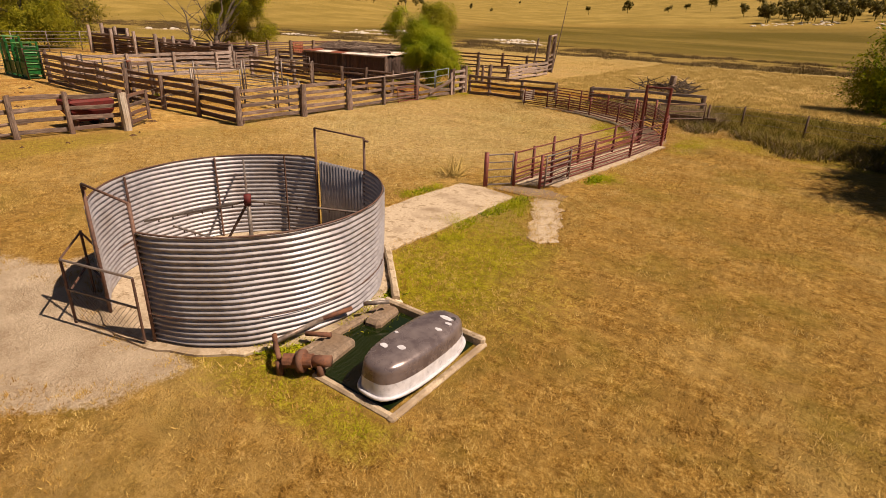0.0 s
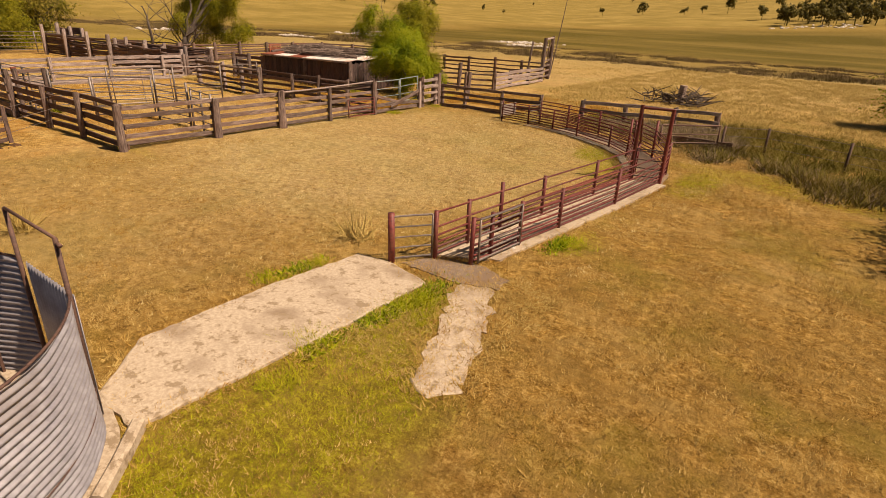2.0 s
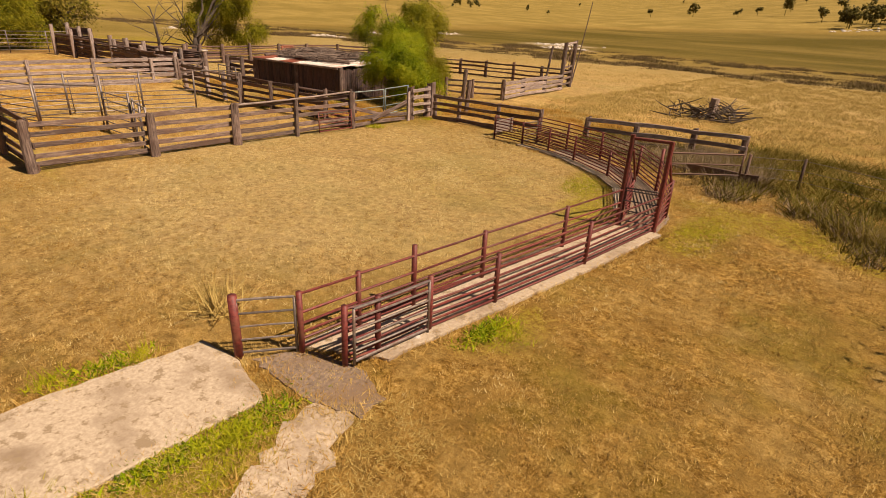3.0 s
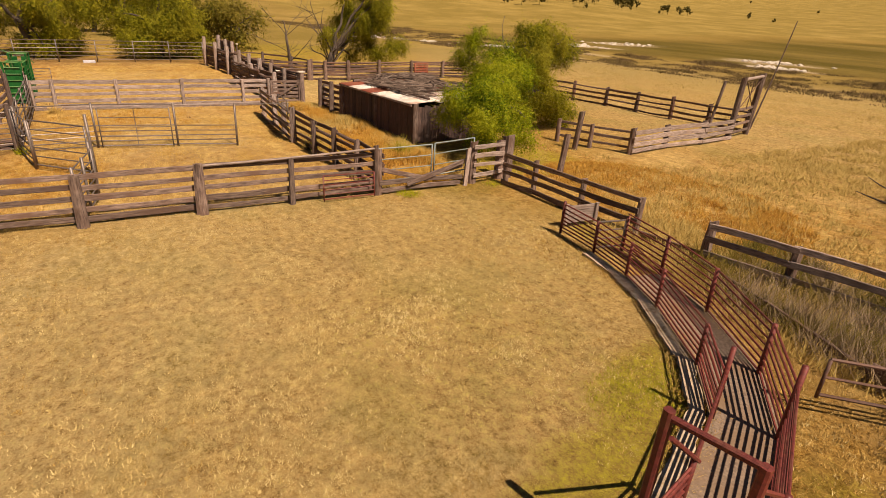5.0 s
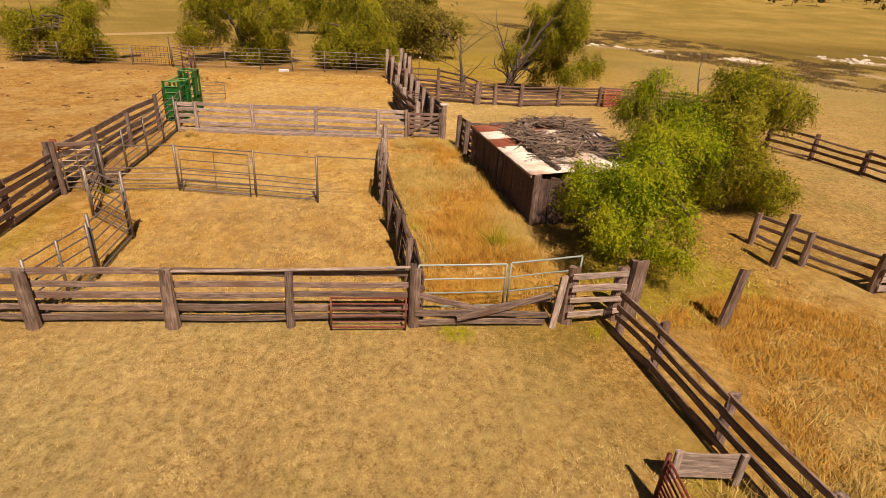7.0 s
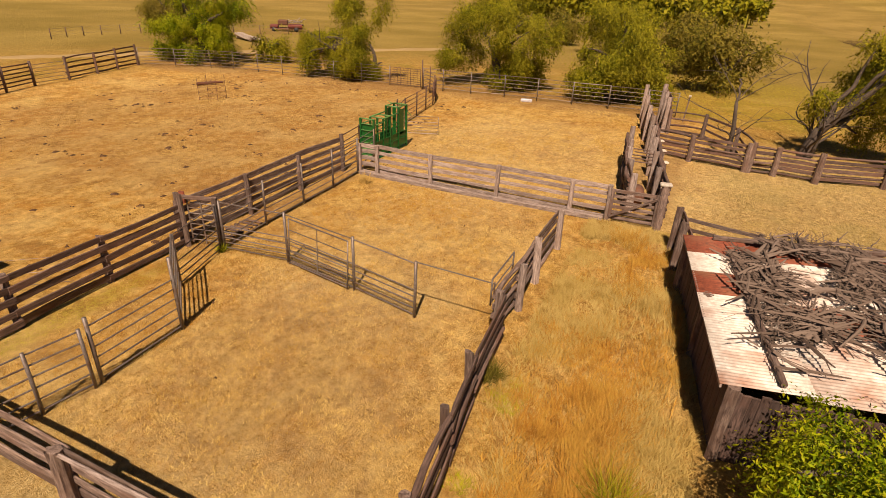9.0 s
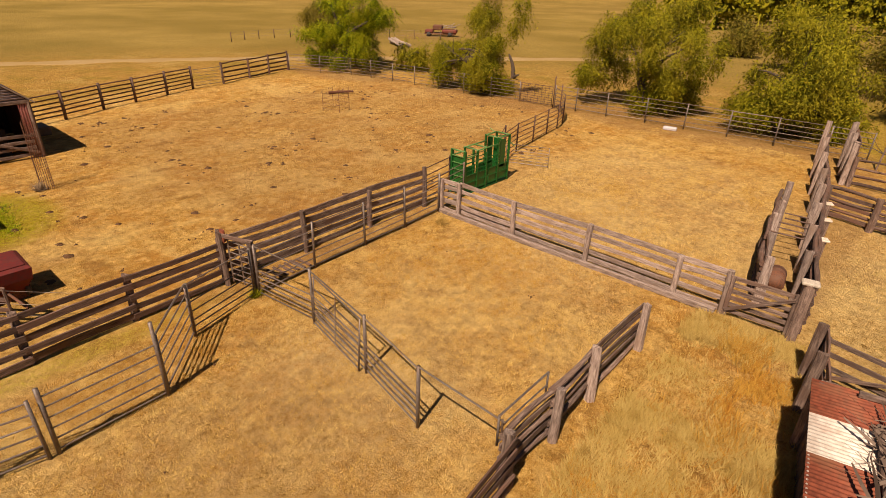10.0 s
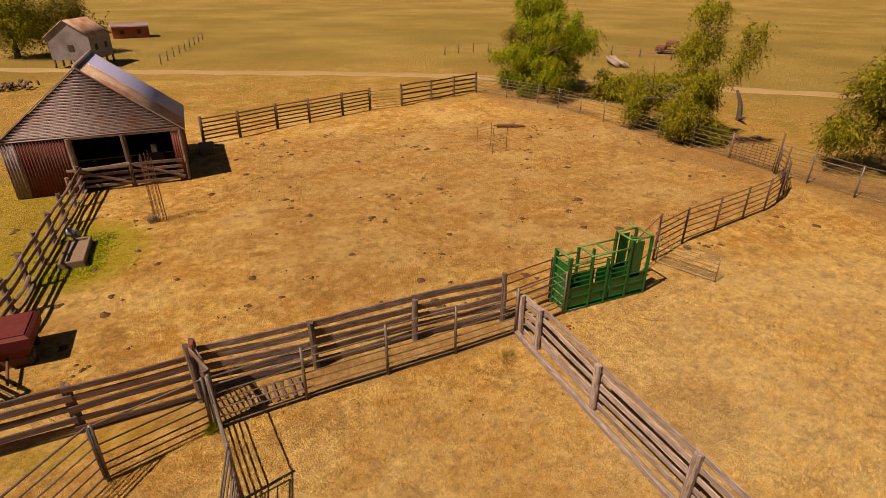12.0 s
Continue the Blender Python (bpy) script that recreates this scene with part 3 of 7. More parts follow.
M["dust"] = surface("pale_track_dust", (0.42, 0.29, 0.135), (0.30, 0.19, 0.07), (0.33, 0.21, 0.075), 0.95, 0, 6, 0.25, 0.5, None, 0.3, 0.05, 0.02)
tagged(new("road", mesh_of("road", tv, tf, M["dust"])), "pale dusty farm track through dry paddock", "road", kind="structure")


# ---- fences ----
def lerp2(a, b, t):
    return (a[0] + (b[0] - a[0]) * t, a[1] + (b[1] - a[1]) * t)


def timber_fence(posts, label, high=1.4, rails=4, board=0.16, mat="timber", post_mat=None, post_r=0.1, low=0.16, top=None, group="timber yard fences", thick=0.045, rough_posts=True, logs=False, side=1, skip=(), heights=None, name="timber_fence"):
    """A run of post and rail fence through the given plan points, the rails fixed to one side of the posts."""
    th = thing(name, (*posts[0], 0), label, "fence", group)
    mt, pm = M[mat], M[post_mat or mat]
    top = top or high - 0.14
    for i, p in enumerate(posts):
        hh = (heights[i] if heights else high) * R.uniform(0.97, 1.05)
        lean = (R.uniform(-0.035, 0.035), R.uniform(-0.035, 0.035))
        foot = (p[0], p[1], -0.15)
        head = (p[0] + lean[0], p[1] + lean[1], hh)
        if rough_posts:
            rod("post", foot, head, post_r * R.uniform(0.9, 1.15), pm, th, sides=9, r2=post_r * 0.88, rough=0.1, steps=4, bend=0.02, cap=0.5)
        else:
            plank("post", foot, head, post_r * 1.5, post_r * 1.7, pm, th, bend=0.01)
    for i in range(len(posts) - 1):
        if i in skip:
            continue
        a, b = posts[i], posts[i + 1]
        d = Vector((b[0] - a[0], b[1] - a[1], 0)).normalized()
        off = Vector((-d.y, d.x, 0)) * side * (post_r + thick * 0.45)
        for k in range(rails):
            z = low + (top - low) * k / max(1, rails - 1)
            za, zb = z + R.uniform(-0.03, 0.03), z + R.uniform(-0.03, 0.03)
            ext = d * 0.06
            p = Vector((*a, za)) + off - ext + Vector((0, 0, 0))
            q = Vector((*b, zb)) + off + ext
            jig = Vector((-d.y, d.x, 0)) * (0.012 if (i + k) % 2 else -0.012)
            if logs and R.random() < logs:
                rod("rail", p + jig, q + jig, board * 0.42 * R.uniform(0.8, 1.2), mt, th, sides=7, r2=board * 0.34, rough=0.13, steps=6, bend=0.07)
            else:
                plank("rail", p + jig, q + jig, thick, board * R.uniform(0.85, 1.12), mt, th, bend=0.035)
    return th


def pipe_fence(posts, label, high=1.6, rails=6, mat="steel", r=0.022, post_r=0.04, low=0.2, top=None, group="steel pipe yard panels", gaps=(), zs=None, post_mat=None, name="pipe_fence", heights=None):
    """A run of steel pipe panels through the given plan points."""
    th = thing(name, (*posts[0], 0), label, "fence", group)
    top = top or high - 0.06
    for i, p in enumerate(posts):
        hh = heights[i] if heights else high
        rod("post", (p[0], p[1], -0.1), (p[0] + R.uniform(-0.02, 0.02), p[1] + R.uniform(-0.02, 0.02), hh), post_r, M[post_mat or mat], th, sides=8)
    levels = zs or [low + (top - low) * k / (rails - 1) for k in range(rails)]
    for i in range(len(posts) - 1):
        if i in gaps:
            continue
        for z in levels:
            rod("rail", (*posts[i], z + R.uniform(-0.012, 0.012)), (*posts[i + 1], z + R.uniform(-0.012, 0.012)), r, M[mat], th, sides=6, bend=0.008, steps=2)
    return th


def pipe_gate(a, b, label, high=1.35, rails=6, mat="steel", r=0.02, low=0.2, stays=1, group="steel pipe gates", lean=(0, 0)):
    """A hung gate leaf: a pipe frame with bars and upright stays."""
    th = thing("pipe_gate", (*a, 0), label, "gate", group)
    mt = M[mat]
    top = Vector((lean[0], lean[1], 0))

    def at(t, z):
        x, y = lerp2(a, b, t)
        return Vector((x, y, z)) + top * (z / high)

    for t, n in ((0.0, "hinge_stile"), (1.0, "latch_stile")):
        rod(n, at(t, low - 0.06), at(t, high), r * 1.35, mt, th, sides=8)
    for k in range(rails):
        z = low + (high - low) * k / (rails - 1)
        rod("bar", at(0, z), at(1, z), r if 0 < k < rails - 1 else r * 1.3, mt, th, sides=6, bend=0.008, steps=2)
    for k in range(stays):
        t = (k + 1) / (stays + 1)
        rod("stay", at(t, low), at(t, high), r * 0.9, mt, th, sides=6)
    return th


def timber_gate(a, b, label, high=1.35, rails=5, mat="timber", group="timber gates", brace=True, board=0.13):
    th = thing("timber_gate", (*a, 0), label, "gate", group)
    mt = M[mat]
    d = Vector((b[0] - a[0], b[1] - a[1], 0)).normalized()
    n = Vector((-d.y, d.x, 0)) * 0.05
    for p in (a, b):
        plank("stile", (*p, 0.08), (*p, high), 0.07, 0.12, mt, th, bend=0.01)
    for k in range(rails):
        z = 0.2 + (high - 0.3) * k / (rails - 1)
        plank("bar", Vector((*a, z)) + n, Vector((*b, z)) + n, 0.035, board, mt, th, bend=0.02)
    if brace:
        plank("brace", Vector((*a, 0.25)) - n, Vector((*b, high - 0.15)) - n, 0.035, 0.1, mt, th, bend=0.01)
    return th


# front paddock fence
timber_fence([(-19.15, 14.65), (-19.15, 17.92), (-19.15, 20.72)], "weathered grey timber post and rail fence on dry grass", 1.4, 5, 0.15, "timber", post_r=0.14, side=1)
th = timber_fence([(-19.15, 20.72), (-19.15, 23.2), (-19.15, 25.88)], "weathered timber fence with a peeled pole along its top", 1.42, 5, 0.15, "timber", post_r=0.1, side=1, heights=[1.38, 1.3, 1.6])
rod("top_pole", (-19.15, 20.8, 1.36), (-19.15, 25.8, 1.5), 0.035, M["grey_timber"], th, "peeled grey top pole", sides=7, rough=0.06, steps=6, bend=0.04)
pipe_gate((-18.95, 24.1), (-18.95, 25.72), "rusty red pipe gate propped against the timber fence", 0.82, 6, "red_pipe", 0.016, 0.1, 0, lean=(-0.05, 0))
# teal gates and sagging rails beside the big posts
pipe_gate((-19.4, 26.0), (-19.5, 28.0), "faded teal pipe gate above sagging old rails", 1.42, 4, "teal_pipe", 0.018, 0.35, 0)
pipe_gate((-19.5, 28.1), (-19.9, 29.9), "faded teal pipe gate beside leaning posts", 1.45, 4, "teal_pipe", 0.018, 0.35, 0)
th = thing("broken_rails", (-19.2, 27.4, 0), "broken sagging grey timber rails at the fence corner", "fence")
for a, b, bend in (((-19.12, 25.95, 0.85), (-19.1, 27.6, 0.42), 0.05), ((-19.1, 27.4, 0.42), (-19.15, 29.0, 0.72), 0.05), ((-19.05, 25.95, 0.4), (-19.05, 29.0, 0.35), 0.06), ((-19.1, 26.0, 0.12), (-19.1, 28.9, 0.15), 0.03), ((-19.0, 26.9, 0.3), (-19.05, 29.0, 0.9), 0.03)):
    plank("rail", a, b, 0.05, 0.15, M["timber"], th, bend=bend)
th = timber_fence([(-19.3, 29.5), (-19.45, 30.75)], "grey timber rails between stout old corner posts", 1.45, 4, 0.15, "grey_timber", "timber", 0.16, low=0.35, side=-1)
rod("post", (-19.05, 29.1, -0.1), (-19.25, 29.3, 1.25), 0.09, M["grey_timber"], th, "leaning split slab post", sides=6, rough=0.15, steps=4, cap=0.8)
rod("post", (-19.5, 31.1, -0.1), (-19.55, 31.15, 1.5), 0.2, M["timber"], th, "thick hollow stump post", sides=11, rough=0.14, steps=4, cap=0.6)

# long fence along the working race
timber_fence([(-19.15, 14.65), (-21.9, 14.6), (-24.4, 14.45), (-27.15, 14.3)], "dark weathered timber fence with wide split rails", 1.45, 5, 0.18, "dark_timber", "timber", 0.11, side=-1, top=1.38)
timber_fence([(-27.15, 14.3), (-30.1, 14.4), (-33.1, 14.3), (-36.05, 14.4)], "timber fence with wide boards along the cattle race", 1.5, 5, 0.2, "timber", "timber", 0.1, side=1, top=1.42, heights=[1.7, 1.5, 1.5, 1.75])
pipe_fence([(-27.45, 15.75), (-29.6, 15.55), (-31.85, 15.45), (-33.95, 15.35), (-36.05, 15.2)], "dull galvanised pipe panels forming a race side", 1.66, 7, "steel", 0.02, 0.042, 0.12)
pipe_fence([(-36.05, 15.2), (-38.05, 14.85)], "short galvanised pipe panel joining the cattle crush", 1.6, 7, "steel", 0.02, 0.035, 0.12)
pipe_fence([(-36.05, 14.4), (-38.05, 14.05)], "pipe rails leading into the cattle crush", 1.7, 5, "rust_pipe", 0.022, 0.035, 0.35)
th = thing("race_gate", (-27.3, 15.0, 0), "narrow steel slide gate between tall red topped posts", "gate")
for x, y, h, l in ((-27.1, 14.55, 1.8, "red painted post"), (-27.45, 15.62, 1.75, "")):
    rod("post", (x, y, -0.1), (x + 0.05, y, h), 0.085, M["timber"], th, l, sides=8, rough=0.1, steps=4, cap=0.4)
plank("post_cap", (-27.16, 14.56, 1.45), (-27.16, 14.56, 1.86), 0.1, 0.19, M["rust_iron"], th, "rust red tin wrap")
for k in range(9):
    rod("bar", (-27.25, 14.62, 0.2 + 0.185 * k), (-27.5, 15.6, 0.2 + 0.18 * k), 0.018, M["steel"], th, sides=6)
for t in (0.0, 0.45, 1.0):
    rod("stile", (-27.25 - 0.25 * t, 14.62 + 0.98 * t, 0.1), (-27.25 - 0.25 * t, 14.62 + 0.98 * t, 1.72), 0.026, M["steel"], th, sides=6)
plank("head_board", (-27.1, 14.6, 1.72), (-27.5, 15.65, 1.7), 0.05, 0.13, M["timber"], th)
th = thing("race_grate", (-29.0, 15.0, 0), "low slatted timber grating lying in the cattle race", "grating")
for k in range(7):
    plank("slat", (-28.2 - 0.22 * k, 14.6, 0.03), (-28.25 - 0.22 * k, 15.35, 0.04), 0.09, 0.04, M["dark_timber"], th)

# north-west timber fence
NWY = [15.25, 16.1, 18.8, 21.8, 24.85, 26.3]
th = timber_fence([(-36.2 - 0.05 * (i % 2), y) for i, y in enumerate(NWY)], "silvered timber board fence with notched slab posts", 1.4, 5, 0.17, "grey_timber", "grey_timber", 0.1, side=1, low=0.14, rough_posts=False, top=1.3)
plank("sill_log", (-36.05, 15.3, 0.1), (-36.05, 26.2, 0.1), 0.14, 0.2, M["grey_timber"], th, "split log along the ground", bend=0.03, steps=8)
timber_gate((-36.15, 26.4), (-36.2, 28.0), "old timber gate with crossed braces between thick posts", 1.35, 6, "timber")
th = thing("gate_post", (-36.2, 28.15, 0), "thick weathered gate post capped with pale tin", "post")
rod("shaft", (-36.15, 28.15, -0.1), (-36.25, 28.15, 1.75), 0.15, M["timber"], th, sides=9, rough=0.12, steps=4)
block("cap", (0.3, 0.42, 0.1), (-36.25, 28.15, 1.72), M["stone"], th, "bleached cap", 12, 0.03)

# inner fence beside the tall grass lane
timber_fence([(-19.15, 25.95), (-20.9, 25.85), (-22.7, 25.65), (-24.42, 25.42), (-26.82, 25.22)], "dark old timber fence leaning over long grass", 1.4, 5, 0.15, "dark_timber", "timber", 0.1, side=-1, logs=0.3)
timber_fence([(-26.82, 25.22), (-28.5, 25.25), (-30.2, 25.22), (-32.8, 25.25)], "old timber fence with close split rails", 1.42, 5, 0.16, "timber", "grey_timber", 0.12, side=1, logs=0.3)
pipe_gate((-26.75, 25.0), (-28.4, 25.0), "light pipe gate fixed above the timber fence", 1.75, 3, "steel", 0.018, 1.1, 0)

# pipe panels across the yard
LOWRAILS = [0.1, 0.28, 0.46, 0.64, 0.84, 1.62]
pipe_fence([(-27.45, 15.75), (-27.72, 18.05), (-27.26, 20.77), (-26.82, 22.92)], "galvanised yard panels with low close rails", 1.68, 6, "steel", 0.02, 0.042, zs=LOWRAILS)
pipe_gate((-27.6, 18.2), (-27.15, 20.6), "loose pipe panel tied along the yard panels", 1.5, 5, "steel", 0.016, 0.1, 1, lean=(-0.12, 0))
th = thing("head_bar", (-26.82, 22.92, 0), "thin pipe head bar over the yard gateway", "rail")
rod("bar", (-26.82, 22.92, 1.66), (-26.8, 25.1, 1.62), 0.02, M["steel"], th, sides=6)
rod("chain_post", (-26.8, 25.05, 1.2), (-26.8, 25.05, 1.66), 0.02, M["steel"], th, sides=6)
pipe_fence([(-19.35, 17.9), (-20.3, 18.05), (-21.28, 18.22)], "steel pipe panel by the front fence", 1.5, 6, "steel", 0.02, 0.038, 0.12)
pipe_fence([(-21.45, 18.2), (-23.65, 18.1)], "steel pipe panel with six rails in the yard", 1.5, 6, "steel", 0.02, 0.045, 0.12, heights=[1.65, 2.0])
pipe_gate((-23.72, 18.0), (-25.1, 16.42), "steel pipe gate casting barred shade on straw", 1.62, 6, "steel", 0.021, 0.18, 0)
pipe_fence([(-25.14, 16.37), (-27.3, 15.72)], "short steel pipe panel ending at the race gate", 1.6, 6, "steel", 0.02, 0.045, 0.12, zs=[0.1, 0.3, 0.5, 0.75, 1.05, 1.58])

# rear curved pipe fence and its gate
pipe_fence([(-43.5, 13.1), (-45.66, 12.45), (-47.87, 12.1), (-50.04, 11.7), (-51.88, 11.35), (-53.6, 10.75), (-55.0, 10.0), (-56.2, 9.0), (-57.2, 7.8)], "curved run of brown steel pipe fence", 1.6, 6, "rust_pipe", 0.022, 0.045, 0.2, heights=[1.95, 1.6, 1.6, 1.6, 1.6, 1.6, 1.6, 2.0, 2.3])
th = thing("overhead_bar", (-41.5, 14.1, 0), "pipe bar reaching from crush to fence", "rail")
rod("bar", (-41.5, 14.0, 1.6), (-43.5, 13.1, 1.9), 0.02, M["rust_pipe"], th, sides=6)
rod("foot_bar", (-41.5, 14.0, 0.5), (-43.5, 13.1, 0.5), 0.02, M["rust_pipe"], th, sides=6)
pipe_gate((-43.45, 13.3), (-44.3, 15.35), "bent light pipe gate standing open on straw", 1.05, 7, "steel", 0.014, 0.08, 0)

# back boundary panels
BACK = [(-52.1, -18.9), (-53.6, -16.0), (-55.0, -13.1), (-55.5, -10.8), (-55.8, -8.2), (-56.0, -5.6), (-56.2, -3.0), (-56.5, -0.4), (-56.8, 2.2), (-57.1, 4.8)]
pipe_fence(BACK, "light galvanised boundary panels under trees", 1.6, 6, "steel", 0.02, 0.035, 0.22)
pipe_gate((-57.1, 4.9), (-57.3, 7.6), "mesh filled dark gate in the boundary fence", 1.5, 9, "rust_pipe", 0.018, 0.15, 8)
BACK2 = [(-57.25, 7.9), (-57.4, 9.6), (-57.5, 12.0), (-57.9, 14.7), (-58.1, 17.3), (-58.2, 20.0), (-58.3, 22.7), (-58.3, 25.4), (-58.2, 27.4)]
pipe_fence(BACK2, "light galvanised boundary panels with paired posts", 1.7, 6, "steel", 0.022, 0.04, 0.22)
NF = [(-28.2, -10.6), (-30.5, -11.5), (-33.15, -12.75), (-35.6, -13.65), (-38.4, -14.9), (-40.9, -15.9)]
pipe_fence(NF, "dark timber posts with brown pipe rails", 1.75, 6, "rust_pipe", 0.045, 0.1, 0.3, post_mat="dark_timber", top=1.6)
pipe_gate((-41.0, -15.95), (-43.7, -16.3), "wire and pipe gate in the boundary fence", 1.45, 6, "steel", 0.015, 0.2, 0)
timber_fence([(-43.8, -16.35), (-46.9, -17.4), (-49.5, -18.4), (-52.15, -19.2)], "dark timber rail fence at the yard corner", 1.75, 5, 0.13, "dark_timber", post_r=0.1, side=1, logs=0.5)

# fence from the shed to the red cart
SF = [(-22.35, -3.6), (-22.25, -1.6), (-22.15, 0.5), (-22.05, 2.5), (-21.95, 4.4), (-21.85, 6.2), (-21.75, 8.0), (-21.6, 9.6), (-21.2, 11.2)]
timber_fence(SF, "old grey timber fence casting striped shade", 1.4, 4, 0.15, "timber", "timber", 0.1, side=1, logs=0.3)
timber_gate((-21.1, 11.4), (-22.1, 12.6), "dark narrow timber gate beside a pale post", 1.25, 4, "dark_timber", brace=False)
th = thing("strainer_post", (-20.95, 11.2, 0), "bleached pale strainer post in dry grass", "post")
rod("shaft", (-20.95, 11.2, -0.1), (-21.0, 11.2, 1.32), 0.14, M["pale_timber"], th, sides=9, rough=0.12, steps=4, cap=0.4)
th = thing("wire_fence", (-20.95, 11.2, 0), "sagging plain wires from post to rail fence", "fence")
for z in (0.35, 0.7, 1.1):
    rod("wire", (-21.0, 11.2, z), (-23.5, 14.4, z + 0.1), 0.008, M["steel"], th, sides=4)

# east fence with broad boards
timber_fence([(-18.75, 30.6), (-17.5, 30.85), (-15.4, 31.1), (-13.4, 31.35)], "weathered brown timber fence with broad boards", 1.12, 4, 0.16, "timber", "timber", 0.1, side=-1, low=0.15, top=1.05)
th = timber_gate((-14.6, 29.8), (-14.5, 30.85), "short silvered timber gate across the race end", 0.7, 4, "grey_timber", brace=False)
timber_fence([(-11.4, 31.75), (-9.6, 32.3), (-7.6, 32.9), (-5.9, 33.4)], "low weathered timber fence sunk in rank weeds", 1.08, 3, 0.15, "grey_timber", "timber", 0.13, side=-1, low=0.3, top=1.02)
th = thing("base_board", (-13.2, 31.3, 0), "long dark board edging the race", "board")
plank("board", (-13.2, 31.3, 0.13), (-11.3, 31.7, 0.13), 0.06, 0.26, M["dark_timber"], th)
plank("board", (-11.2, 31.2, 0.13), (-6.8, 30.0, 0.13), 0.06, 0.3, M["dark_timber"], th)
plank("board", (-6.8, 30.0, 0.22), (-4.6, 30.1, 0.25), 0.06, 0.42, M["dark_timber"], th)
pipe_gate((-6.75, 28.2), (-5.1, 29.9), "bent rusty pipe gate over dark boards", 1.05, 3, "rust_pipe", 0.022, 0.4, 0)
th = pipe_fence([(-5.0, 30.2), (-3.6, 31.0), (-1.0, 30.2), (2.2, 29.0), (6.0, 27.5)], "low wire fence running through rank weeds", 1.05, 3, "steel", 0.007, 0.045, 0.35, post_mat="dark_timber")

# loading yard
timber_fence([(-23.9, 37.2), (-22.4, 37.9), (-20.8, 38.85)], "thin grey rails beside the loading yard", 1.1, 3, 0.12, "timber", "timber", 0.11, side=1, low=0.3)
timber_fence([(-20.8, 38.85), (-21.2, 41.6), (-21.35, 44.4), (-21.7, 47.1)], "bleached board side of the loading ramp", 1.15, 4, 0.2, "grey_timber", "timber", 0.14, side=-1)
timber_fence([(-22.8, 50.2), (-24.9, 49.6), (-27.2, 49.1), (-29.7, 48.7), (-32.0, 48.2), (-34.6, 47.5), (-37, 46.6)], "dark timber rail fence round the loading yard", 1.3, 4, 0.14, "dark_timber", "dark_timber", 0.13, side=1, logs=0.3)
th = thing("loading_gallows", (-21.9, 47.2, 0), "tall rough timber gallows over a loading ramp", "gate frame")
for a, b, r in (((-21.7, 47.1, -0.1), (-21.55, 47.0, 3.2), 0.14), ((-22.4, 49.7, -0.1), (-22.3, 49.7, 3.3), 0.16), ((-22.9, 46.9, -0.1), (-22.7, 47.2, 2.9), 0.08)):
    rod("upright", a, b, r, M["timber"], th, sides=8, rough=0.1, steps=4, cap=0.5)
rod("cross_beam", (-21.55, 46.9, 3.1), (-22.3, 49.9, 3.2), 0.07, M["grey_timber"], th, sides=7, rough=0.1, steps=4)
rod("leaning_pole", (-22.4, 50.0, 0.3), (-22.2, 51.2, 6.0), 0.05, M["timber"], th, sides=6, r2=0.025, rough=0.05, steps=4, bend=0.1)
for z in (0.35, 0.75, 1.15, 1.55):
    plank("rail", (-21.65, 47.1, z), (-22.35, 49.7, z), 0.05, 0.14, M["timber"], th)
for a, b in (((-21.7, 47.3, 1.5), (-22.2, 49.4, 2.9)), ((-22.0, 48.5, 1.5), (-22.0, 48.6, 3.0)), ((-22.3, 49.5, 1.5), (-21.7, 47.6, 2.9))):
    rod("tie", a, b, 0.025, M["rust_pipe"], th, sides=5)
for x, y, dx, dy, h in ((-19.1, 33.34, 0.02, 0.14, 1.55), (-22.3, 36.9, 0.05, 0.12, 1.7)):
    th = thing("lone_post", (x, y, 0), "leaning grey split post standing alone in grass", "post", "lone posts")
    rod("shaft", (x, y, -0.1), (x + dx, y + dy, h), 0.12, M["timber"], th, sides=8, rough=0.13, steps=4, cap=0.5)

# old double log race beyond the yards
OLD1 = [(-37.7, 26.95), (-39.4, 26.6), (-41.2, 26.3), (-43.0, 26.1), (-44.7, 25.9)]
OLD2 = [(-36.6, 28.1), (-38.6, 27.75), (-40.8, 27.45), (-43.0, 27.2), (-45.2, 26.95), (-47.4, 26.65), (-50.0, 26.2), (-53.0, 25.75), (-56.2, 25.35)]
timber_fence(OLD1, "old stacked log fence of a narrow race", 1.6, 9, 0.19, "dark_timber", "grey_timber", 0.15, side=1, logs=0.8, heights=[1.5, 1.6, 1.7, 1.65, 1.8])
timber_fence(OLD2, "old stacked log fence with bleached posts", 1.75, 11, 0.19, "dark_timber", "grey_timber", 0.15, side=-1, logs=0.8, heights=[1.5, 1.7, 1.8, 1.8, 1.9, 1.9, 2.0, 2.1, 2.25])
timber_fence([(-52.8, 27.0), (-54.4, 26.75), (-56.2, 26.5)], "tall dark log wall closing the old race", 2.2, 13, 0.2, "dark_timber", "grey_timber", 0.16, side=-1, logs=0.8, heights=[2.1, 2.25, 2.35])
timber_fence([(-52.7, 27.3), (-52.4, 29.3), (-49.6, 31.0), (-46.2, 31.6)], "sagging rail fence behind the old race", 1.45, 4, 0.13, "dark_timber", "timber", 0.12, side=1, logs=0.6)
OLD3 = [(-47.3, 27.0), (-46.7, 28.8), (-46.2, 31.4), (-46.3, 32.7), (-46.1, 34.5), (-46.9, 37.4), (-47.3, 40.5), (-47.2, 43.5), (-46.4, 46.5), (-44, 48.5), (-41, 48.8)]
timber_fence(OLD3, "tumbledown timber fence with broken rails and dead branches", 1.4, 6, 0.16, "dark_timber", "timber", 0.15, side=1, logs=0.5)
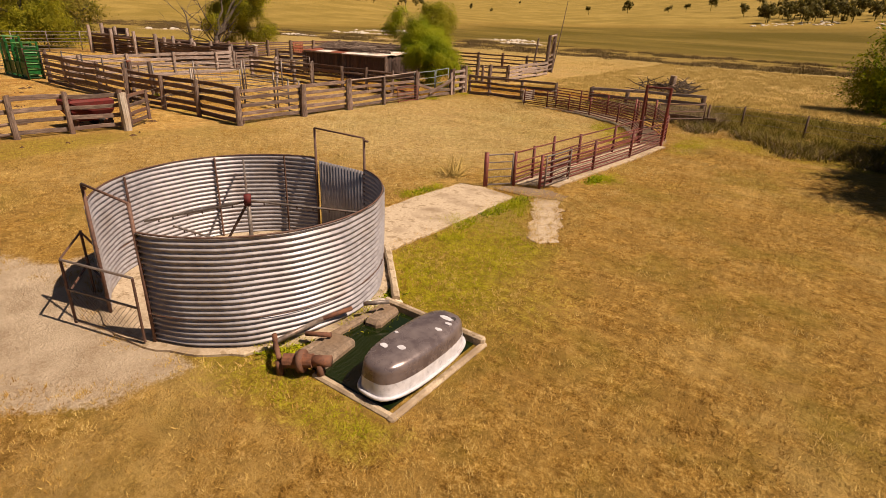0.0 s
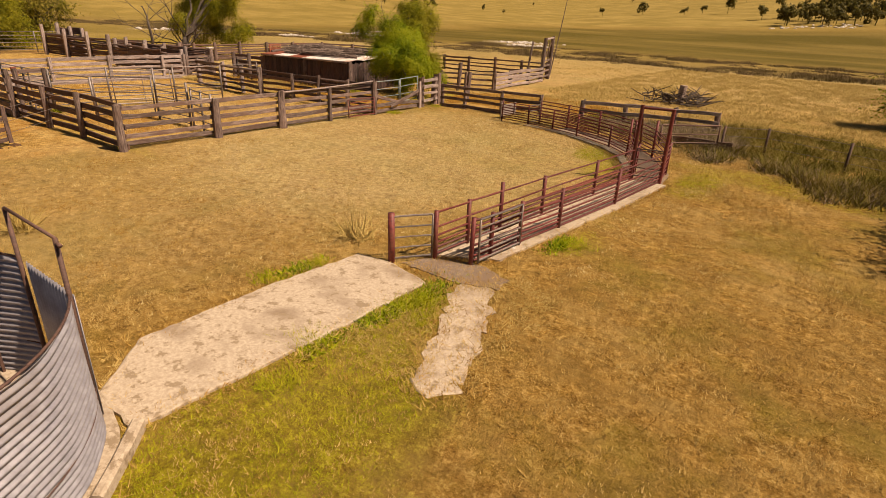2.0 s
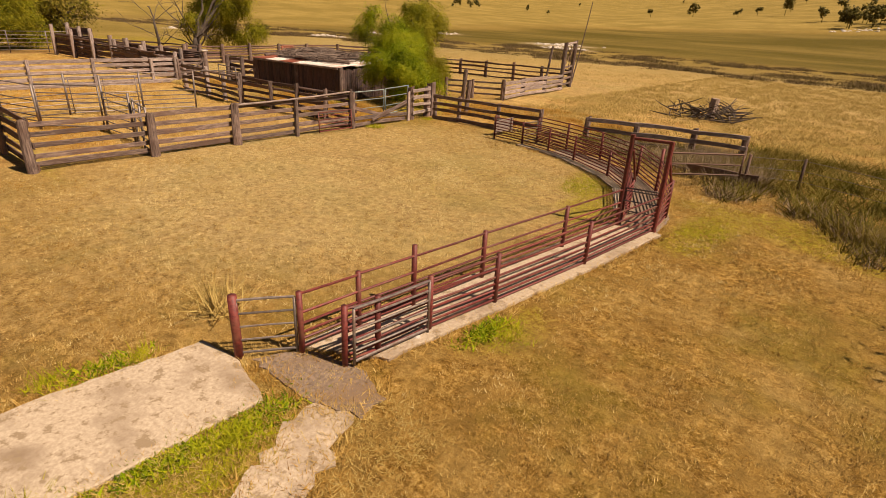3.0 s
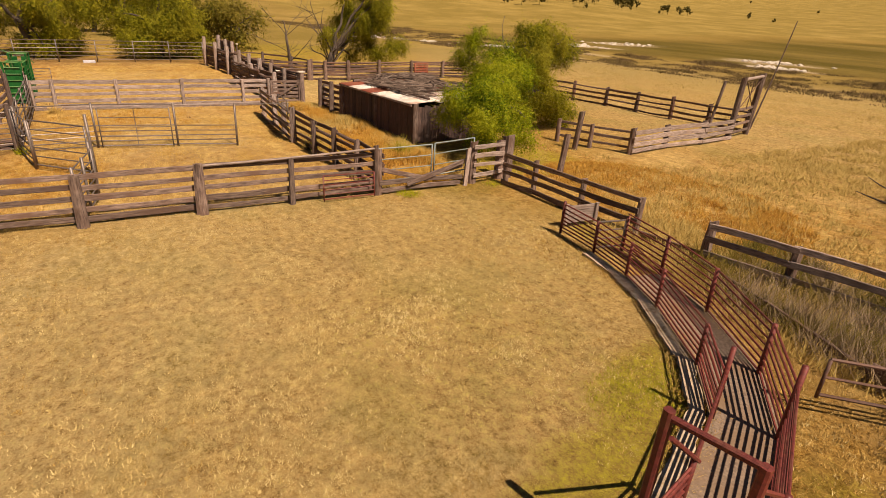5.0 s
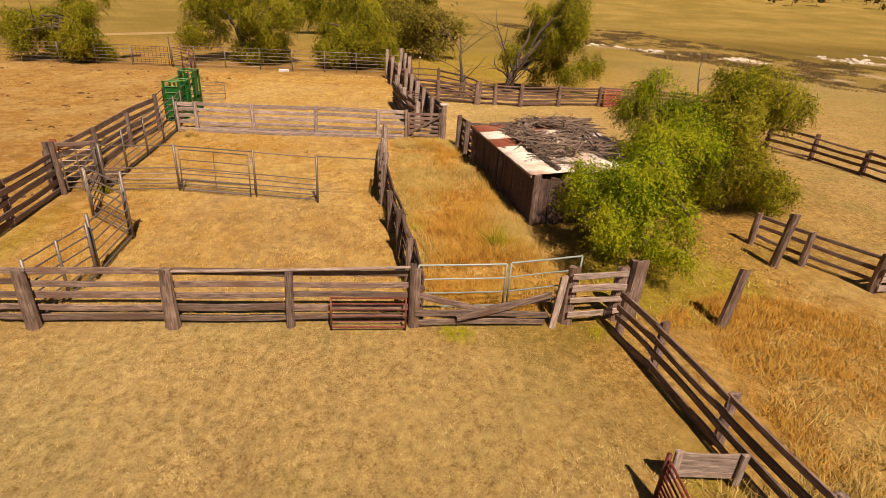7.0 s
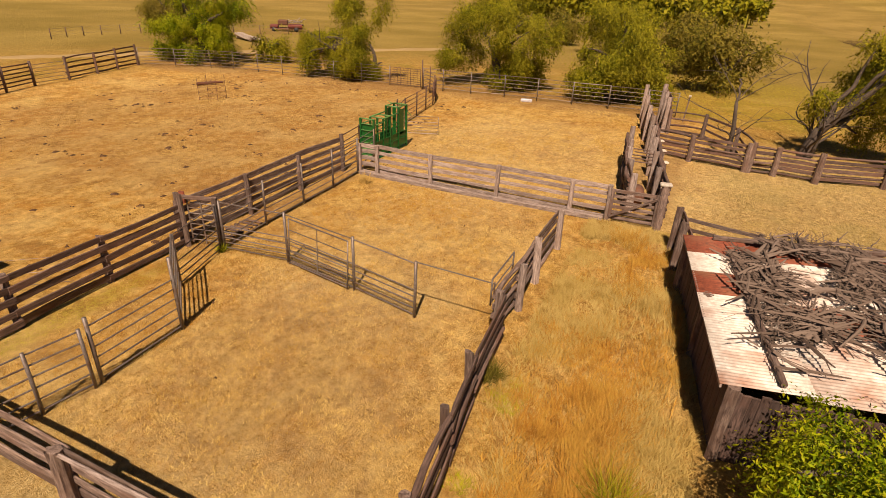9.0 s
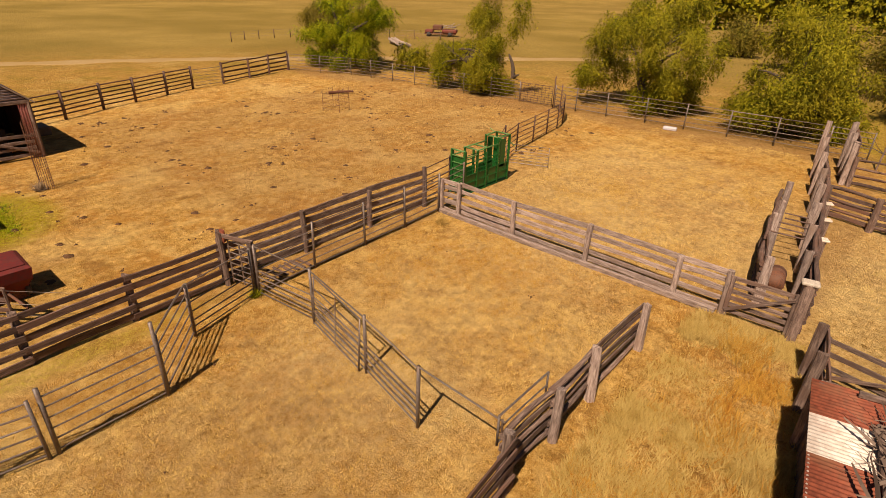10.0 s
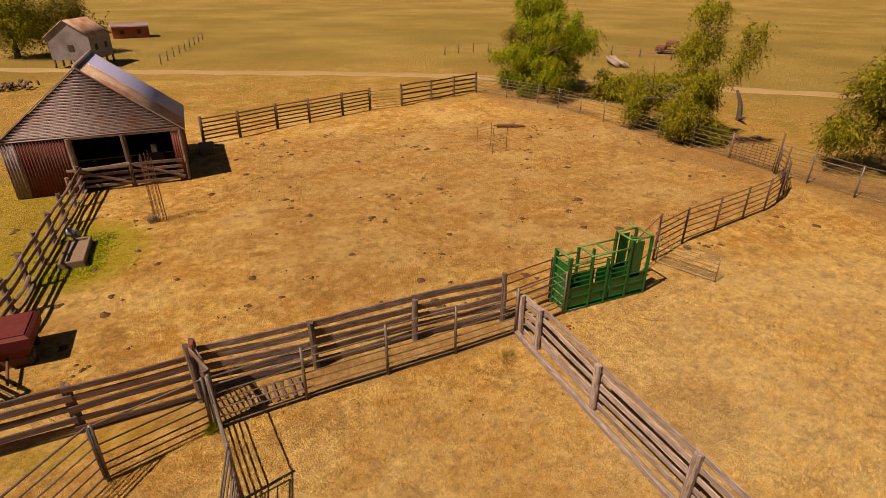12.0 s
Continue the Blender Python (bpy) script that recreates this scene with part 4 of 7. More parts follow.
for x, y, h in ((-45.2, 27.25, 1.2), (-43.1, 27.5, 1.25), (-40.9, 27.75, 1.3)):
    th = thing("strainer_post", (x, y, 0), "short bleached post with a pale sawn top", "post", "pale topped posts")
    rod("shaft", (x, y, -0.1), (x + 0.03, y + 0.04, h), 0.14, M["timber"], th, sides=8, rough=0.1, steps=3)
    block("cap", (0.3, 0.36, 0.07), (x + 0.03, y + 0.04, h - 0.01), M["stone"], th, "bleached sawn top", 20 * h, 0.02)
th = thing("wire_post", (-57.1, 28.1, 0), "thin fence post with a white painted tip", "post")
rod("shaft", (-57.0, 28.0, -0.1), (-57.1, 28.1, 1.62), 0.05, M["timber"], th, sides=7, rough=0.08, steps=3)
rod("tip", (-57.1, 28.1, 1.62), (-57.1, 28.1, 1.76), 0.085, M["stone"], th, "white tip", sides=8)
th = thing("steel_panel", (-41.5, 26.9, 0), "rusty pipe panel lying across the log race", "gate")
for k in range(5):
    y = 26.3 + 0.1 * (k % 2)
    rod("bar", (-40.6 - 0.55 * k, y, 1.25), (-40.8 - 0.55 * k, y + 1.05, 1.2), 0.028, M["dark_timber"], th, sides=6)
th = thing("fuel_drum", (-39.0, 27.1, 0), "rusty steel drum lying on its side in the race", "drum")
rod("body", (-38.7, 27.1, 0.3), (-39.55, 27.0, 0.3), 0.29, M["rust"], th, sides=20, steps=2)
for t in (0.02, 0.33, 0.66, 0.97):
    rod("rolling_hoop", (-38.7 - 0.85 * t, 27.1 - 0.1 * t, 0.3), (-38.725 - 0.85 * t, 27.1 - 0.1 * t, 0.3), 0.3, M["rust"], th, sides=20)
pipe_gate((-47.2, 40.8), (-47.2, 42.0), "red rusted tin gate in the old fence", 1.2, 9, "rust_iron", 0.05, 0.1, 3)

# fence and gate beside the slab hut
timber_fence([(-34.6, 28.75), (-33.2, 28.95), (-32.0, 29.15)], "tall dark slab fence joining the hut", 1.55, 5, 0.17, "dark_timber", "timber", 0.13, side=1)
timber_gate((-34.55, 28.95), (-34.1, 31.2), "weathered timber gate swung open beside the hut", 1.35, 4, "timber")


# ---- steel forcing race ----
def offset_line(pts, d):
    out = []
    for i, p in enumerate(pts):
        a, b = Vector(pts[max(0, i - 1)]), Vector(pts[min(len(pts) - 1, i + 1)])
        t = (b - a).normalized()
        out.append((p[0] - t.y * d, p[1] + t.x * d))
    return out


RACE_R = [(-6.22, 15.13), (-6.12, 15.65), (-6.04, 16.65), (-5.85, 18.1), (-5.55, 20.75), (-5.32, 23.74)]
RACE_L = [(-6.9, 14.9), (-6.84, 15.9), (-6.74, 17.0), (-6.6, 18.7), (-6.33, 21.2), (-6.1, 23.6)]
RZ = [0.1, 0.2, 0.3, 0.42, 0.55, 0.7, 0.92]
pipe_fence(RACE_R, "red oxide pipe race side on a concrete kerb", 0.98, 6, "red_pipe", 0.021, 0.045, zs=RZ, group="red cattle race panels")
pipe_fence(RACE_L, "red oxide pipe race side with taller rail", 1.0, 6, "red_pipe", 0.021, 0.045, zs=[0.12, 0.24, 0.36, 0.5, 0.66, 0.96], group="red cattle race panels", heights=[1.0, 1.0, 1.15, 1.0, 1.0, 1.0])
pipe_gate((-7.38, 14.22), (-6.95, 14.85), "pale pipe gate wing at the race mouth", 0.93, 5, "steel", 0.016, 0.1, 0)
th = thing("gate_post", (-7.4, 14.2, 0), "stout red steel gate post at the race mouth", "post")
rod("shaft", (-7.4, 14.2, -0.1), (-7.42, 14.2, 1.0), 0.065, M["red_pipe"], th, sides=10)
pipe_gate((-6.1, 15.2), (-5.98, 16.55), "pale pipe gate closing the race side", 0.95, 6, "steel", 0.017, 0.12, 0)
IN_C = [(-6.1, 23.6), (-6.35, 24.6), (-7.35, 26.6), (-8.4, 27.6), (-10.2, 28.6), (-11.55, 29.1), (-12.9, 29.35), (-14.35, 29.45)]
OUT_C = [(-5.32, 23.74), (-5.5, 25.0), (-6.6, 27.1), (-7.75, 28.4), (-9.6, 29.45), (-11.3, 30.0), (-12.8, 30.25)]
CZ = [0.1, 0.2, 0.3, 0.4, 0.5, 0.62, 0.74, 0.87]
pipe_fence(IN_C, "curved red pipe race side on dry grass", 0.9, 6, "red_pipe", 0.02, 0.04, zs=CZ, group="red cattle race panels", heights=[1, 1.0, 1.35, 0.9, 0.92, 0.9, 0.9, 0.95])
pipe_fence(OUT_C, "curved outer red pipe race side by weeds", 1.05, 6, "red_pipe", 0.02, 0.045, zs=[0.1, 0.22, 0.34, 0.46, 0.6, 0.74, 0.88, 1.02], group="red cattle race panels", heights=[1, 1.05, 1.35, 1.05, 1.05, 1.0, 0.95])
pipe_gate((-12.95, 29.4), (-12.8, 30.2), "short pale pipe gate across the curved race", 0.85, 4, "steel", 0.018, 0.15, 0)
th = thing("slide_gate_arch", (-5.7, 23.6, 0), "tall red steel arch with a slide gate over the race", "gate frame")
for p in ((-6.12, 23.48), (-5.3, 23.72)):
    plank("upright", (*p, -0.1), (*p, 2.25), 0.1, 0.1, M["red_pipe"], th, bend=0.004, rough=0.02)
plank("lintel", (-6.12, 23.48, 2.2), (-5.3, 23.72, 2.2), 0.07, 0.07, M["red_pipe"], th, bend=0.004, rough=0.02)
rod("guide", (-6.1, 23.55, 1.0), (-5.3, 23.8, 1.0), 0.02, M["steel"], th, sides=6)
for k in range(4):
    rod("gate_bar", (-6.1, 23.5, 0.2 + 0.25 * k), (-5.35, 23.72, 0.2 + 0.25 * k), 0.016, M["steel"], th, sides=6)
rod("brace", (-6.1, 23.6, 1.9), (-6.35, 24.7, 0.9), 0.03, M["red_pipe"], th, sides=6)
rod("brace", (-5.32, 23.8, 1.9), (-5.55, 25.0, 1.0), 0.03, M["red_pipe"], th, sides=6)


# ---- concrete ----
SLAB_EDGES = []


def slab(name, pts, z0, z1, mat, label, category="slab", wobble=0.02, kind="structure"):
    """A poured slab with a chipped outline."""
    out = []
    n = len(pts)
    for i in range(n):
        a, b = Vector(pts[i]), Vector(pts[(i + 1) % n])
        k = max(1, int((b - a).length / 0.14))
        for j in range(k):
            p = a.lerp(b, j / k)
            out.append((p.x + R.uniform(-wobble, wobble), p.y + R.uniform(-wobble, wobble)))
    SLAB_EDGES.append(out)
    m = len(out)
    cx, cy = sum(p[0] for p in out) / m, sum(p[1] for p in out) / m
    v = [(x, y, z0) for x, y in out] + [(x, y, z1 - 0.015) for x, y in out] + [(cx + (x - cx) * 0.985, cy + (y - cy) * 0.985, z1) for x, y in out]
    f = []
    for lay in (0, m):
        f += [(lay + i, lay + (i + 1) % m, lay + m + (i + 1) % m, lay + m + i) for i in range(m)]
    f.append(tuple(range(2 * m, 3 * m)))
    return tagged(new(name, mesh_of(name, v, f, M[mat])), label, category, kind=kind)


slab("pavement", [(-8.2, 9.9), (-7.4, 9.0), (-6.5, 9.0), (-6.35, 12.2), (-6.35, 13.95), (-7.3, 14.15), (-8.1, 14.05), (-8.25, 12)], -0.1, 0.055, "concrete", "pale worn concrete slab with dusty stains")
slab("pavement", [(-5.3, 14.55), (-5.05, 14.1), (-4.5, 12.8), (-4.17, 11.85), (-4.42, 11.62), (-4.78, 11.65), (-5.2, 12.7), (-5.85, 14.0), (-5.8, 14.4)], -0.1, 0.022, "concrete", "narrow broken concrete strip half covered in straw", wobble=0.09)
slab("pavement", [(-5.3, 15.05), (-5.25, 14.6), (-5.9, 14.35), (-7.3, 14.3), (-6.95, 14.95), (-6.1, 15.25)], -0.1, 0.025, "dark_concrete", "dark damp concrete at the race mouth", wobble=0.045)
strip = [(p[0] + 0.22, p[1]) for p in RACE_R[1:]] + [(p[0] - 0.2, p[1]) for p in reversed(RACE_L)]
slab("pavement", strip, -0.1, 0.06, "concrete", "concrete floor of the cattle race", wobble=0.02)
half = offset_line(IN_C, 0.04)
half2 = offset_line(OUT_C, -0.12)
# dark floor colour carries both mud and the shade between the rails
slab("pavement", half[:6] + list(reversed(half2[:6])), -0.1, 0.05, "dark_concrete", "curved concrete floor of the cattle race", wobble=0.02)
slab("kerb", offset_line(IN_C, 0.32)[1:7] + list(reversed(offset_line(IN_C, 0.06)[1:7])), -0.1, 0.07, "concrete", "pale concrete kerb outside the curved race", "kerb", wobble=0.03)

# ---- round corrugated pen ----
CX, CY, CR, CH = -7.45, 6.72, 2.2, 1.66
disc = [(CX + 2.34 * math.cos(a * math.pi / 18), CY + 2.34 * math.sin(a * math.pi / 18)) for a in range(36)]
slab("pavement", disc, -0.1, 0.05, "concrete", "round stained concrete base under the pen", wobble=0.03)
pen = thing("round_pen", (CX, CY, 0), "open round pen of grey corrugated iron on concrete", "pen")


def pen_wall(a0, a1, z0, z1, name, mat, label=""):
    """A curved wall of horizontal corrugations between two bearings in degrees."""
    pitch, per = 0.082, 8
    nz = int((z1 - z0) / pitch * per)
    na = max(3, int(abs(a1 - a0) / 3.5))
    v, f = [], []
    for i in range(nz + 1):
        z = z0 + (z1 - z0) * i / nz
        dent = 0
        for k in range(na + 1):
            a = radians(a0 + (a1 - a0) * k / na)
            dent = 0.012 * math.sin(a * 7 + z * 2) + 0.008 * math.sin(a * 17 + z)
            r = CR + 0.018 * math.sin(2 * math.pi * z / pitch) + dent
            v.append((CX + r * math.cos(a), CY + r * math.sin(a), z))
    for i in range(nz):
        for k in range(na):
            a = i * (na + 1) + k
            f.append((a, a + 1, a + na + 2, a + na + 1))
    ob = hang(name, mesh_of(name, v, f, M[mat], True), Matrix(), pen, label)
    mod = ob.modifiers.new("thickness", "SOLIDIFY")
    mod.thickness = 0.005


# gaps: the entry towards -y, the gateway towards +y, each about 1.2 m wide
ENTRY0, ENTRY1, BACK0, BACK1 = 254.0, 287.0, 74.0, 108.0
for a0, a1 in ((ENTRY1 - 360, BACK0), (BACK1, ENTRY0)):
    pen_wall(a0, a1 - 0.0, 0.06, CH, "wall_sheet", "iron")
for a0, a1 in ((ENTRY1 - 360, BACK0), (BACK1, ENTRY0)):
    n = 30
    for z, r in ((CH + 0.01, 0.014), (0.5, 0.008)):
        v = []
        cu = bpy.data.curves.new("hoop", "CURVE")
        cu.dimensions, cu.bevel_depth, cu.bevel_resolution = "3D", r, 1
        sp = cu.splines.new("POLY")
        sp.points.add(n)
        for i in range(n + 1):
            a = radians(a0 + (a1 - a0) * i / n)
            rr = CR + (0.0 if z > 1 else 0.02)
            sp.points[i].co = (CX + rr * math.cos(a), CY + rr * math.sin(a), z, 1)
        cu.materials.append(M["rust_pipe"])
        hang("hoop", cu, Matrix(), pen, "dark rim hoop")
for a in (125, 160, 208):
    c, s = math.cos(radians(a)), math.sin(radians(a))
    rod("strap", (CX + (CR - 0.06) * c, CY + (CR - 0.06) * s, 0.05), (CX + (CR - 0.06) * c, CY + (CR - 0.06) * s, CH), 0.02, M["rust_pipe"], pen, "dark upright pipe", sides=6)
for lo, hi, top, nm in ((ENTRY0, ENTRY1, 2.05, "entry_frame"), (BACK0, BACK1, 2.25, "gate_frame")):
    pts = [(CX + CR * math.cos(radians(a)), CY + CR * math.sin(radians(a))) for a in (lo, hi)]
    fr = hang(nm, rod_mesh(nm, 0.1, 0.02, M["rust_pipe"]), Matrix.Translation((*pts[0], top - 0.05)), pen)
    for p in pts:
        rod("upright", (*p, 0), (*p, top), 0.025, M["rust_pipe"], fr, sides=7)
    rod("head", (*pts[0], top), (*pts[1], top), 0.018, M["rust_pipe"], fr, sides=7)
# upright sheet gate in the back gateway
a, b = ((CX + (CR + 0.03) * math.cos(radians(t)), CY + (CR + 0.03) * math.sin(radians(t))) for t in (BACK0 + 1, BACK1 - 1))
sheet("back_gate", (*a, 0.1), (b[0] - a[0], b[1] - a[1], 0), (0, 0, CH - 0.15), 0.08, 0.011, M["iron"], pen, "upright corrugated sheet gate")
# middle post with the swinging arms
mid = thing("pivot_post", (CX, CY, 0.05), "steel pivot post with red hub and long swing arms", "post")
rod("shaft", (CX, CY, 0.05), (CX + 0.02, CY, 1.52), 0.035, M["steel"], mid, sides=8)
rod("hub", (CX, CY, 1.36), (CX + 0.01, CY, 1.54), 0.06, M["red_paint"], mid, "red hub", sides=10)
for ang, z0, z1, ln in ((38, 1.44, 1.28, 1.85), (205, 1.42, 0.85, 2.0), (146, 1.45, 1.6, 2.05), (190, 0.55, 0.6, 1.9)):
    c, si = math.cos(radians(ang)), math.sin(radians(ang))
    rod("arm", (CX, CY, z0), (CX + ln * c, CY + ln * si, z1), 0.02, M["steel"], mid, sides=6)
    for k in range(1, 7):
        u = k / 7
        rod("chain_link", (CX + ln * c * u, CY + ln * si * u, z0 + (z1 - z0) * u), (CX + ln * c * u, CY + ln * si * u, z0 + (z1 - z0) * u - 0.06), 0.012, M["rust_pipe"], mid, sides=5)
rod("stay", (CX, CY, 1.4), (CX - 0.75, CY - 0.35, 0.06), 0.022, M["rust_pipe"], mid, sides=6)
th = thing("floor_frames", (CX, CY + 0.9, 0.06), "angle iron frames and broken slabs on the pen floor", "debris")
for p, q in (((-8.2, 7.6), (-6.6, 8.2)), ((-8.0, 7.1), (-6.9, 8.3)), ((-8.6, 6.9), (-7.9, 7.9)), ((-7.2, 6.6), (-6.4, 7.6)), ((-8.8, 6.2), (-8.0, 6.0)), ((-6.5, 7.8), (-5.9, 7.2))):
    plank("bar", (*p, 0.09), (*q, 0.1), 0.06, 0.05, M["dark_timber"], th, bend=0.01)
block("slab", (1.0, 0.62, 0.07), (-7.35, 7.75, 0.05), M["concrete"], th, "loose slab", 25)
block("slab", (0.7, 0.5, 0.06), (-8.1, 6.75, 0.05), M["concrete"], th, "loose slab", -15)
block("slab", (0.9, 0.8, 0.07), (-8.35, 7.75, 0.05), M["concrete"], th, "loose slab", 40)
block("slab", (0.8, 0.55, 0.08), (-7.75, 8.35, 0.05), M["concrete"], th, "loose slab", 12)
th = thing("feed_block", (-9.3, 6.7, 0.05), "yellowed lump of feed block on the pen floor", "feed block")
bm = bmesh.new()
bmesh.ops.create_icosphere(bm, subdivisions=3, radius=0.13)
for w in bm.verts:
    w.co *= 1 + 0.3 * noise.noise(w.co * 5)
    w.co.x *= 1.3
part("lump", bm, M["dust"], th, "", Matrix.Translation((-9.3, 6.7, 0.12)))
# mesh gate swung out from the entry
th = thing("mesh_gate", (-8.03, 4.55, 0), "chain mesh pipe gate swung out of the pen entry", "gate")
ga, gb = (-6.85, 4.5), (-8.12, 4.16)
rod("stile", (*ga, 0.08), (*ga, 1.05), 0.02, M["rust_pipe"], th, sides=6)
rod("stile", (*gb, 0.05), (*gb, 1.05), 0.02, M["rust_pipe"], th, sides=6)
for z in (0.1, 0.6, 1.05):
    rod("bar", (*ga, z), (*gb, z), 0.018, M["steel"], th, sides=6)
for k in range(1, 16):
    for sgn in (1, -1):
        t0, t1 = k / 16, k / 16 + sgn * 0.36
        t1c = min(1, max(0, t1))
        zt = 0.1 + 0.5 * (t1c - t0) / (t1 - t0)
        rod("mesh_wire", (*lerp2(ga, gb, t0), 0.1), (*lerp2(ga, gb, t1c), zt), 0.003, M["steel"], th, sides=3)
gc = (-8.9, 4.75)
rod("stile", (*gc, 0.05), (*gc, 1.1), 0.02, M["rust_pipe"], th, sides=6)
for z in (0.55, 1.08):
    rod("bar", (*gb, z - 0.02), (*gc, z), 0.016, M["rust_pipe"], th, sides=6)
    rod("bar", (*gc, z), (-8.05, 4.62, z), 0.016, M["rust_pipe"], th, sides=6)

# ---- water trough with the upturned bath ----
tr = thing("water_trough", (-4.2, 6.5, 0), "square concrete trough of green water beside the pen", "trough")
for size, at in (((0.11, 2.1, 0.13), (-3.27, 6.5, -0.08)), ((1.9, 0.11, 0.22), (-4.2, 7.5, -0.08)), ((1.35, 0.11, 0.125), (-3.95, 5.52, -0.08)), ((0.13, 1.9, 0.18), (-5.05, 6.55, -0.08))):
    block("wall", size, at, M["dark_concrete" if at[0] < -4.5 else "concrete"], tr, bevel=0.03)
for x, y, w, l in ((-4.8, 5.95, 0.42, 0.75), (-4.86, 7.1, 0.3, 0.6)):
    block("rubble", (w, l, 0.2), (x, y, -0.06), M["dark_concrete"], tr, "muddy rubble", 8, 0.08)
block("water", (1.62, 1.84, 0.045), (-4.2, 6.5, -0.015), M["water"], tr, "still green water")
bath = thing("bathtub", (-3.67, 6.43, 0), "upturned old bathtub with chipped enamel over the trough", "bathtub")
v, f = [], []
NS, NR = 40, 9
for j in range(NR + 1):
    t = j / NR
    zz = 0.13 + 0.43 * math.sin(t * math.pi / 2) ** 0.8
    sc = 1 - 0.16 * t - (0.0 if t < 0.55 else 0.62 * ((t - 0.55) / 0.45) ** 2.2)
    for k in range(NS):
        a = 2 * math.pi * k / NS
        ex = 0.62
        x = 0.36 * sc * math.copysign(abs(math.cos(a)) ** ex, math.cos(a))
        y = (0.88 - 0.30 * (1 - sc)) * (1 - (1 - sc) * 0.32) * math.copysign(abs(math.sin(a)) ** 0.8, math.sin(a))
        v.append((-3.67 + x, 6.43 + y, zz))
for j in range(NR):
    for k in range(NS):
        a, b = j * NS + k, j * NS + (k + 1) % NS
        f.append((a, b, b + NS, a + NS))
f.append(tuple(range(NR * NS, NR * NS + NS)))
tub_me = mesh_of("body", v, f, M["enamel"], True)
tub_me.materials.append(M["white_enamel"])
for q in tub_me.polygons:
    q.material_index = 1 if q.center.z < 0.31 + 0.02 * math.sin(q.center.y * 9) and q.center.x > -3.84 else 0
hang("body", tub_me, Matrix(), bath)
cu = bpy.data.curves.new("rim", "CURVE")
cu.dimensions, cu.bevel_depth, cu.bevel_resolution = "3D", 0.025, 2
sp = cu.splines.new("POLY")
sp.points.add(NS - 1)
sp.use_cyclic_u = True
for k in range(NS):
    sp.points[k].co = (v[k][0] * 1.0 + (v[k][0] + 3.67) * 0.04, v[k][1] + (v[k][1] - 6.43) * 0.02, 0.135, 1)
cu.materials.append(M["white_enamel"])
hang("rim", cu, Matrix(), bath, "rolled pale rim")


def blotch(name, c, nor, rx, ry, mat, parent, label, lift=0.004):
    """A thin uneven patch lying on a surface."""
    q = Vector(nor).to_track_quat("Z", "Y").to_matrix().to_4x4()
    pts = [(rx * math.cos(a) * (1 + R.uniform(-0.2, 0.2)), ry * math.sin(a) * (1 + R.uniform(-0.2, 0.2))) for a in (2 * math.pi * i / 14 for i in range(14))]
    vv = [(x, y, -0.01) for x, y in pts] + [(x, y, lift) for x, y in pts]
    ff = [(i, (i + 1) % 14, 14 + (i + 1) % 14, 14 + i) for i in range(14)] + [tuple(range(14, 28))]
    return hang(name, mesh_of(name, vv, ff, mat), Matrix.Translation(c) @ q, parent, label)


for x, y, rx, ry in ((-3.59, 7.0, 0.10, 0.05), (-3.49, 6.9, 0.05, 0.03), (-3.51, 6.7, 0.05, 0.035), (-3.81, 5.97, 0.055, 0.045), (-3.61, 6.07, 0.055, 0.045), (-3.89, 6.3, 0.03, 0.02)):
    blotch("foot_scar", (x, y, 0.557), (0, 0, 1), rx, ry, M["white_enamel"], bath, "white enamel scar")
blotch("drain_hole", (-3.51, 7.05, 0.558), (0, 0, 1), 0.035, 0.03, M["rubber"], bath, "dark drain hole", 0.006)
# pump and pipework beside the trough
pump = thing("pump", (-4.7, 5.45, 0), "rusty old pump and pipework beside the trough", "pump")
rod("casing", (-4.92, 5.3, 0.2), (-4.6, 5.5, 0.23), 0.095, M["rust"], pump, sides=12, rough=0.04)
rod("flange", (-4.75, 5.41, 0.21), (-4.69, 5.44, 0.22), 0.15, M["rust"], pump, sides=14)
rod("motor", (-4.6, 5.5, 0.23), (-4.4, 5.63, 0.24), 0.075, M["rust"], pump, sides=12)
rod("foot", (-4.95, 5.25, 0.0), (-4.95, 5.25, 0.2), 0.05, M["rust"], pump)
rod("foot", (-4.5, 5.53, 0.0), (-4.5, 5.53, 0.2), 0.05, M["rust"], pump)
for a, b in (((-4.95, 5.25, 0.25), (-5.35, 5.5, 0.2)), ((-5.35, 5.5, 0.2), (-5.3, 6.3, 0.22)), ((-5.3, 6.3, 0.22), (-5.15, 6.75, 0.25)), ((-5.2, 5.9, 0.2), (-4.9, 6.1, 0.2)), ((-5.35, 5.5, 0.05), (-5.35, 5.5, 0.32)), ((-5.05, 6.9, 0.3), (-4.8, 7.2, 0.3))):
    rod("pipe", a, b, 0.035, M["steel"] if R.random() < 0.5 else M["rust"], pump, sides=8)
kb = thing("kerb", (-5.1, 7.5, 0), "raised concrete kerb curving round the pen", "kerb", kind="structure")
for a, b in (((-5.0, 7.6), (-5.72, 8.32)), ((-5.74, 8.34), (-6.5, 9.08))):
    plank("block", (*a, 0.06), (*b, 0.06), 0.13, 0.2, M["concrete"], kb, bend=0.01)
for x, y, s in ((-5.15, 7.42, 0.14), (-5.0, 7.6, 0.1), (-5.35, 7.3, 0.09), (-6.0, 16.35, 0.07)):
    th = thing("stone", (x, y, 0), "loose pale stone by the kerb", "stone", "loose stones")
    bm = bmesh.new()
    bmesh.ops.create_icosphere(bm, subdivisions=2, radius=s)
    for w in bm.verts:
        w.co *= 1 + 0.25 * noise.noise(w.co * 9 + Vector((x, y, 0)))
        w.co.z *= 0.6
    part("rock", bm, M["stone"], th, "", Matrix.Translation((x, y, 0.04)))

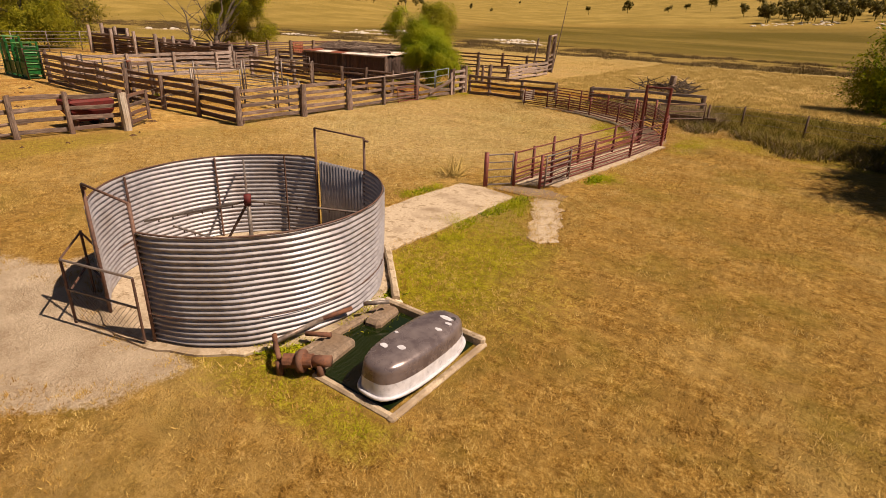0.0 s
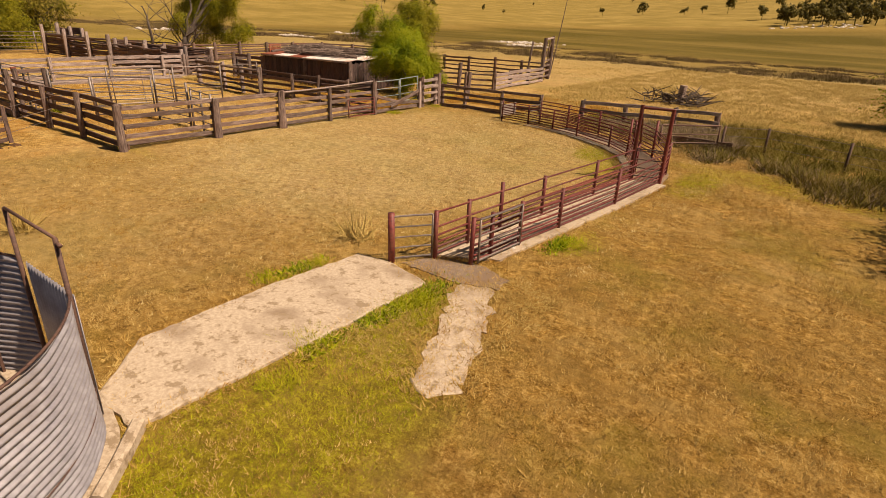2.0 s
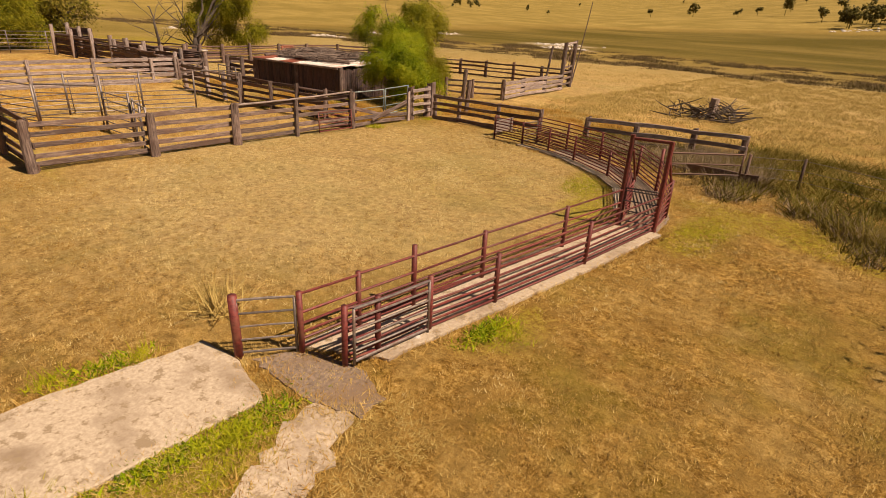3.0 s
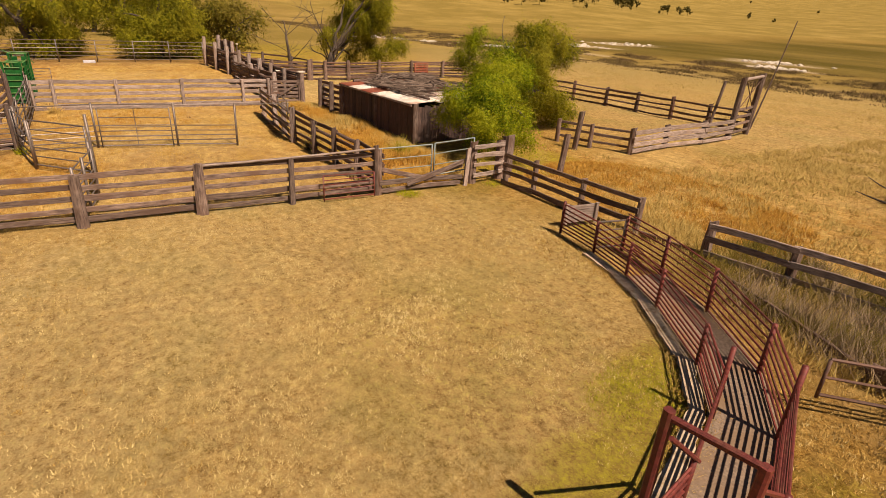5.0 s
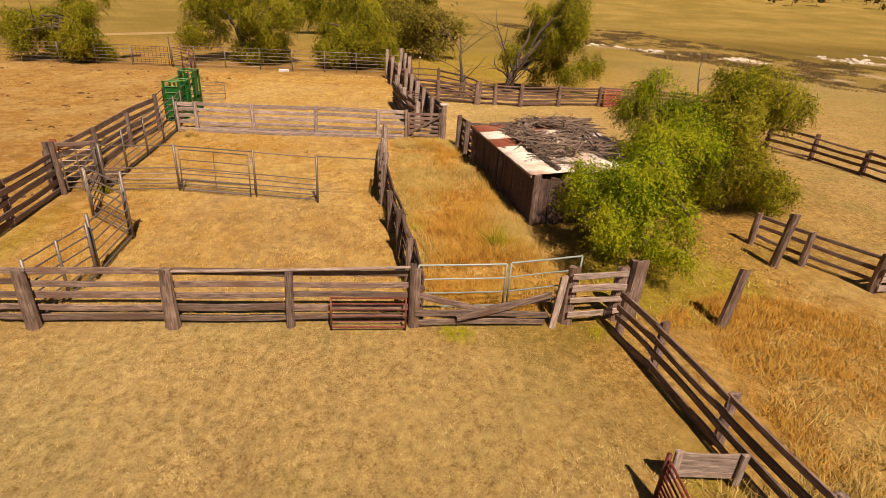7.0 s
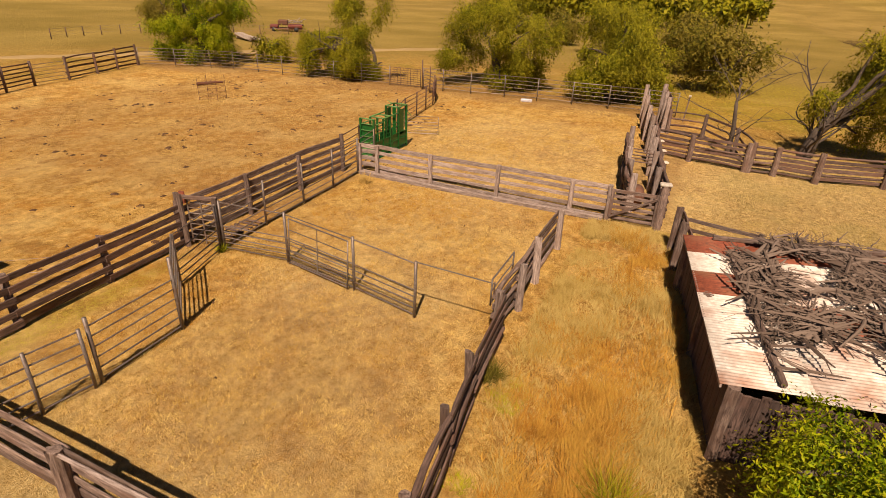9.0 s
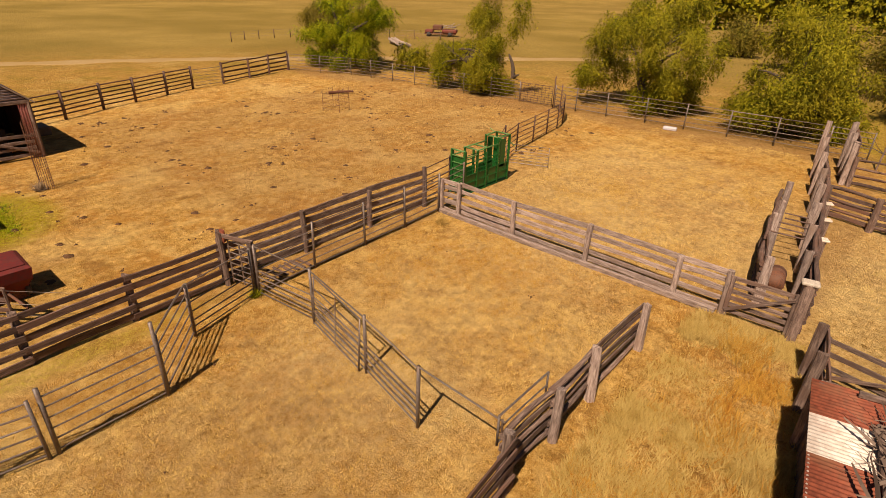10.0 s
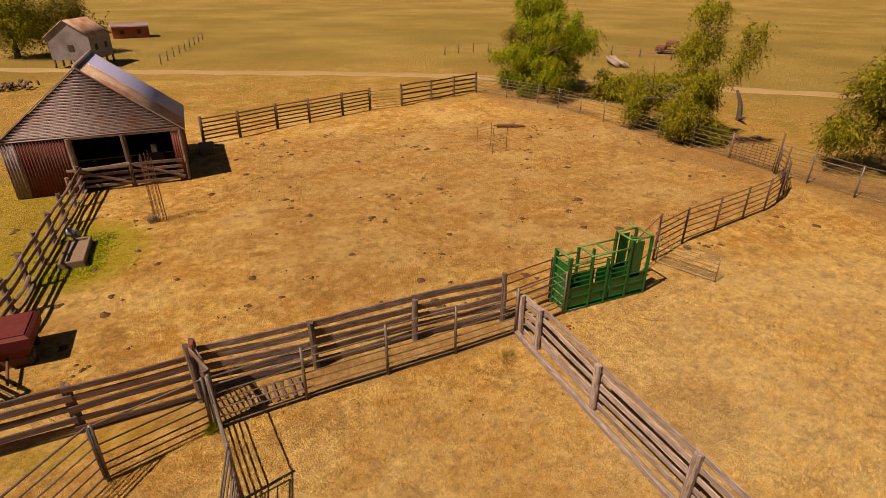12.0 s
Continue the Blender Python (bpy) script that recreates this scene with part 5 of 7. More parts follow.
# ---- green cattle crush ----
cr = thing("cattle_crush", (-39.7, 14.45, 0), "green painted steel cattle crush with sheeted sides", "cattle crush")
X0, X1, Y0, Y1, HT = -41.4, -38.15, 14.08, 14.82, 1.92
for x, hh in ((X0, 2.2), (X0 + 0.85, 2.2), ((X0 + X1) / 2 + 0.1, 1.7), ((X0 + X1) / 2 + 0.75, 1.92), (X1, 2.02)):
    for y in (Y0, Y1):
        block("upright", (0.13 if x == X1 else 0.08, 0.1, hh), (x, y, 0), M["green"], cr, bevel=0.008)
for y, sgn in ((Y0, -1), (Y1, 1)):
    for xa, xb in ((X0 + 0.06, X0 + 1.5), (X0 + 1.58, X1 - 0.08)):
        block("side_sheet", (xb - xa, 0.014, 0.72), ((xa + xb) / 2, y, 0.16), M["green"], cr, bevel=0.003)
        for z in (0.2, 0.55, 0.9):
            rod("sheet_rib", (xa, y + 0.02 * sgn, z), (xb, y + 0.02 * sgn, z), 0.022, M["green"], cr, sides=6)
    block("head_sheet", (0.42, 0.014, 1.3), (X0 + 0.5, y, 0.75), M["green"], cr, bevel=0.003)
    for z in (1.08, 1.26, 1.44):
        rod("side_bar", (X0 + 0.85, y, z), (X1, y, z), 0.02, M["green"], cr, sides=6)
    rod("top_bar", (X0 + 0.85, y, 1.9), (X1 - 0.8, y, 1.9), 0.032, M["green_light"], cr, sides=8)
    rod("top_bar", (X1 - 0.9, y, 1.72), (X1, y, 1.72), 0.032, M["green_light"], cr, sides=8)
    rod("head_bar", (X0, y, 2.18), (X0 + 0.85, y, 2.18), 0.035, M["green_light"], cr, sides=8)
    rod("skid", (X0 - 0.1, y, 0.05), (X1 + 0.1, y, 0.05), 0.04, M["green"], cr, sides=8)
for x, z in ((X0, 2.18), (X0 + 0.85, 2.18), (X0 + 1.7, 1.9), (X1 - 0.9, 1.9), (X1, 2.0)):
    rod("cross_bar", (x, Y0, z), (x, Y1, z), 0.035, M["green_light"], cr, sides=8)
block("rear_door", (0.03, Y1 - Y0 - 0.14, 1.55), (X1 - 0.02, (Y0 + Y1) / 2, 0.2), M["green"], cr)
for k in range(6):
    rod("door_rib", (X1 + 0.03, Y0 + 0.05, 0.25 + 0.3 * k), (X1 + 0.03, Y1 - 0.05, 0.25 + 0.3 * k), 0.024, M["green_light"], cr, sides=6)
for y in (Y0 + 0.1, Y1 - 0.28):
    block("head_bail", (0.05, 0.2, 1.85), (X0 + 0.3, y + 0.08, 0.15), M["green"], cr)
for a, b in (((X0, Y0, 2.1), (X0 + 0.1, Y0 - 0.35, 2.3)), ((X0, Y1, 1.9), (X0 - 0.25, Y1 + 0.15, 1.6)), ((X0 + 0.35, Y1, 2.2), (X0 + 0.9, Y1, 2.3)), ((X0 - 0.2, Y0, 0.1), (X0 - 0.2, Y1, 0.1)), ((X0 - 0.3, Y0, 0.1), (X0, Y0, 1.2))):
    rod("lever", a, b, 0.022, M["green_light"], cr, sides=6)
block("floor_plate", (X1 - X0, Y1 - Y0, 0.03), ((X0 + X1) / 2, (Y0 + Y1) / 2, 0.06), M["green"], cr)

# ---- gabled shed ----
shed = thing("farm_shed", (-23.4, -6.5, 0), "old gabled farm shed of rusty corrugated iron", "shed")
SX0, SX1, SY0, SY1, EV, RG = -27.25, -19.55, -9.6, -3.75, 2.85, 5.95
SXM = (SX0 + SX1) / 2
# lower front: two tones of upright sheets, then the open bays
sheet("front_sheet", (-22.25, SY1, 0.05), (2.1, 0, 0), (0, 0, EV - 0.1), 0.13, 0.032, M["shed_iron"], shed, "red rusted upright sheets")
sheet("front_sheet", (-20.15, SY1 + 0.01, 0.05), (0.6, 0, 0), (0, 0, EV - 0.1), 0.13, 0.03, M["gable_iron"], shed, "grey upright sheets")
sheet("side_wall", (SX0, SY0, 0.05), (0, SY1 - SY0, 0), (0, 0, EV - 0.05), 0.11, 0.014, M["shed_iron"], shed, "dark red side sheets")
sheet("side_wall", (SX1, SY1, 0.05), (0, SY0 - SY1, 0), (0, 0, EV - 0.05), 0.11, 0.014, M["shed_iron"], shed)
# back wall coloured near-black for the shade in the open bays
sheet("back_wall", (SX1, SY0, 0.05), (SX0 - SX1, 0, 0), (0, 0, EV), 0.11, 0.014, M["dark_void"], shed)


def gable(y):
    def rows(u):
        w = max(0.02, 1 - u / (RG - EV)) * (SX1 - SX0) / 2
        return Vector((SXM - w, y, EV - 0.08 + u)), Vector((SXM + w, y, EV - 0.08 + u)), Vector((0, 1, 0)), RG - EV
    return rows


corrugated("gable_sheet", gable(SY1 + 0.04), 0.135, 0.03, M["gable_iron"], shed, "level grey gable sheets with rust")
corrugated("gable_sheet", gable(SY0), 0.135, 0.016, M["gable_iron"], shed)
pitch = math.atan2(RG - EV, (SX1 - SX0) / 2)
for side in (-1, 1):
    eave = Vector((SXM + side * ((SX1 - SX0) / 2 + 0.22), 0, EV - 0.15))
    ridge = Vector((SXM, 0, RG + 0.03))
    bands = ((SY0 - 0.2, SY0 + 3.4, "blue_iron"), (SY0 + 3.38, SY1 + 0.07, "roof_iron")) if side < 0 else ((SY0 - 0.2, SY1 + 0.07, "roof_iron"),)
    for ya, yb, mt in bands:
        sheet("roof_sheet", (eave.x, ya, eave.z), (0, yb - ya, 0), (ridge.x - eave.x, 0, ridge.z - eave.z), 0.12, 0.015, M[mt], shed, "blue grey newer roof sheets" if mt == "blue_iron" else "rust streaked roof sheets")
rod("ridge_cap", (SXM, SY0 - 0.2, RG + 0.02), (SXM, SY1 + 0.09, RG + 0.02), 0.09, M["gable_iron"], shed, sides=8)
for side in (-1, 1):
    plank("barge_board", (SXM, SY1 + 0.085, RG), (SXM + side * ((SX1 - SX0) / 2 + 0.2), SY1 + 0.085, EV - 0.16), 0.03, 0.07, M["dead_wood"], shed, bend=0.0)
plank("head_beam", (SX0, SY1, EV - 0.1), (-22.2, SY1, EV - 0.1), 0.14, 0.2, M["timber"], shed, bend=0.01)
for x in (-27.2, -24.6, -22.28):
    rod("front_post", (x, SY1 + 0.02, -0.05), (x, SY1 + 0.02, EV - 0.12), 0.13 if x > -27 else 0.09, M["timber"], shed, sides=8, rough=0.08, steps=4)
sheet("corner_sheet", (-27.25, SY1 + 0.03, 0.05), (0.5, 0, 0), (0, 0, EV - 0.1), 0.11, 0.014, M["shed_iron"], shed)
for x0, x1, y in ((-27.0, -24.7, SY1 + 0.12), (-24.5, -22.2, SY1 + 0.12)):
    for k, z in enumerate((0.25, 0.55, 0.85, 1.15)):
        plank("bay_rail", (x0, y, z), (x1, y, z + R.uniform(-0.04, 0.04)), 0.05, 0.15, M["timber"], shed)
    plank("bay_brace", (x0, y + 0.06, 0.3), (x1, y + 0.06, 1.2), 0.04, 0.12, M["timber"], shed)
plank("bay_top_rail", (-24.6, SY1 + 0.25, 1.3), (-21.9, SY1 + 0.2, 1.2), 0.05, 0.13, M["grey_timber"], shed)
th = thing("drum", (-25.7, -5.2, 0), "pale drum standing on a bench inside the shed", "drum")
# bench takes the same painted shade as the back wall
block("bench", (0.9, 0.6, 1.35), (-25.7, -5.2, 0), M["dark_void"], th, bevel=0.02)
rod("barrel", (-25.75, -5.0, 1.35), (-25.75, -5.0, 1.75), 0.15, M["white_enamel"], th, "white plastic can", sides=14)
th = thing("pipe_bundle", (-25.9, 1.5, 0), "spindly wire tree guard of rusty rods", "tree guard")
for k in range(9):
    a = 2 * math.pi * k / 9
    rod("rod", (-25.9 + 0.24 * math.cos(a), 1.5 + 0.24 * math.sin(a), 0), (-25.88 + 0.22 * math.cos(a), 1.5 + 0.22 * math.sin(a), 3.0 + R.uniform(-0.3, 0.2)), 0.014, M["rust"], th, sides=4)
for z in (0.4, 0.9, 1.4, 1.9, 2.4):
    for k in range(9):
        a, b = 2 * math.pi * k / 9, 2 * math.pi * (k + 1) / 9
        rod("wire", (-25.89 + 0.23 * math.cos(a), 1.48 + 0.23 * math.sin(a), z), (-25.89 + 0.23 * math.cos(b), 1.48 + 0.23 * math.sin(b), z), 0.006, M["rust"], th, sides=3)
th = thing("tree_guard", (-44.7, -2.3, 0), "square wire guard with bent rails in the yard", "tree guard")
GQ = [(-43.9, -2.8), (-45.1, -3.2), (-45.5, -1.9), (-44.3, -1.5)]
for i, p in enumerate(GQ):
    rod("stake", (*p, 0), (p[0], p[1], 1.35 + R.uniform(-0.2, 0.5)), 0.02, M["rust"], th, sides=5)
    for z in (0.15, 0.5, 0.85, 1.15):
        rod("wire", (*p, z), (*GQ[(i + 1) % 4], z), 0.01, M["rust"], th, sides=4)
th = thing("fallen_log", (-48.8, -6.9, 0), "short forked log lying on bare straw", "log")
rod("trunk", (-47.7, -7.1, 0.12), (-49.5, -6.2, 0.15), 0.13, M["rust"], th, sides=8, r2=0.08, rough=0.12, steps=5, bend=0.1)
rod("fork", (-48.6, -6.65, 0.14), (-49.3, -7.2, 0.25), 0.07, M["rust"], th, sides=7, r2=0.03, rough=0.1, steps=3)
# steel tank beside the shed
th = thing("stock_tank", (-28.4, -9.0, 0), "low grey tank in the shade of the shed", "tank")
block("body", (0.9, 1.4, 0.5), (-28.3, -8.6, 0), M["dark_concrete"], th, bevel=0.06)

# trough and drum by the fence
th = thing("feed_trough", (-23.0, 4.0, 0), "long dark concrete trough in green weeds", "trough")
for size, at in (((0.1, 2.2, 0.3), (-23.35, 4.0, 0)), ((0.1, 2.2, 0.3), (-22.6, 4.0, 0)), ((0.85, 0.1, 0.3), (-22.98, 5.1, 0)), ((0.85, 0.1, 0.3), (-22.98, 2.9, 0)), ((0.75, 2.1, 0.2), (-22.98, 4.0, 0))):
    block("wall", size, at, M["dark_concrete"], th, bevel=0.02)
th = thing("drum", (-22.7, 2.5, 0), "grey drum lying beside the trough", "drum")
rod("barrel", (-22.9, 2.3, 0.2), (-22.5, 2.5, 0.5), 0.18, M["iron"], th, sides=16)

# red cart
cart = thing("feed_cart", (-22.4, 9.95, 0), "faded red steel feed cart on small wheels", "cart")
v = []
for z, sx, sy in ((0.28, 0.32, 0.5), (0.65, 0.52, 0.72), (0.98, 0.56, 0.75), (1.05, 0.48, 0.66)):
    v += [(-22.45 + sx * a, 10.05 + sy * b, z) for a, b in ((-1, -1), (1, -1), (1, 1), (-1, 1))]
f = [(3, 2, 1, 0), (12, 13, 14, 15)]
for j in range(3):
    f += [(4 * j + k, 4 * j + (k + 1) % 4, 4 * j + 4 + (k + 1) % 4, 4 * j + 4 + k) for k in range(4)]
hang("hopper", mesh_of("hopper", v, f, M["red_paint"]), Matrix(), cart)
block("lid", (0.9, 1.25, 0.05), (-22.45, 10.05, 1.04), M["red_paint"], cart, "sun faded lid")
for x in (-22.8, -21.9):
    w = rod("wheel", (x - 0.06, 10.4, 0.24), (x + 0.06, 10.4, 0.24), 0.24, M["rubber"], cart, sides=16)
    rod("rim", (x - 0.08, 10.4, 0.24), (x + 0.08, 10.4, 0.24), 0.12, M["rust"], w, "rusty wheel rim", sides=12)
for y in (9.5, 10.5):
    block("leg", (0.8, 0.07, 0.36), (-22.4, y, 0), M["rust"], cart)
rod("drawbar", (-22.3, 10.6, 0.35), (-22.5, 11.7, 0.25), 0.04, M["rust"], cart, sides=8)
cart.matrix_basis = pose(0, 0.5, 0) @ cart.matrix_basis

# ---- slab hut ----
hut = thing("slab_hut", (-28.5, 31.8, 0), "low slab hut with a sagging tin roof under dead branches", "hut")
HA, HB = Vector((-31.9, 29.2, 0)), Vector((-25.2, 30.15, 0))
HD = Vector((-0.85, 6.15, 0)).normalized() * 4.4
ux = (HB - HA).normalized()
for o, d, n in ((HA, HB - HA, 34), (HB, HD, 28), (HA + HD, HB - HA, 34), (HA, HD, 28)):
    for k in range(n):
        p = o + d * (k + 0.5) / n
        lean = R.uniform(-0.03, 0.03)
        w = d.length / n
        m_, ln = along((p.x, p.y, 0), (p.x + lean, p.y + lean, 1.62 + R.uniform(-0.06, 0.03)))
        me = plank_mesh("slab", ln, 0.05, w * 1.02, M["slab_timber"], bend=0.02)
        # board faces out along the wall's normal
        turn = Matrix.Rotation(math.atan2(d.y, d.x), 4, "Z")
        hang("slab", me, Matrix.Translation((p.x, p.y, 0)) @ turn @ Matrix(((0, 0, 1, 0), (0, -1, 0, 0), (1, 0, 0, 0), (0, 0, 0, 1))), hut)
for p in (HA, HB, HA + HD, HB + HD, HA.lerp(HB, 0.5)):
    rod("corner_post", (p.x, p.y, -0.1), (p.x, p.y, 1.74), 0.12, M["timber"], hut, sides=8, rough=0.1, steps=4)
nrow = 6
for k in range(nrow):
    a = HA.lerp(HB, k / nrow) - ux * 0.05
    w = (HB - HA) / nrow * 1.03
    o = a - HD.normalized() * 0.25
    sheet("roof_sheet", (o.x, o.y, 1.72 + R.uniform(-0.015, 0.015)), (w.x, w.y, 0.0), HD * 0.35 + Vector((0, 0, 0.10)), 0.1, 0.012, M["white_iron" if k not in (0, 2) else "rust_iron"], hut, "whitewashed flaking sheet" if k not in (0, 2) else "bare rusty sheet")
    o2 = o + HD * 0.34 + Vector((0, 0, 0.085))
    sheet("roof_sheet", (o2.x, o2.y, 1.735), (w.x, w.y, 0.0), HD * 0.76 + Vector((0, 0, 0.22)), 0.1, 0.012, M["white_iron" if k % 3 else "rust_iron"], hut)
plank("eave_board", (HA.x, HA.y - 0.22, 1.67), (HB.x, HB.y - 0.22, 1.67), 0.04, 0.08, M["grey_timber"], hut)
plank("roof_pole", (HA.x + 0.1, HA.y + 0.5, 1.86), (HA.x - 0.6, HA.y + 5.2, 2.1), 0.1, 0.12, M["timber"], hut)
plank("roof_pole", (HA.x + 0.9, HA.y + 0.9, 1.88), (HB.x - 0.2, HB.y + 0.75, 1.9), 0.1, 0.1, M["timber"], hut)
# dead branches on the roof
br = thing("dead_branches", (-28.5, 31.8, 1.85), "tangle of bleached dead branches and bark on a roof", "branches", kind="stuff")
v, f = [], []
for k in range(2300):
    s, t = R.uniform(0, 0.93), R.uniform(0.14, 0.98)
    if noise.noise(Vector((s * 4, t * 3, 2))) + 0.5 * noise.noise(Vector((s * 15, t * 10, 2))) < 0.0:
        continue
    c = HA + (HB - HA) * s + HD * t + Vector((0, 0, 1.81 + 0.3 * t + R.uniform(0, 0.16)))
    thick = R.choice((0.006, 0.008, 0.011, 0.014, 0.02, 0.036))
    ln = R.choice((0.2, 0.35, 0.5, 0.8)) + thick * 14
    a = R.gauss(2.2, 1.1)
    d = Vector((math.cos(a), math.sin(a), R.uniform(-0.1, 0.12)))
    n = Vector((-d.y, d.x, 0)) * thick
    u = Vector((0, 0, n.length * 0.8))
    mid_ = c + d * ln * 0.5 + Vector((R.uniform(-0.06, 0.06), R.uniform(-0.06, 0.06), R.uniform(-0.02, 0.04)))
    e = c + d * ln + Vector((R.uniform(-0.05, 0.05), R.uniform(-0.05, 0.05), 0))
    b0 = len(v)
    for p, w in ((c, 1.0), (mid_, 0.9), (e, 0.45)):
        v += [tuple(p + n * w), tuple(p + u * w * 1.4), tuple(p - n * w), tuple(p - u * w)]
    for j in range(2):
        for q in range(4):
            f.append((b0 + 4 * j + q, b0 + 4 * j + (q + 1) % 4, b0 + 4 * j + 4 + (q + 1) % 4, b0 + 4 * j + 4 + q))
hang("branch_tangle", mesh_of("branch_tangle", v, f, M["old_bark"]), Matrix(), br)
for k in range(34):
    c = HA + (HB - HA) * R.uniform(0.05, 0.85) + HD * R.uniform(0.25, 0.95)
    a, ln = R.gauss(2.3, 0.7), R.uniform(0.9, 2.0)
    e = c + Vector((math.cos(a), math.sin(a), 0)) * ln * (1 if R.random() < 0.5 else -1)
    t0, t1 = ((p - HA).dot(HD) / HD.length_squared for p in (c, e))
    if not (0.15 < t1 < 0.98 and 0.02 < (e - HA).dot(HB - HA) / (HB - HA).length_squared < 0.95):
        continue
    rod("branch", (c.x, c.y, 1.88 + 0.3 * t0), (e.x, e.y, 1.9 + 0.3 * t1), R.uniform(0.035, 0.07), M["old_bark"], br, sides=7, r2=0.02, rough=0.15, steps=6, bend=0.14)
# dark bark and leaf litter lying under the branches
v, f = [], []
for k in range(4500):
    s, t = R.uniform(0, 0.9), R.uniform(0.2, 0.97)
    if noise.noise(Vector((s * 4, t * 3, 2))) < -0.02:
        continue
    c = HA + (HB - HA) * s + HD * t + Vector((0, 0, 1.79 + 0.3 * t + R.uniform(0, 0.05)))
    a, w = R.uniform(0, 6.28), R.uniform(0.03, 0.11)
    b0 = len(v)
    for q in range(4):
        r = w * (1.0 if q % 2 else 0.45)
        v.append((c.x + r * math.cos(a + q * 1.571), c.y + r * math.sin(a + q * 1.571), c.z + R.uniform(-0.012, 0.02)))
    f.append((b0, b0 + 1, b0 + 2, b0 + 3))
hang("bark_litter", mesh_of("bark_litter", v, f, M["bark"]), Matrix(), br, "dark bark litter")


# ---- trees ----
def limb_path(p, d, ln, steps, droop, wander, rg):
    pts = [Vector(p)]
    d = Vector(d).normalized()
    for _ in range(steps):
        d = (d + Vector((rg.uniform(-wander, wander), rg.uniform(-wander, wander), rg.uniform(-wander, wander) - droop))).normalized()
        pts.append(pts[-1] + d * ln / steps)
    return pts


def limb_mesh(name, pts, r0, r1, mat, sides=7):
    v, f = [], []
    n = len(pts)
    for i, p in enumerate(pts):
        d = (pts[min(n - 1, i + 1)] - pts[max(0, i - 1)]).normalized()
        s = d.cross(Vector((0.3, 0.1, 1)) if abs(d.z) < 0.9 else Vector((1, 0, 0))).normalized()
        u = s.cross(d)
        r = r0 + (r1 - r0) * i / (n - 1)
        for k in range(sides):
            a = 2 * math.pi * k / sides
            rr = r * (1 + 0.12 * math.sin(3 * a + i))
            v.append(tuple(p + s * rr * math.cos(a) + u * rr * math.sin(a)))
    for i in range(n - 1):
        for k in range(sides):
            a, b = i * sides + k, i * sides + (k + 1) % sides
            f.append((a, b, b + sides, a + sides))
    f.append(tuple(range((n - 1) * sides, n * sides)))
    return mesh_of(name, v, f, mat, True)


def leaf_cloud(name, centres, count, size, mat, seed, weep=0.5):
    """Many small pointed leaves in hanging sprays about the given clumps (x, y, z, radius)."""
    rs = np.random.RandomState(seed)
    cs = np.array(centres)
    wgt = cs[:, 3] ** 2.2
    per = 9
    sprays = count // per
    pick = rs.choice(len(cs), sprays, p=wgt / wgt.sum())
    d = rs.normal(size=(sprays, 3))
    d /= np.linalg.norm(d, axis=1)[:, None]
    # each clump breaks up into smaller tufts, with gaps between them
    knots = rs.normal(size=(len(cs), 11, 3))
    knots /= np.linalg.norm(knots, axis=2)[:, :, None]
    knots *= (0.45 + 0.55 * rs.rand(len(cs), 11, 1))
    kn = knots[pick, rs.randint(0, 11, sprays)]
    base = cs[pick, :3] + (kn + d * (0.33 * rs.rand(sprays) ** 0.5)[:, None]) * cs[pick, 3][:, None] * np.array([1, 1, 0.9])
    hangdir = d * (1 - weep) * 0.8 + np.array([0, 0, -weep]) + rs.normal(size=(sprays, 3)) * 0.22
    hangdir /= np.linalg.norm(hangdir, axis=1)[:, None]
    ln = size * (3.5 + 6.0 * rs.rand(sprays))
    t = np.linspace(0.05, 1, per)
    p = base[:, None, :] + hangdir[:, None, :] * (ln[:, None] * t[None, :])[:, :, None]
    p = p.reshape(-1, 3) + rs.normal(size=(sprays * per, 3)) * size * 0.28
    a = np.repeat(hangdir, per, 0) + rs.normal(size=p.shape) * 0.75
    a /= np.linalg.norm(a, axis=1)[:, None]
    b = np.cross(a, rs.normal(size=p.shape))
    b /= np.linalg.norm(b, axis=1)[:, None]
    s = size * (0.6 + 0.8 * rs.rand(len(p)))[:, None]
    whole = base - (cs[:, :3] * wgt[:, None]).sum(0) / wgt.sum()
    whole /= np.linalg.norm(whole, axis=1)[:, None]
    out = d * 0.55 + kn * 0.5 + whole * 0.35
    out = np.repeat(out / np.linalg.norm(out, axis=1)[:, None] * 0.8, per, 0)
    keep = p[:, 2] > 0.1
    p, a, b, s = p[keep], a[keep], b[keep], s[keep]
    v = np.stack([p - a * s * 0.5, p + b * s * 0.2, p + a * s * 0.6, p - b * s * 0.2], 1).reshape(-1, 3)
    q = np.arange(len(p) * 4).reshape(-1, 4)
    me = bpy.data.meshes.new(name)
    me.from_pydata(v.tolist(), [], q.tolist())
    me.materials.append(mat)
    me.attributes.new("puff", "FLOAT_VECTOR", "POINT").data.foreach_set("vector", np.repeat(out[keep], 4, 0).astype(np.float32).ravel())
    return me


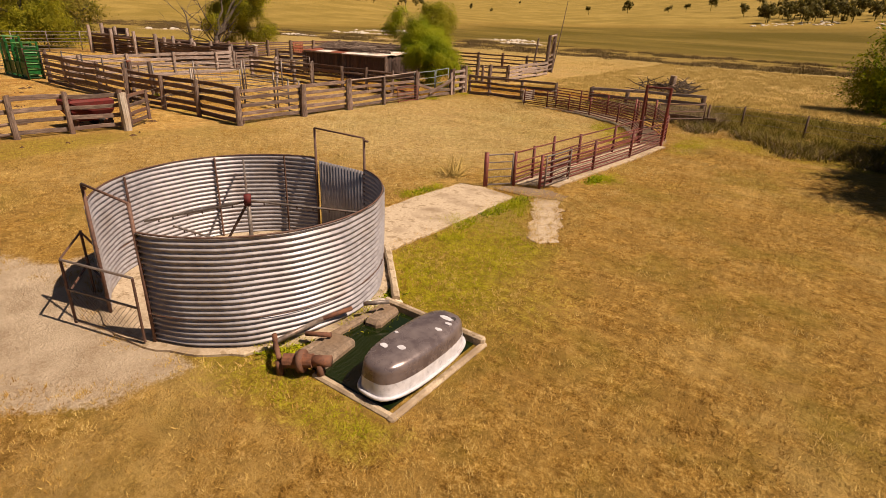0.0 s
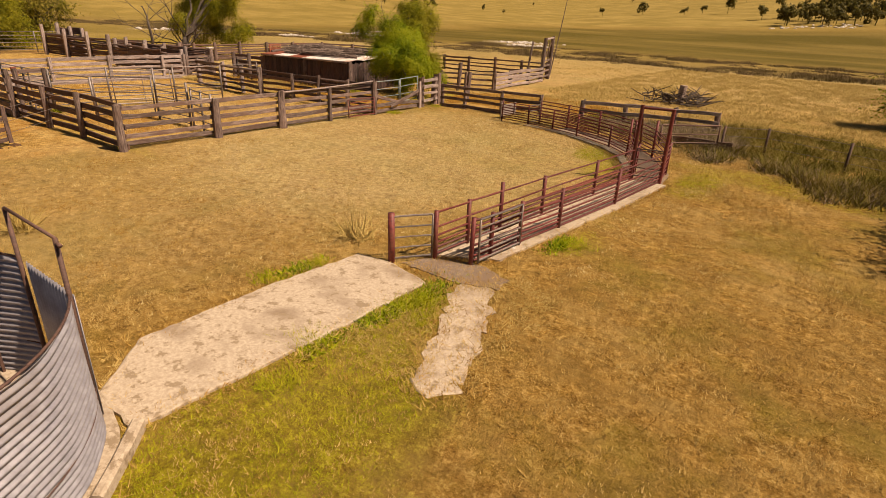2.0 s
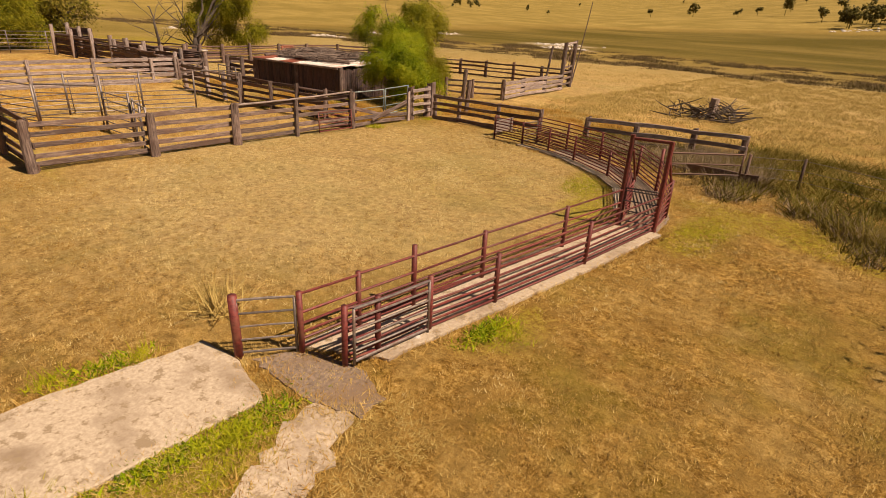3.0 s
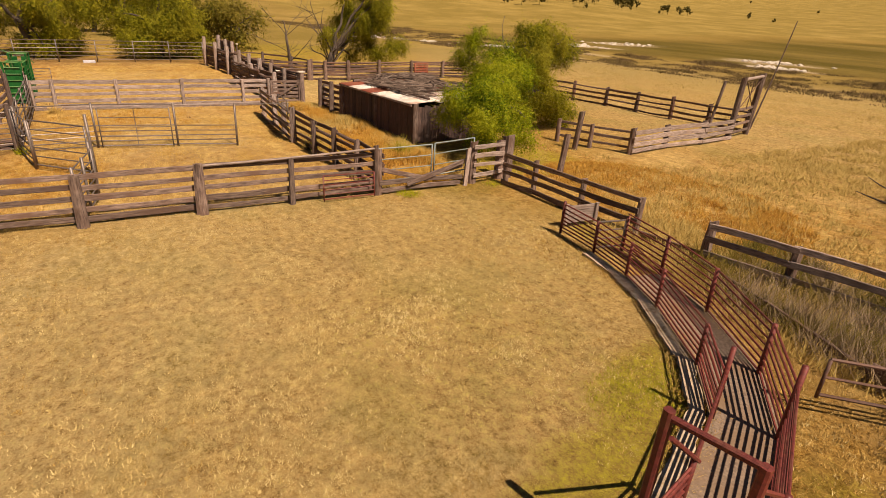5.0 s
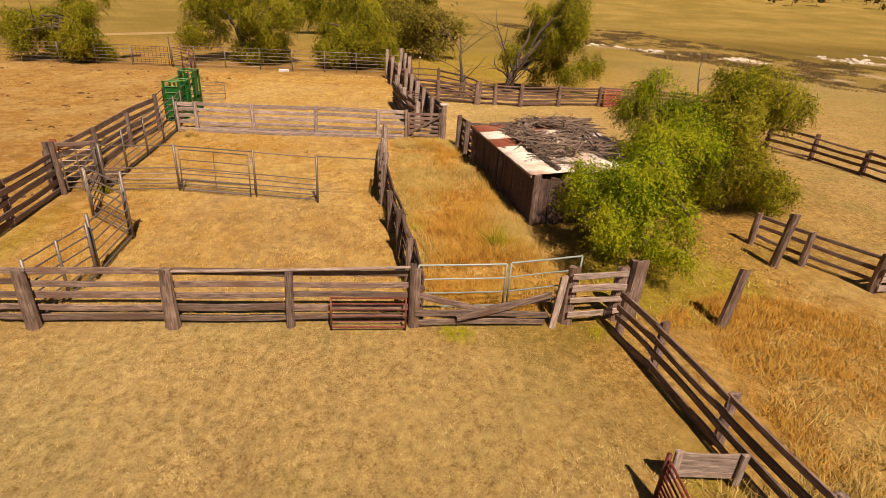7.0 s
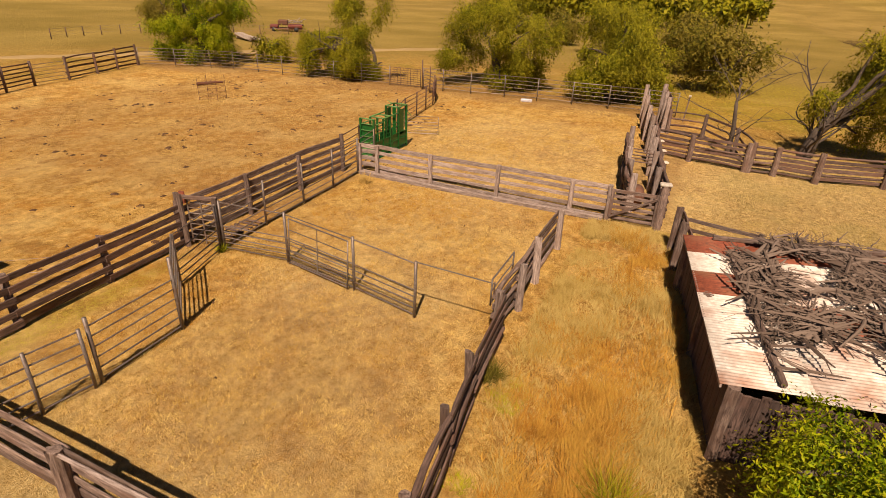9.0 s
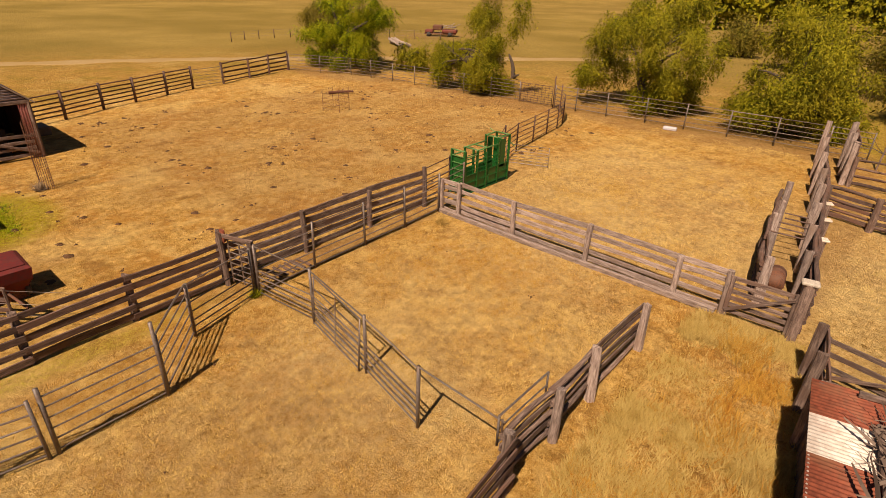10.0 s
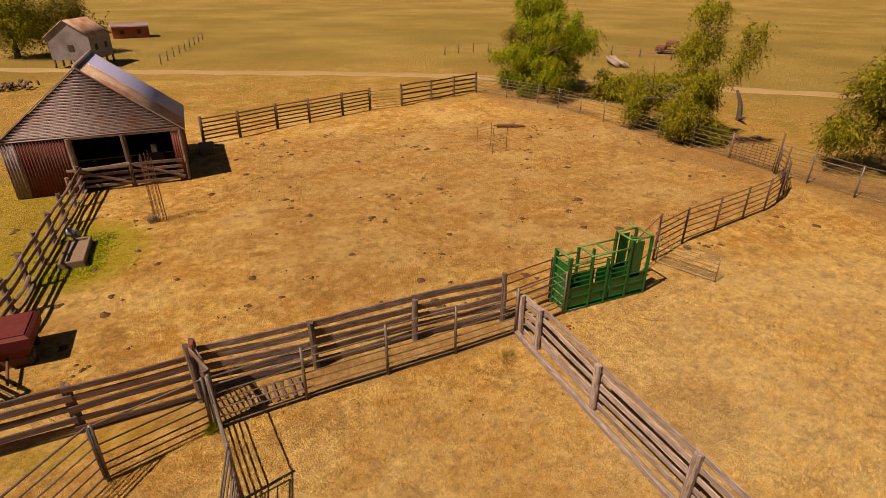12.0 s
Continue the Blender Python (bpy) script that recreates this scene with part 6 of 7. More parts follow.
def tree(at, tall, clumps, leaves, size, label, mat="leaf", trunk_r=0.22, seed=1, weep=0.5, limbs=6, fork=0.35, name="tree", group="", dead=0):
    rg = random.Random(seed)
    th = thing(name, (at[0], at[1], 0), label, "tree", group)
    base = Vector((at[0], at[1], -0.2))
    split = tall * fork
    tp = limb_path(base, (rg.uniform(-0.1, 0.1), rg.uniform(-0.1, 0.1), 1), split + 0.2, 5, 0, 0.12, rg)
    hang("trunk", limb_mesh("trunk", tp, trunk_r * 1.35, trunk_r * 0.85, M["bark"], 9), Matrix(), th)
    for k in range(limbs):
        c = clumps[k % len(clumps)]
        goal = Vector((at[0] + c[0], at[1] + c[1], c[2])) + Vector((rg.uniform(-0.4, 0.4), rg.uniform(-0.4, 0.4), rg.uniform(-0.3, 0.3)))
        st = tp[-1] if k % 2 == 0 else tp[-2]
        pts = [st]
        for i in range(1, 7):
            t = i / 6
            p = st.lerp(goal, t) + Vector((rg.uniform(-0.15, 0.15), rg.uniform(-0.15, 0.15), 0.35 * math.sin(math.pi * t)))
            pts.append(p)
        hang("limb", limb_mesh("limb", pts, trunk_r * 0.6, 0.035, M["bark"], 6), Matrix(), th)
    for k in range(dead):
        a = rg.uniform(0, 6.28)
        pts = limb_path(tp[rg.choice((2, 3, 5))], (math.cos(a), math.sin(a), rg.uniform(0.4, 1.4)), tall * rg.uniform(0.45, 0.8), 7, 0.0, 0.22, rg)
        hang("bare_limb", limb_mesh("bare_limb", pts, trunk_r * 0.26, 0.012, M["bark"], 6), Matrix(), th, "bare dead limb")
        for j in (3, 4, 5):
            tw = limb_path(pts[j], (rg.uniform(-1, 1), rg.uniform(-1, 1), rg.uniform(0, 1)), tall * 0.22, 4, 0.0, 0.3, rg)
            hang("bare_limb", limb_mesh("bare_limb", tw, trunk_r * 0.12, 0.008, M["bark"], 5), Matrix(), th, "bare dead limb")
    if leaves:
        cs = [(at[0] + c[0], at[1] + c[1], c[2], c[3]) for c in clumps]
        hang("crown", leaf_cloud("crown", cs, leaves, size, M[mat], seed, weep), Matrix(), th)
    return th


def crown(seed, n, rx, ry, z0, z1, r0, r1):
    rg = random.Random(seed)
    out = []
    for k in range(n):
        a, q = rg.uniform(0, 6.28), math.sqrt(rg.random())
        t = rg.random()
        shrink = math.sqrt(max(0.1, 1 - (2 * t - 0.8) ** 2 * 0.55))
        out.append((rx * q * math.cos(a) * shrink, ry * q * math.sin(a) * shrink, z0 + (z1 - z0) * t, rg.uniform(r0, r1)))
    return out


low_part = [(c[0] + 1.2, c[1] - 0.9, c[2], c[3]) for c in crown(3, 24, 1.75, 1.75, 0.7, 2.8, 0.35, 0.8)]
rising = [(-0.4, 0.3, 2.9, 0.9), (-2.6, 0.9, 2.2, 0.9), (-1.8, 2.0, 2.2, 1.0), (-2.9, 2.3, 3.6, 0.8), (-2.2, 2.6, 2.9, 0.9), (-1.4, 0.8, 2.9, 0.8), (-2.2, 1.4, 3.3, 0.8), (-0.6, 1.4, 2.9, 0.8), (-1.2, 2.2, 3.2, 0.8), (-2.8, 1.6, 2.6, 0.8)]
peak = [(c[0] - 3.6, c[1] + 1.8, c[2], c[3]) for c in crown(33, 12, 1.15, 1.15, 2.5, 4.6, 0.35, 0.75)]
tree((-23.8, 33.2), 4.6, low_part + rising + peak, 125000, 0.07, "bushy bright green pepper tree beside the hut", "leaf_bright", 0.2, 3, 0.45, 10, group="yard trees")
tree((-27.0, 37.8), 5.6, crown(4, 38, 1.9, 2.6, 0.5, 4.9, 0.4, 0.85), 90000, 0.08, "olive green pepper tree with dark gaps", "leaf", 0.2, 4, 0.5, 8, group="yard trees", dead=1)
tree((-57.6, -16.6), 8.6, crown(5, 34, 3.9, 4.8, 1.2, 8.6, 0.7, 1.5), 80000, 0.145, "large weeping pepper tree over the boundary fence", "leaf_bright", 0.35, 5, 0.6, 9, group="boundary trees")
tree((-62, -24.5), 6.5, crown(15, 10, 2.4, 2.4, 3.2, 5.8, 0.7, 1.2), 20000, 0.15, "sparse drooping tree beyond the fence", "leaf_olive", 0.25, 15, 0.7, 6, group="boundary trees")
tree((-61.5, -11.5), 3.4, crown(16, 8, 1.5, 1.5, 0.7, 2.4, 0.6, 0.9), 5000, 0.22, "small green bush beyond the fence", "leaf", 0.12, 16, 0.5, 5, group="boundary trees")
tree((-57.7, 0.6), 8.8, [(c[0], c[1] - 3.4, c[2], c[3]) for c in crown(6, 11, 1.4, 1.6, 0.8, 3.9, 0.6, 1.0)] + [(0.2, -1.4, 2.2, 1.1), (0.0, -1.2, 3.3, 0.9), (0.4, -1.0, 1.3, 0.9)] + [(c[0], c[1] + 0.9, c[2], c[3]) for c in crown(67, 12, 1.5, 1.6, 0.8, 4.4, 0.6, 1.0)] + crown(66, 9, 0.6, 0.8, 4.6, 8.4, 0.45, 0.8) + [(-0.6, 3.0, 6.0, 0.6), (-0.4, 3.2, 7.2, 0.6), (-0.4, 2.4, 5.2, 0.5)], 76000, 0.14, "two tiered pepper tree hanging over the fence", "leaf", 0.32, 6, 0.6, 10, group="boundary trees", dead=1)
tree((-61.6, 13.0), 8.6, crown(7, 28, 3.5, 4.7, 0.8, 7.8, 0.8, 1.6) + [(0.0, -4.2, 3.2, 1.3), (0.3, -4.0, 4.9, 1.2), (0.0, -3.6, 6.2, 1.1), (0.2, -4.8, 2.0, 1.1)], 84000, 0.145, "wide weeping tree shading the boundary panels", "leaf", 0.3, 7, 0.6, 8, group="boundary trees", dead=1)
tree((-62.0, 22.0), 7.4, crown(8, 24, 3.3, 3.9, 0.9, 6.6, 0.8, 1.5), 62000, 0.15, "rounded weeping tree at the fence corner", "leaf", 0.3, 8, 0.6, 8, group="boundary trees")
tree((-51.2, 34.6), 8.2, [(c[0], c[1] + 3.4, c[2], c[3]) for c in crown(9, 26, 2.5, 3.6, 1.4, 8.0, 0.6, 1.2)], 56000, 0.13, "half dead tree with bare forked limbs and drooping foliage", "leaf", 0.3, 9, 0.6, 7, fork=0.2, group="boundary trees", dead=8)
tree((-49.0, 30.6), 6.0, [(0, 0, 4, 0.3)], 0, 0.2, "bare dead tree with thin forked branches", "leaf", 0.1, 19, 0.5, 1, fork=0.5, group="boundary trees", dead=7)
FAR = [(-88, 20, 7), (-105, 8, 5.5), (-118, -4, 5), (-84, 27, 7), (-96, 16, 7), (-72, 30, 6.5)]
for i, (x, y, h) in enumerate(FAR):
    tree((x, y), h, crown(30 + i, 13, h * 0.42, h * 0.42, h * 0.22, h * 0.8, h * 0.13, h * 0.2), 13000, 0.26, "olive green tree in the far paddock", "leaf_olive" if i % 2 else "leaf", 0.25, 30 + i, 0.4, 5, group="paddock trees")
# unseen trees, added only to throw the deep shade across the grass
for i, (x, y) in enumerate(((4.4, 21.6), (4.3, 23.8), (4.4, 26.0), (4.3, 28.3))):
    tree((x, y), 5.0, crown(11 + i, 22, 1.5, 1.6, 0.4, 4.4, 0.6, 1.0), 30000, 0.15, "dense green tree added out of view to shade the grass", "leaf_bright", 0.2, 11 + i, 0.35, 7, group="hedge trees")
tree((2.9, 44.0), 5.4, crown(17, 20, 2.4, 2.4, 1.0, 4.8, 0.6, 1.1), 32000, 0.15, "bright green tree over the weedy fence line", "leaf_bright", 0.2, 17, 0.4, 7, group="hedge trees")


# distant woods and scattered trees on the rising ground
def far_woods():
    rg = np.random.RandomState(21)
    spots = []
    for k in range(200):
        a = rg.uniform(0, 2 * math.pi)
        r = rg.uniform(430, 1150)
        x, y = -20 + r * math.cos(a), 15 + r * math.sin(a)
        spots.append((x, y, rg.uniform(3.5, 7)))
    for k in range(150):
        spots.append((rg.uniform(-48, 110), 366 + 190 * rg.rand() ** 1.5, rg.uniform(6, 12)))
    for k in range(40):
        spots.append((rg.uniform(-400, -300), rg.uniform(240, 420), rg.uniform(5, 9)))
    for k in range(260):
        x = rg.uniform(-250, -106)
        spots.append((x, rg.uniform(-20, 27 - 0.12 * (x + 106)), rg.uniform(5, 9)))
    spots += [(-175, 520, 13), (-140, 520, 7), (-126, 520, 7), (-105, 510, 14), (-66, 420, 10), (-58, 430, 11)]
    vs, fs, outs, tone, n0 = [], [], [], [], 0
    for x, y, h in spots:
        if math.hypot(x + 20, y - 15) < 128:
            continue
        z = float(height(np.array(x), np.array(y)))
        m = 260
        d = rg.normal(size=(m, 3))
        d /= np.linalg.norm(d, axis=1)[:, None]
        rad = rg.rand(m)[:, None] ** 0.4
        knot = rg.normal(size=(7, 3)) * np.array([h * 0.17, h * 0.17, h * 0.16])
        p = d * rad * h * 0.17 + knot[rg.randint(0, 7, m)] + np.array([x, y, z + h * 0.62])
        outs.append(np.repeat(d * 0.8, 4, 0))
        outs.append(np.zeros((8, 3)))
        tone.append(np.full(m + 2, 1 if -260 < x < -100 and -25 < y < 80 else 0, np.int32))
        a = rg.normal(size=(m, 3))
        a /= np.linalg.norm(a, axis=1)[:, None]
        b = np.cross(a, rg.normal(size=(m, 3)))
        b /= np.linalg.norm(b, axis=1)[:, None]
        s = h * 0.052 * (0.6 + rg.rand(m))[:, None]
        tri = np.stack([p - a * s, p + b * s * 0.8, p + a * s, p - b * s * 0.8], 1).reshape(-1, 3)
        stem = np.array([(x - 0.2, y, z - 0.5), (x + 0.2, y, z - 0.5), (x + 0.1, y, z + h * 0.6), (x - 0.1, y, z + h * 0.6), (x, y - 0.2, z - 0.5), (x, y + 0.2, z - 0.5), (x, y + 0.1, z + h * 0.6), (x, y - 0.1, z + h * 0.6)])
        vs.append(np.concatenate([tri, stem]))
        fs.append(np.arange(m * 4 + 8).reshape(-1, 4) + n0)
        n0 += m * 4 + 8
    me = bpy.data.meshes.new("far_woods")
    me.from_pydata(np.concatenate(vs).tolist(), [], np.concatenate(fs).tolist())
    me.materials.append(M["leaf_dark"])
    me.materials.append(M["leaf"])
    me.polygons.foreach_set("material_index", np.concatenate(tone))
    me.attributes.new("puff", "FLOAT_VECTOR", "POINT").data.foreach_set("vector", np.concatenate(outs).astype(np.float32).ravel())
    tagged(new("far_woods", me), "scattered dark gum trees on distant slopes", "woods", kind="stuff")


far_woods()


# ---- grass and weeds ----
def tufts(name, label, mat, spots, tall, wide, blades, spread, lean=0.5, seed=1):
    """Tufts of thin blades: spots is an (n, 2) array, tall an array or number."""
    rs = np.random.RandomState(seed)
    n = len(spots)
    hgt = np.broadcast_to(np.asarray(tall, float), (n,))
    z = height(spots[:, 0], spots[:, 1]) * (np.hypot(spots[:, 0] + 20, spots[:, 1] - 15) >= 60)
    base = np.repeat(np.column_stack([spots, z - 0.02]), blades, 0)
    hh = np.repeat(hgt, blades) * (0.55 + 0.6 * rs.rand(n * blades))
    base[:, :2] += rs.normal(size=(n * blades, 2)) * spread
    a = rs.uniform(0, 2 * math.pi, n * blades)
    side = np.column_stack([np.cos(a), np.sin(a), np.zeros_like(a)]) * (wide * (0.6 + 0.8 * rs.rand(n * blades)))[:, None]
    tip = base + np.column_stack([rs.normal(size=n * blades) * hh * lean, rs.normal(size=n * blades) * hh * lean, hh])
    v = np.stack([base - side, base + side, tip], 1).reshape(-1, 3)
    me = bpy.data.meshes.new(name)
    me.from_pydata(v.tolist(), [], np.arange(len(v)).reshape(-1, 3).tolist())
    me.materials.append(M[mat])
    return tagged(new(name, me), label, "grass", kind="stuff")


def scatter(n, x0, x1, y0, y1, seed, keep=None, clump=0.35):
    """Random plan points in a box, gathered in clumps, less what keep leaves out."""
    rs = np.random.RandomState(seed)
    p = np.column_stack([rs.uniform(x0, x1, n), rs.uniform(y0, y1, n)])
    f = np.array([noise.noise(Vector((a * 0.9, b * 0.9, seed))) + 0.5 * noise.noise(Vector((a * 0.23, b * 0.23, seed))) for a, b in p])
    p = p[rs.rand(n) < np.clip(0.55 + f * clump * 2.2, 0.06, 1)]
    return p[keep(p[:, 0], p[:, 1])] if keep else p


def off_slabs(x, y):
    bad = (np.hypot(x - CX, y - CY) < 2.5) | ((x > -8.2) & (x < -6.35) & (y > 9) & (y < 14.1)) | ((x > -5.2) & (x < -3.2) & (y > 5.4) & (y < 7.6))
    bad |= (x > -7.0) & (x < -5.2) & (y > 15) & (y < 24)
    bad |= ring(x, y, -8.9, 3.7, 2.4, 0.8, 0.2, 10) > 0.5
    return ~bad


paddock = scatter(150000, -19, 9, -3, 30.5, 2, off_slabs)
bleached = np.hypot((paddock[:, 0] + 13) / 7.5, (paddock[:, 1] - 21.5) / 8.5) + 0.3 * np.random.RandomState(32).normal(size=len(paddock)) < 0.85
deep = np.random.RandomState(31).uniform(0.035, 0.085, len(paddock))
tufts("dry_grass", "short dry tufted grass of the paddock", "grass_dry", paddock[~bleached], deep[~bleached], 0.0075, 8, 0.032, 0.5, 2)
tufts("bleached_grass", "pale bleached grass in the middle of the paddock", "grass_pale", paddock[bleached], deep[bleached], 0.009, 8, 0.032, 0.5, 72)
yard = scatter(90000, -57, -19.3, -10, 25.5, 3, lambda x, y: ~((x > -27.4) & (x < -19.4) & (y < -3.5)) & ~((x > -22.3) & (y < 12)), 0.5)
yard = yard[(np.random.RandomState(5).rand(len(yard)) < np.where(yard[:, 1] > 14.5, 1, 0.4))]
tufts("yard_straw", "golden trampled straw grass in the yards", "grass_gold", yard, np.where(yard[:, 1] > 15.5, 0.1, 0.05), 0.009, 9, 0.055, 0.6, 3)
lane = scatter(16000, -36, -19.6, 25.8, 29.8, 4, lambda x, y: y < 29.3 + (x + 31.9) * 0.14, 0.8)
tall_of = np.array([0.3 + 0.28 * noise.noise(Vector((a * 0.5, b * 0.5, 3))) for a, b in lane])
blot = np.array([noise.noise(Vector((a * 0.35, b * 0.6, 8))) for a, b in lane])
mid_lane = (blot + np.random.RandomState(71).normal(size=len(lane)) * 0.2 - 0.35 * np.abs(lane[:, 1] - 27.8) + 0.25 * (lane[:, 0] > -28)) > -0.05
tufts("tall_grass", "long rusty golden grass filling the lane", "grass_rust", lane[mid_lane], tall_of[mid_lane], 0.011, 10, 0.07, 0.5, 4)
tufts("tall_grass", "straw coloured grass mixed through the lane", "grass_tall", lane[~mid_lane], tall_of[~mid_lane] * 0.75, 0.011, 8, 0.07, 0.55, 5)
field = scatter(46000, -19, 4, 31.6, 75, 6, lambda x, y: y > 31.8 - 0.25 * (x + 13), 0.6)
tufts("tall_grass", "knee high straw coloured pasture grass", "grass_tall", field, 0.19, 0.014, 6, 0.1, 0.7, 6)
field = scatter(16000, -21, -9, 31.2, 40, 8, lambda x, y: (y > np.where(x < -19, 31.6, 32.2 - 0.1 * (x + 13))) & (np.hypot((x + 15.5) / 5, (y - 34.5) / 4) < 1), 0.9)
tufts("tall_grass", "orange tinged dry grass beside the fence", "grass_rust", field, 0.17, 0.011, 8, 0.09, 0.6, 8)
field = scatter(14000, -60, -19, 29, 75, 7, lambda x, y: (y > 50) | (x < -30) | ((y > 30) & (y < 37.5) & (x > -24)), 0.5)
tufts("tall_grass", "straw grass round the old fences", "grass_tall", field, 0.14, 0.016, 5, 0.09, 0.8, 7)
greens = np.concatenate([scatter(n, x - rx, x + rx, y - ry, y + ry, 40 + i, lambda a, b, x=x, y=y, rx=rx, ry=ry: (((a - x) / rx) ** 2 + ((b - y) / ry) ** 2 < 1) & off_slabs(a, b), 0.5)
    for i, (n, x, y, rx, ry) in enumerate(((3600, -5.5, 10.2, 1.4, 2.1), (1200, -6.0, 13.1, 0.8, 0.8), (2200, -21.5, 4.0, 2.2, 2.6), (1600, -8.2, 26.2, 0.8, 1.3), (1000, -7.2, 24.3, 0.6, 1.2), (600, -4.9, 8.6, 0.8, 0.7), (700, -5.2, 17.7, 0.3, 0.8), (700, -4.5, 24.9, 0.6, 1.3), (700, -4.3, 5.15, 1.1, 0.3)))])
tufts("green_grass", "fresh green grass fed by trough overflow", "grass_green", greens, 0.06, 0.008, 6, 0.045, 0.8, 9)
clumps_at = np.repeat(np.array([(-5.9, 13.4), (-5.7, 13.0), (-8.35, 13.2), (-8.5, 12.2), (-5.1, 17.4), (-5.45, 5.6), (-5.2, 6.9), (-5.05, 7.1), (-18.8, 26.7), (-18.7, 27.0), (-18.8, 30.1), (-25.0, 25.95), (-25.3, 26.1), (-24.6, 26.2), (-22.4, 26.1), (-6.5, 11.4), (-5.95, 10.5)]), 26, 0)
clumps_at = clumps_at + np.random.RandomState(3).normal(size=clumps_at.shape) * 0.13
tufts("green_tussocks", "green grass tussocks along slab edges", "grass_green", clumps_at, 0.16, 0.007, 9, 0.05, 0.7, 10)
weeds_at = np.concatenate([np.array(c) + np.random.RandomState(80 + i).normal(size=(n, 2)) * np.array(r) for i, (c, n, r) in enumerate((((-8.42, 12.75), 70, (0.1, 0.22)), ((-6.12, 13.6), 170, (0.14, 0.3)), ((-6.2, 12.75), 110, (0.1, 0.28)), ((-5.42, 17.3), 90, (0.07, 0.3)), ((-6.25, 11.7), 60, (0.08, 0.3)), ((-5.3, 7.55), 60, (0.12, 0.15)), ((-5.35, 5.7), 90, (0.15, 0.15)), ((-4.95, 7.15), 60, (0.1, 0.15)), ((-23.6, 4.0), 260, (0.25, 0.9)), ((-22.9, 5.5), 160, (0.5, 0.3)), ((-23.3, 2.6), 120, (0.5, 0.3))))])
tufts("leafy_weeds", "low leafy green weeds along the concrete edges", "leaf_bright", weeds_at, 0.09, 0.022, 7, 0.07, 1.0, 44)
bank = scatter(26000, -6.2, 11, 21, 37, 12, lambda x, y: (y > 28.4 - 0.6 * (x + 4.3) + 0.8 * np.sin(x * 1.3) + 0.5 * np.sin(x * 3.1 + 1)) & (y < 36.0 - 0.1 * x), 0.9)
tufts("rank_weeds", "rank green and brown weeds along the fence line", "weed", bank[::2], np.random.RandomState(4).uniform(0.12, 0.6, len(bank[::2])), 0.02, 11, 0.2, 0.9, 12)
dry = bank[1::2]
dry = dry[np.abs(dry[:, 1] - (28.4 - 0.6 * (dry[:, 0] + 4.3))) < 1.6]
tufts("dry_weeds", "bleached dry stalks in front of rank weeds", "twig", dry, np.random.RandomState(6).uniform(0.15, 0.5, len(dry)), 0.009, 9, 0.16, 0.8, 22)
bank2 = scatter(3600, -14.4, -5.5, 29.6, 33.4, 13, lambda x, y: y > np.interp(x, [-12.8, -11.3, -9.6, -7.75], [30.4, 30.2, 29.7, 28.7]), 0.6)
tufts("rank_weeds", "grey green weeds round the sunken fence", "weed", scatter(2400, -11.5, -4.5, 30.2, 34.2, 63, lambda x, y: y > 30.2 - 0.35 * (x + 9.6), 0.9), 0.5, 0.011, 9, 0.13, 0.5, 64)
tufts("dry_weeds", "grey dead stalks round the sunken fence", "twig", scatter(1500, -10.5, -4.5, 29.9, 33.8, 65, lambda x, y: y > 30.2 - 0.35 * (x + 9.6), 0.9), 0.65, 0.008, 8, 0.14, 0.5, 66)
tufts("dry_weeds", "dry straw weeds behind the curved race", "grass_tall", bank2, 0.34, 0.01, 8, 0.1, 0.5, 13)
xs = np.random.RandomState(14).uniform(-170, 90, 60000)
scrub = np.column_stack([xs, line_y(xs, CREEK) + np.random.RandomState(15).uniform(-4, 40, size=60000)])
fits = np.array([noise.noise(Vector((a * 0.11, b * 0.16, 5))) + 0.7 * noise.noise(Vector((a * 0.4, b * 0.5, 9))) for a, b in scrub])
scrub, fits = scrub[fits > 0.06], fits[fits > 0.06]
tufts("creek_scrub", "brown reeds and low scrub along the creek bank", "scrub", scrub, 0.15 + 0.75 * np.clip(fits, 0, 0.8), 0.035, 6, 0.32, 0.6, 16)

# straw and grass creeping over the concrete edges
rs = np.random.RandomState(61)
rim = np.concatenate([np.array(e) for e in SLAB_EDGES])
rim = np.repeat(rim, 7, 0) + rs.normal(size=(len(rim) * 7, 2)) * 0.11
rim = rim[np.hypot(rim[:, 0] - CX, rim[:, 1] - CY) > 2.42]
tufts("edge_grass", "dry grass creeping over concrete edges", "grass_dry", rim, 0.11, 0.009, 6, 0.05, 0.8, 23)
litter = np.concatenate([np.column_stack([rs.uniform(-8.1, -6.4, 900), rs.uniform(9.2, 14, 900)]), np.column_stack([rs.uniform(-6.9, -4.2, 2600), rs.uniform(11.7, 15.1, 2600)])])
tufts("straw_litter", "loose straw lying on the concrete", "grass_tall", litter, 0.07, 0.008, 3, 0.06, 1.6, 24)
pens = scatter(9000, -35.8, -19.6, 15.7, 25.2, 25, lambda x, y: (np.hypot((x + 33) / 3.2, (y - 19) / 3.2) < 1) | (np.hypot((x + 24) / 5, (y - 17) / 1.3) < 1) | (np.abs(x + 35.4) < 0.5), 0.9)
tufts("rusty_grass", "rusty orange grass tufts in the inner pens", "grass_rust", pens, 0.1, 0.008, 9, 0.07, 0.6, 25)

